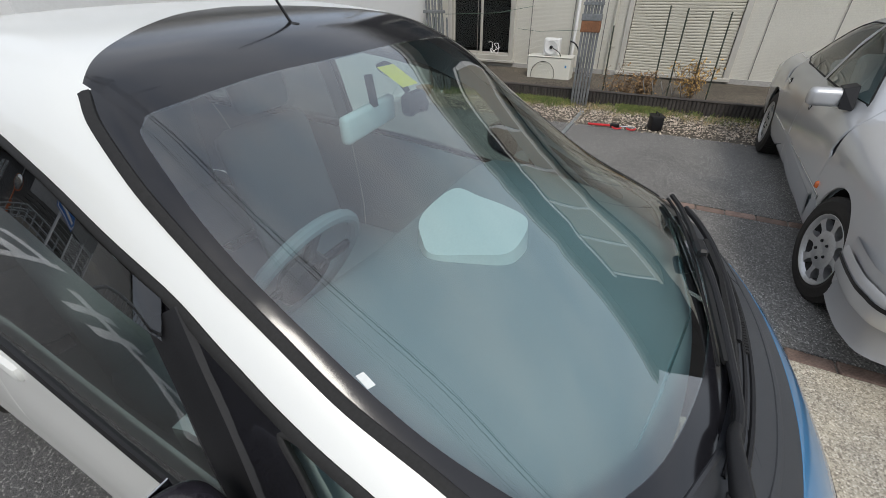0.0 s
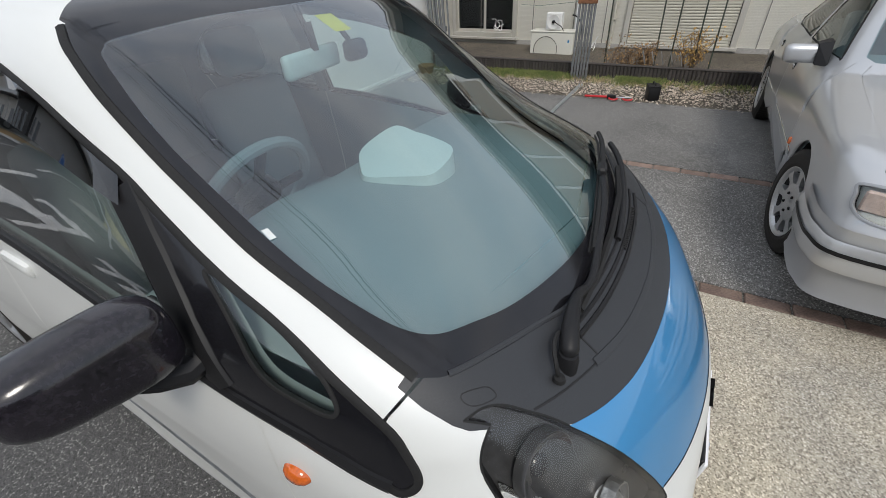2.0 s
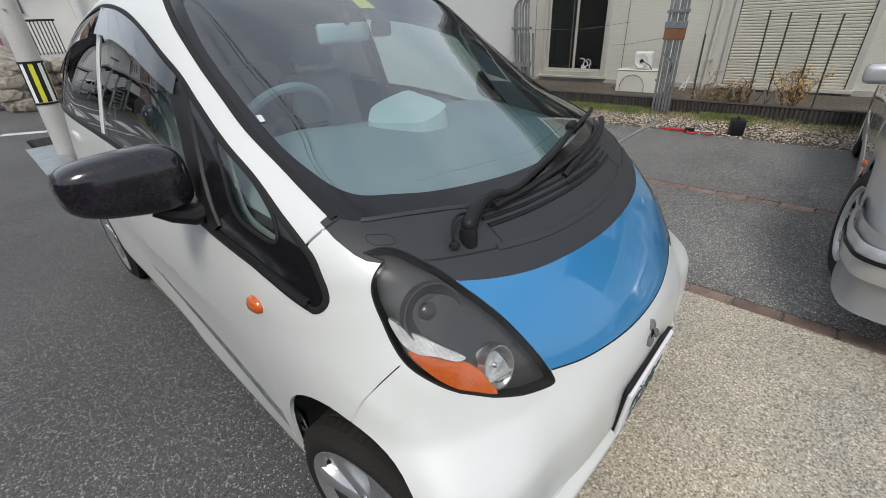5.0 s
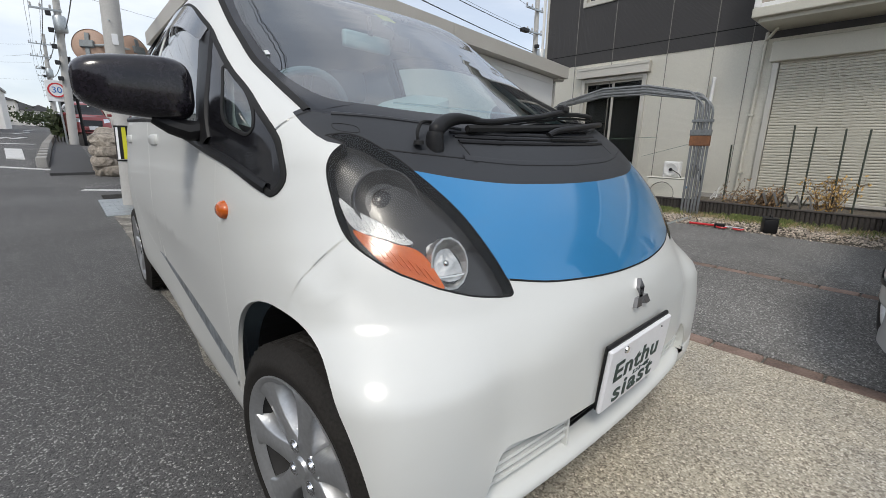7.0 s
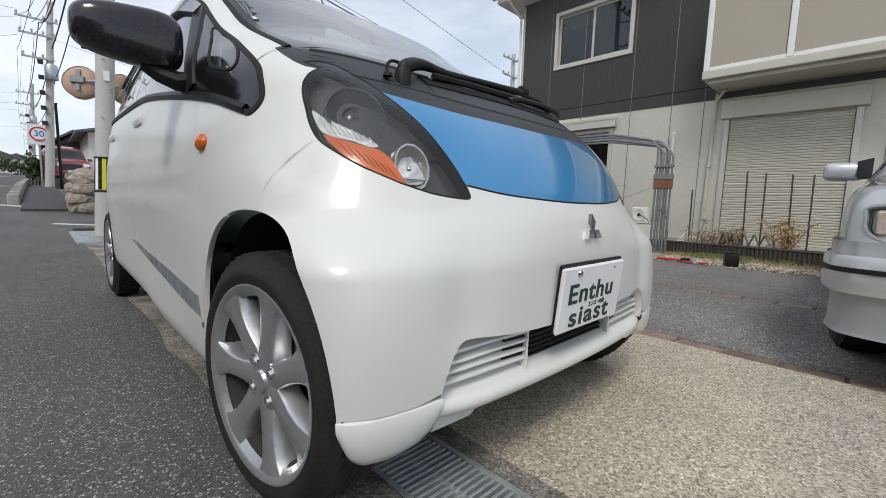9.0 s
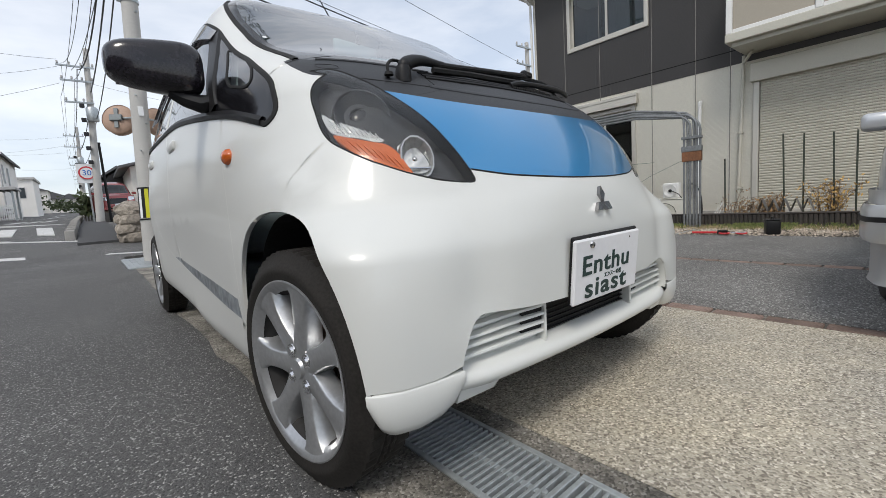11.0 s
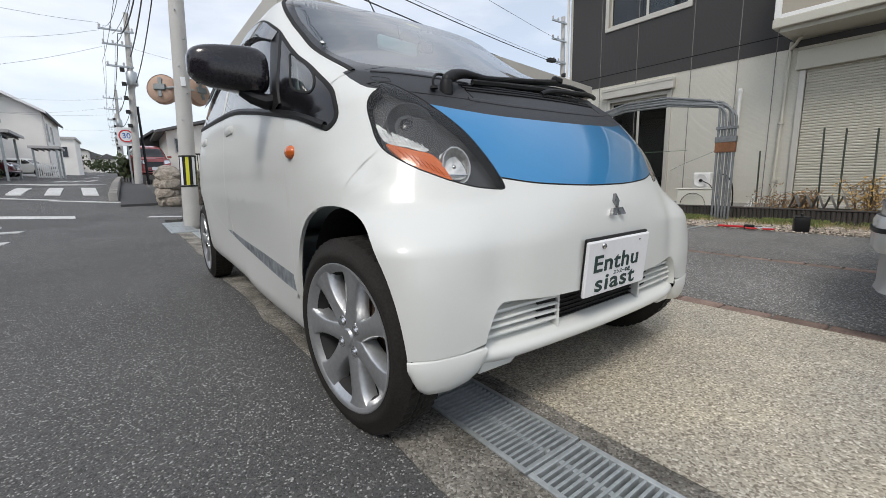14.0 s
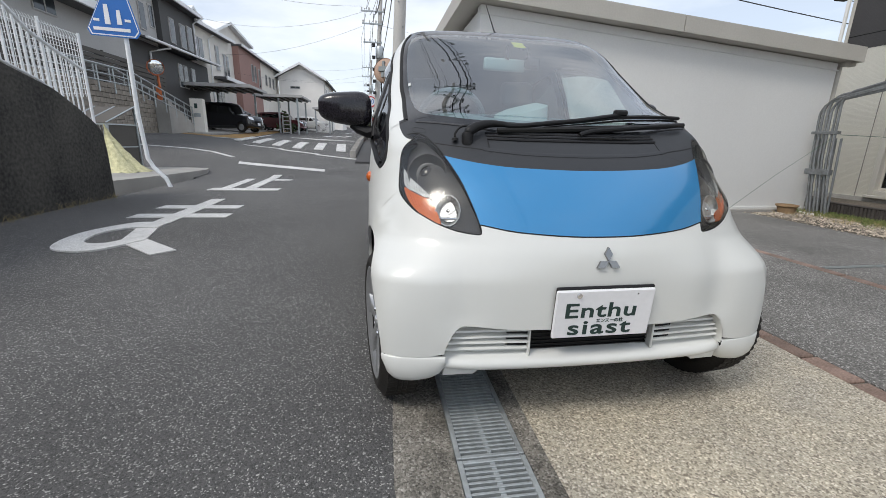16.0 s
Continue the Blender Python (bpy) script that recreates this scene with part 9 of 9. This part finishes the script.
for k in range(12):
    part("bar", Geo().box(1.0 + .11 * k, 1.03 + .11 * k, 22, 22.03, .95, 2.1), TRIM, gl)
part("rail", Geo().box(.98, 2.3, 21.99, 22.04, 2.05, 2.12), TRIM, gl)

# ---- distance ----
random.seed(21)
for k in range(16):
    x, y = -34 + 2.2 * k + random.uniform(-.6, .6), random.uniform(120, 170)
    if -4.6 < x < 1:
        continue
    z0 = rise(-8, y)
    w, hgt = random.uniform(5, 8), random.uniform(4.5, 7)
    h = thing("house", "small pale house in the distance", "house", "distant houses")
    part("wall", Geo().box(x - w / 2, x + w / 2, y, y + 8, z0 - 2, z0 + hgt - 1.5), (W_WHITE, W_CREAM, W_GREY)[k % 3], h)
    part("roof", xz([(x - w / 2 - .4, z0 + hgt - 1.6), (x + w / 2 + .4, z0 + hgt - 1.6), (x, z0 + hgt)], y - .4, y + 8.4), ROOFING, h)
    add_window(h, "y", y, x - 1.5, x - .3, z0 + 1.5, z0 + 2.7, -1)
    add_window(h, "y", y, x + .6, x + 1.6, z0 + 1.5, z0 + 2.7, -1)
def clump(cx, cy, z, w, h, n, seed):
    """Small leaf blades spread through an uneven mass."""
    rng = np.random.RandomState(seed)
    g = Geo()
    cent = rng.normal(0, 1, (9, 3)) * [w * .3, .5, h * .22] + [cx, cy, z + h * .55]
    for k in range(n):
        c = cent[rng.randint(9)] + rng.normal(0, 1, 3) * [w * .12, .35, h * .12]
        u, v = rng.normal(0, 1, 3), rng.normal(0, 1, 3)
        u, v = u / np.linalg.norm(u), v / np.linalg.norm(v)
        s = .10 + .0022 * cy
        g.add([c - u * s, c + v * s * .6, c + u * s, c - v * s * .6], [(0, 1, 2, 3)])
    return g
for cx, cy, w, h, n in ((-1.1, 27.5, .9, 1.5, 300), (-9.5, 100, 14, 3.5, 900), (-14, 90, 8, 3.0, 500), (-4.9, 118, 6, 3, 500), (-7.9, 36.2, 1.2, 1.3, 200)):
    z = rise(max(cx, -9), cy)
    t = thing("shrub", "dull green leafy shrub", "shrub", "far shrubs")
    for k in range(3):
        part("stem", Geo().tube([(cx + (k - 1) * .1 * w, cy, z - .2), (cx + (k - 1) * .2 * w, cy, z + .6 * h)], [.04, .015], 5), FENCE_DARK, t)
    part("leaves", clump(cx, cy, z, w, h, n, int(cy)), LEAF, t)
wf = thing("white_fence", "white fence before the far house", "fence")
for k in range(14):
    part("picket", Geo().box(-6.9 + .12 * k, -6.83 + .12 * k, 46.2, 46.24, rise(-6, 46), rise(-6, 46) + 1.2), SIGN_WHITE, wf)
part("rail", Geo().box(-6.95, -5.2, 46.24, 46.27, rise(-6, 46) + .9, rise(-6, 46) + 1.0), SIGN_WHITE, wf)
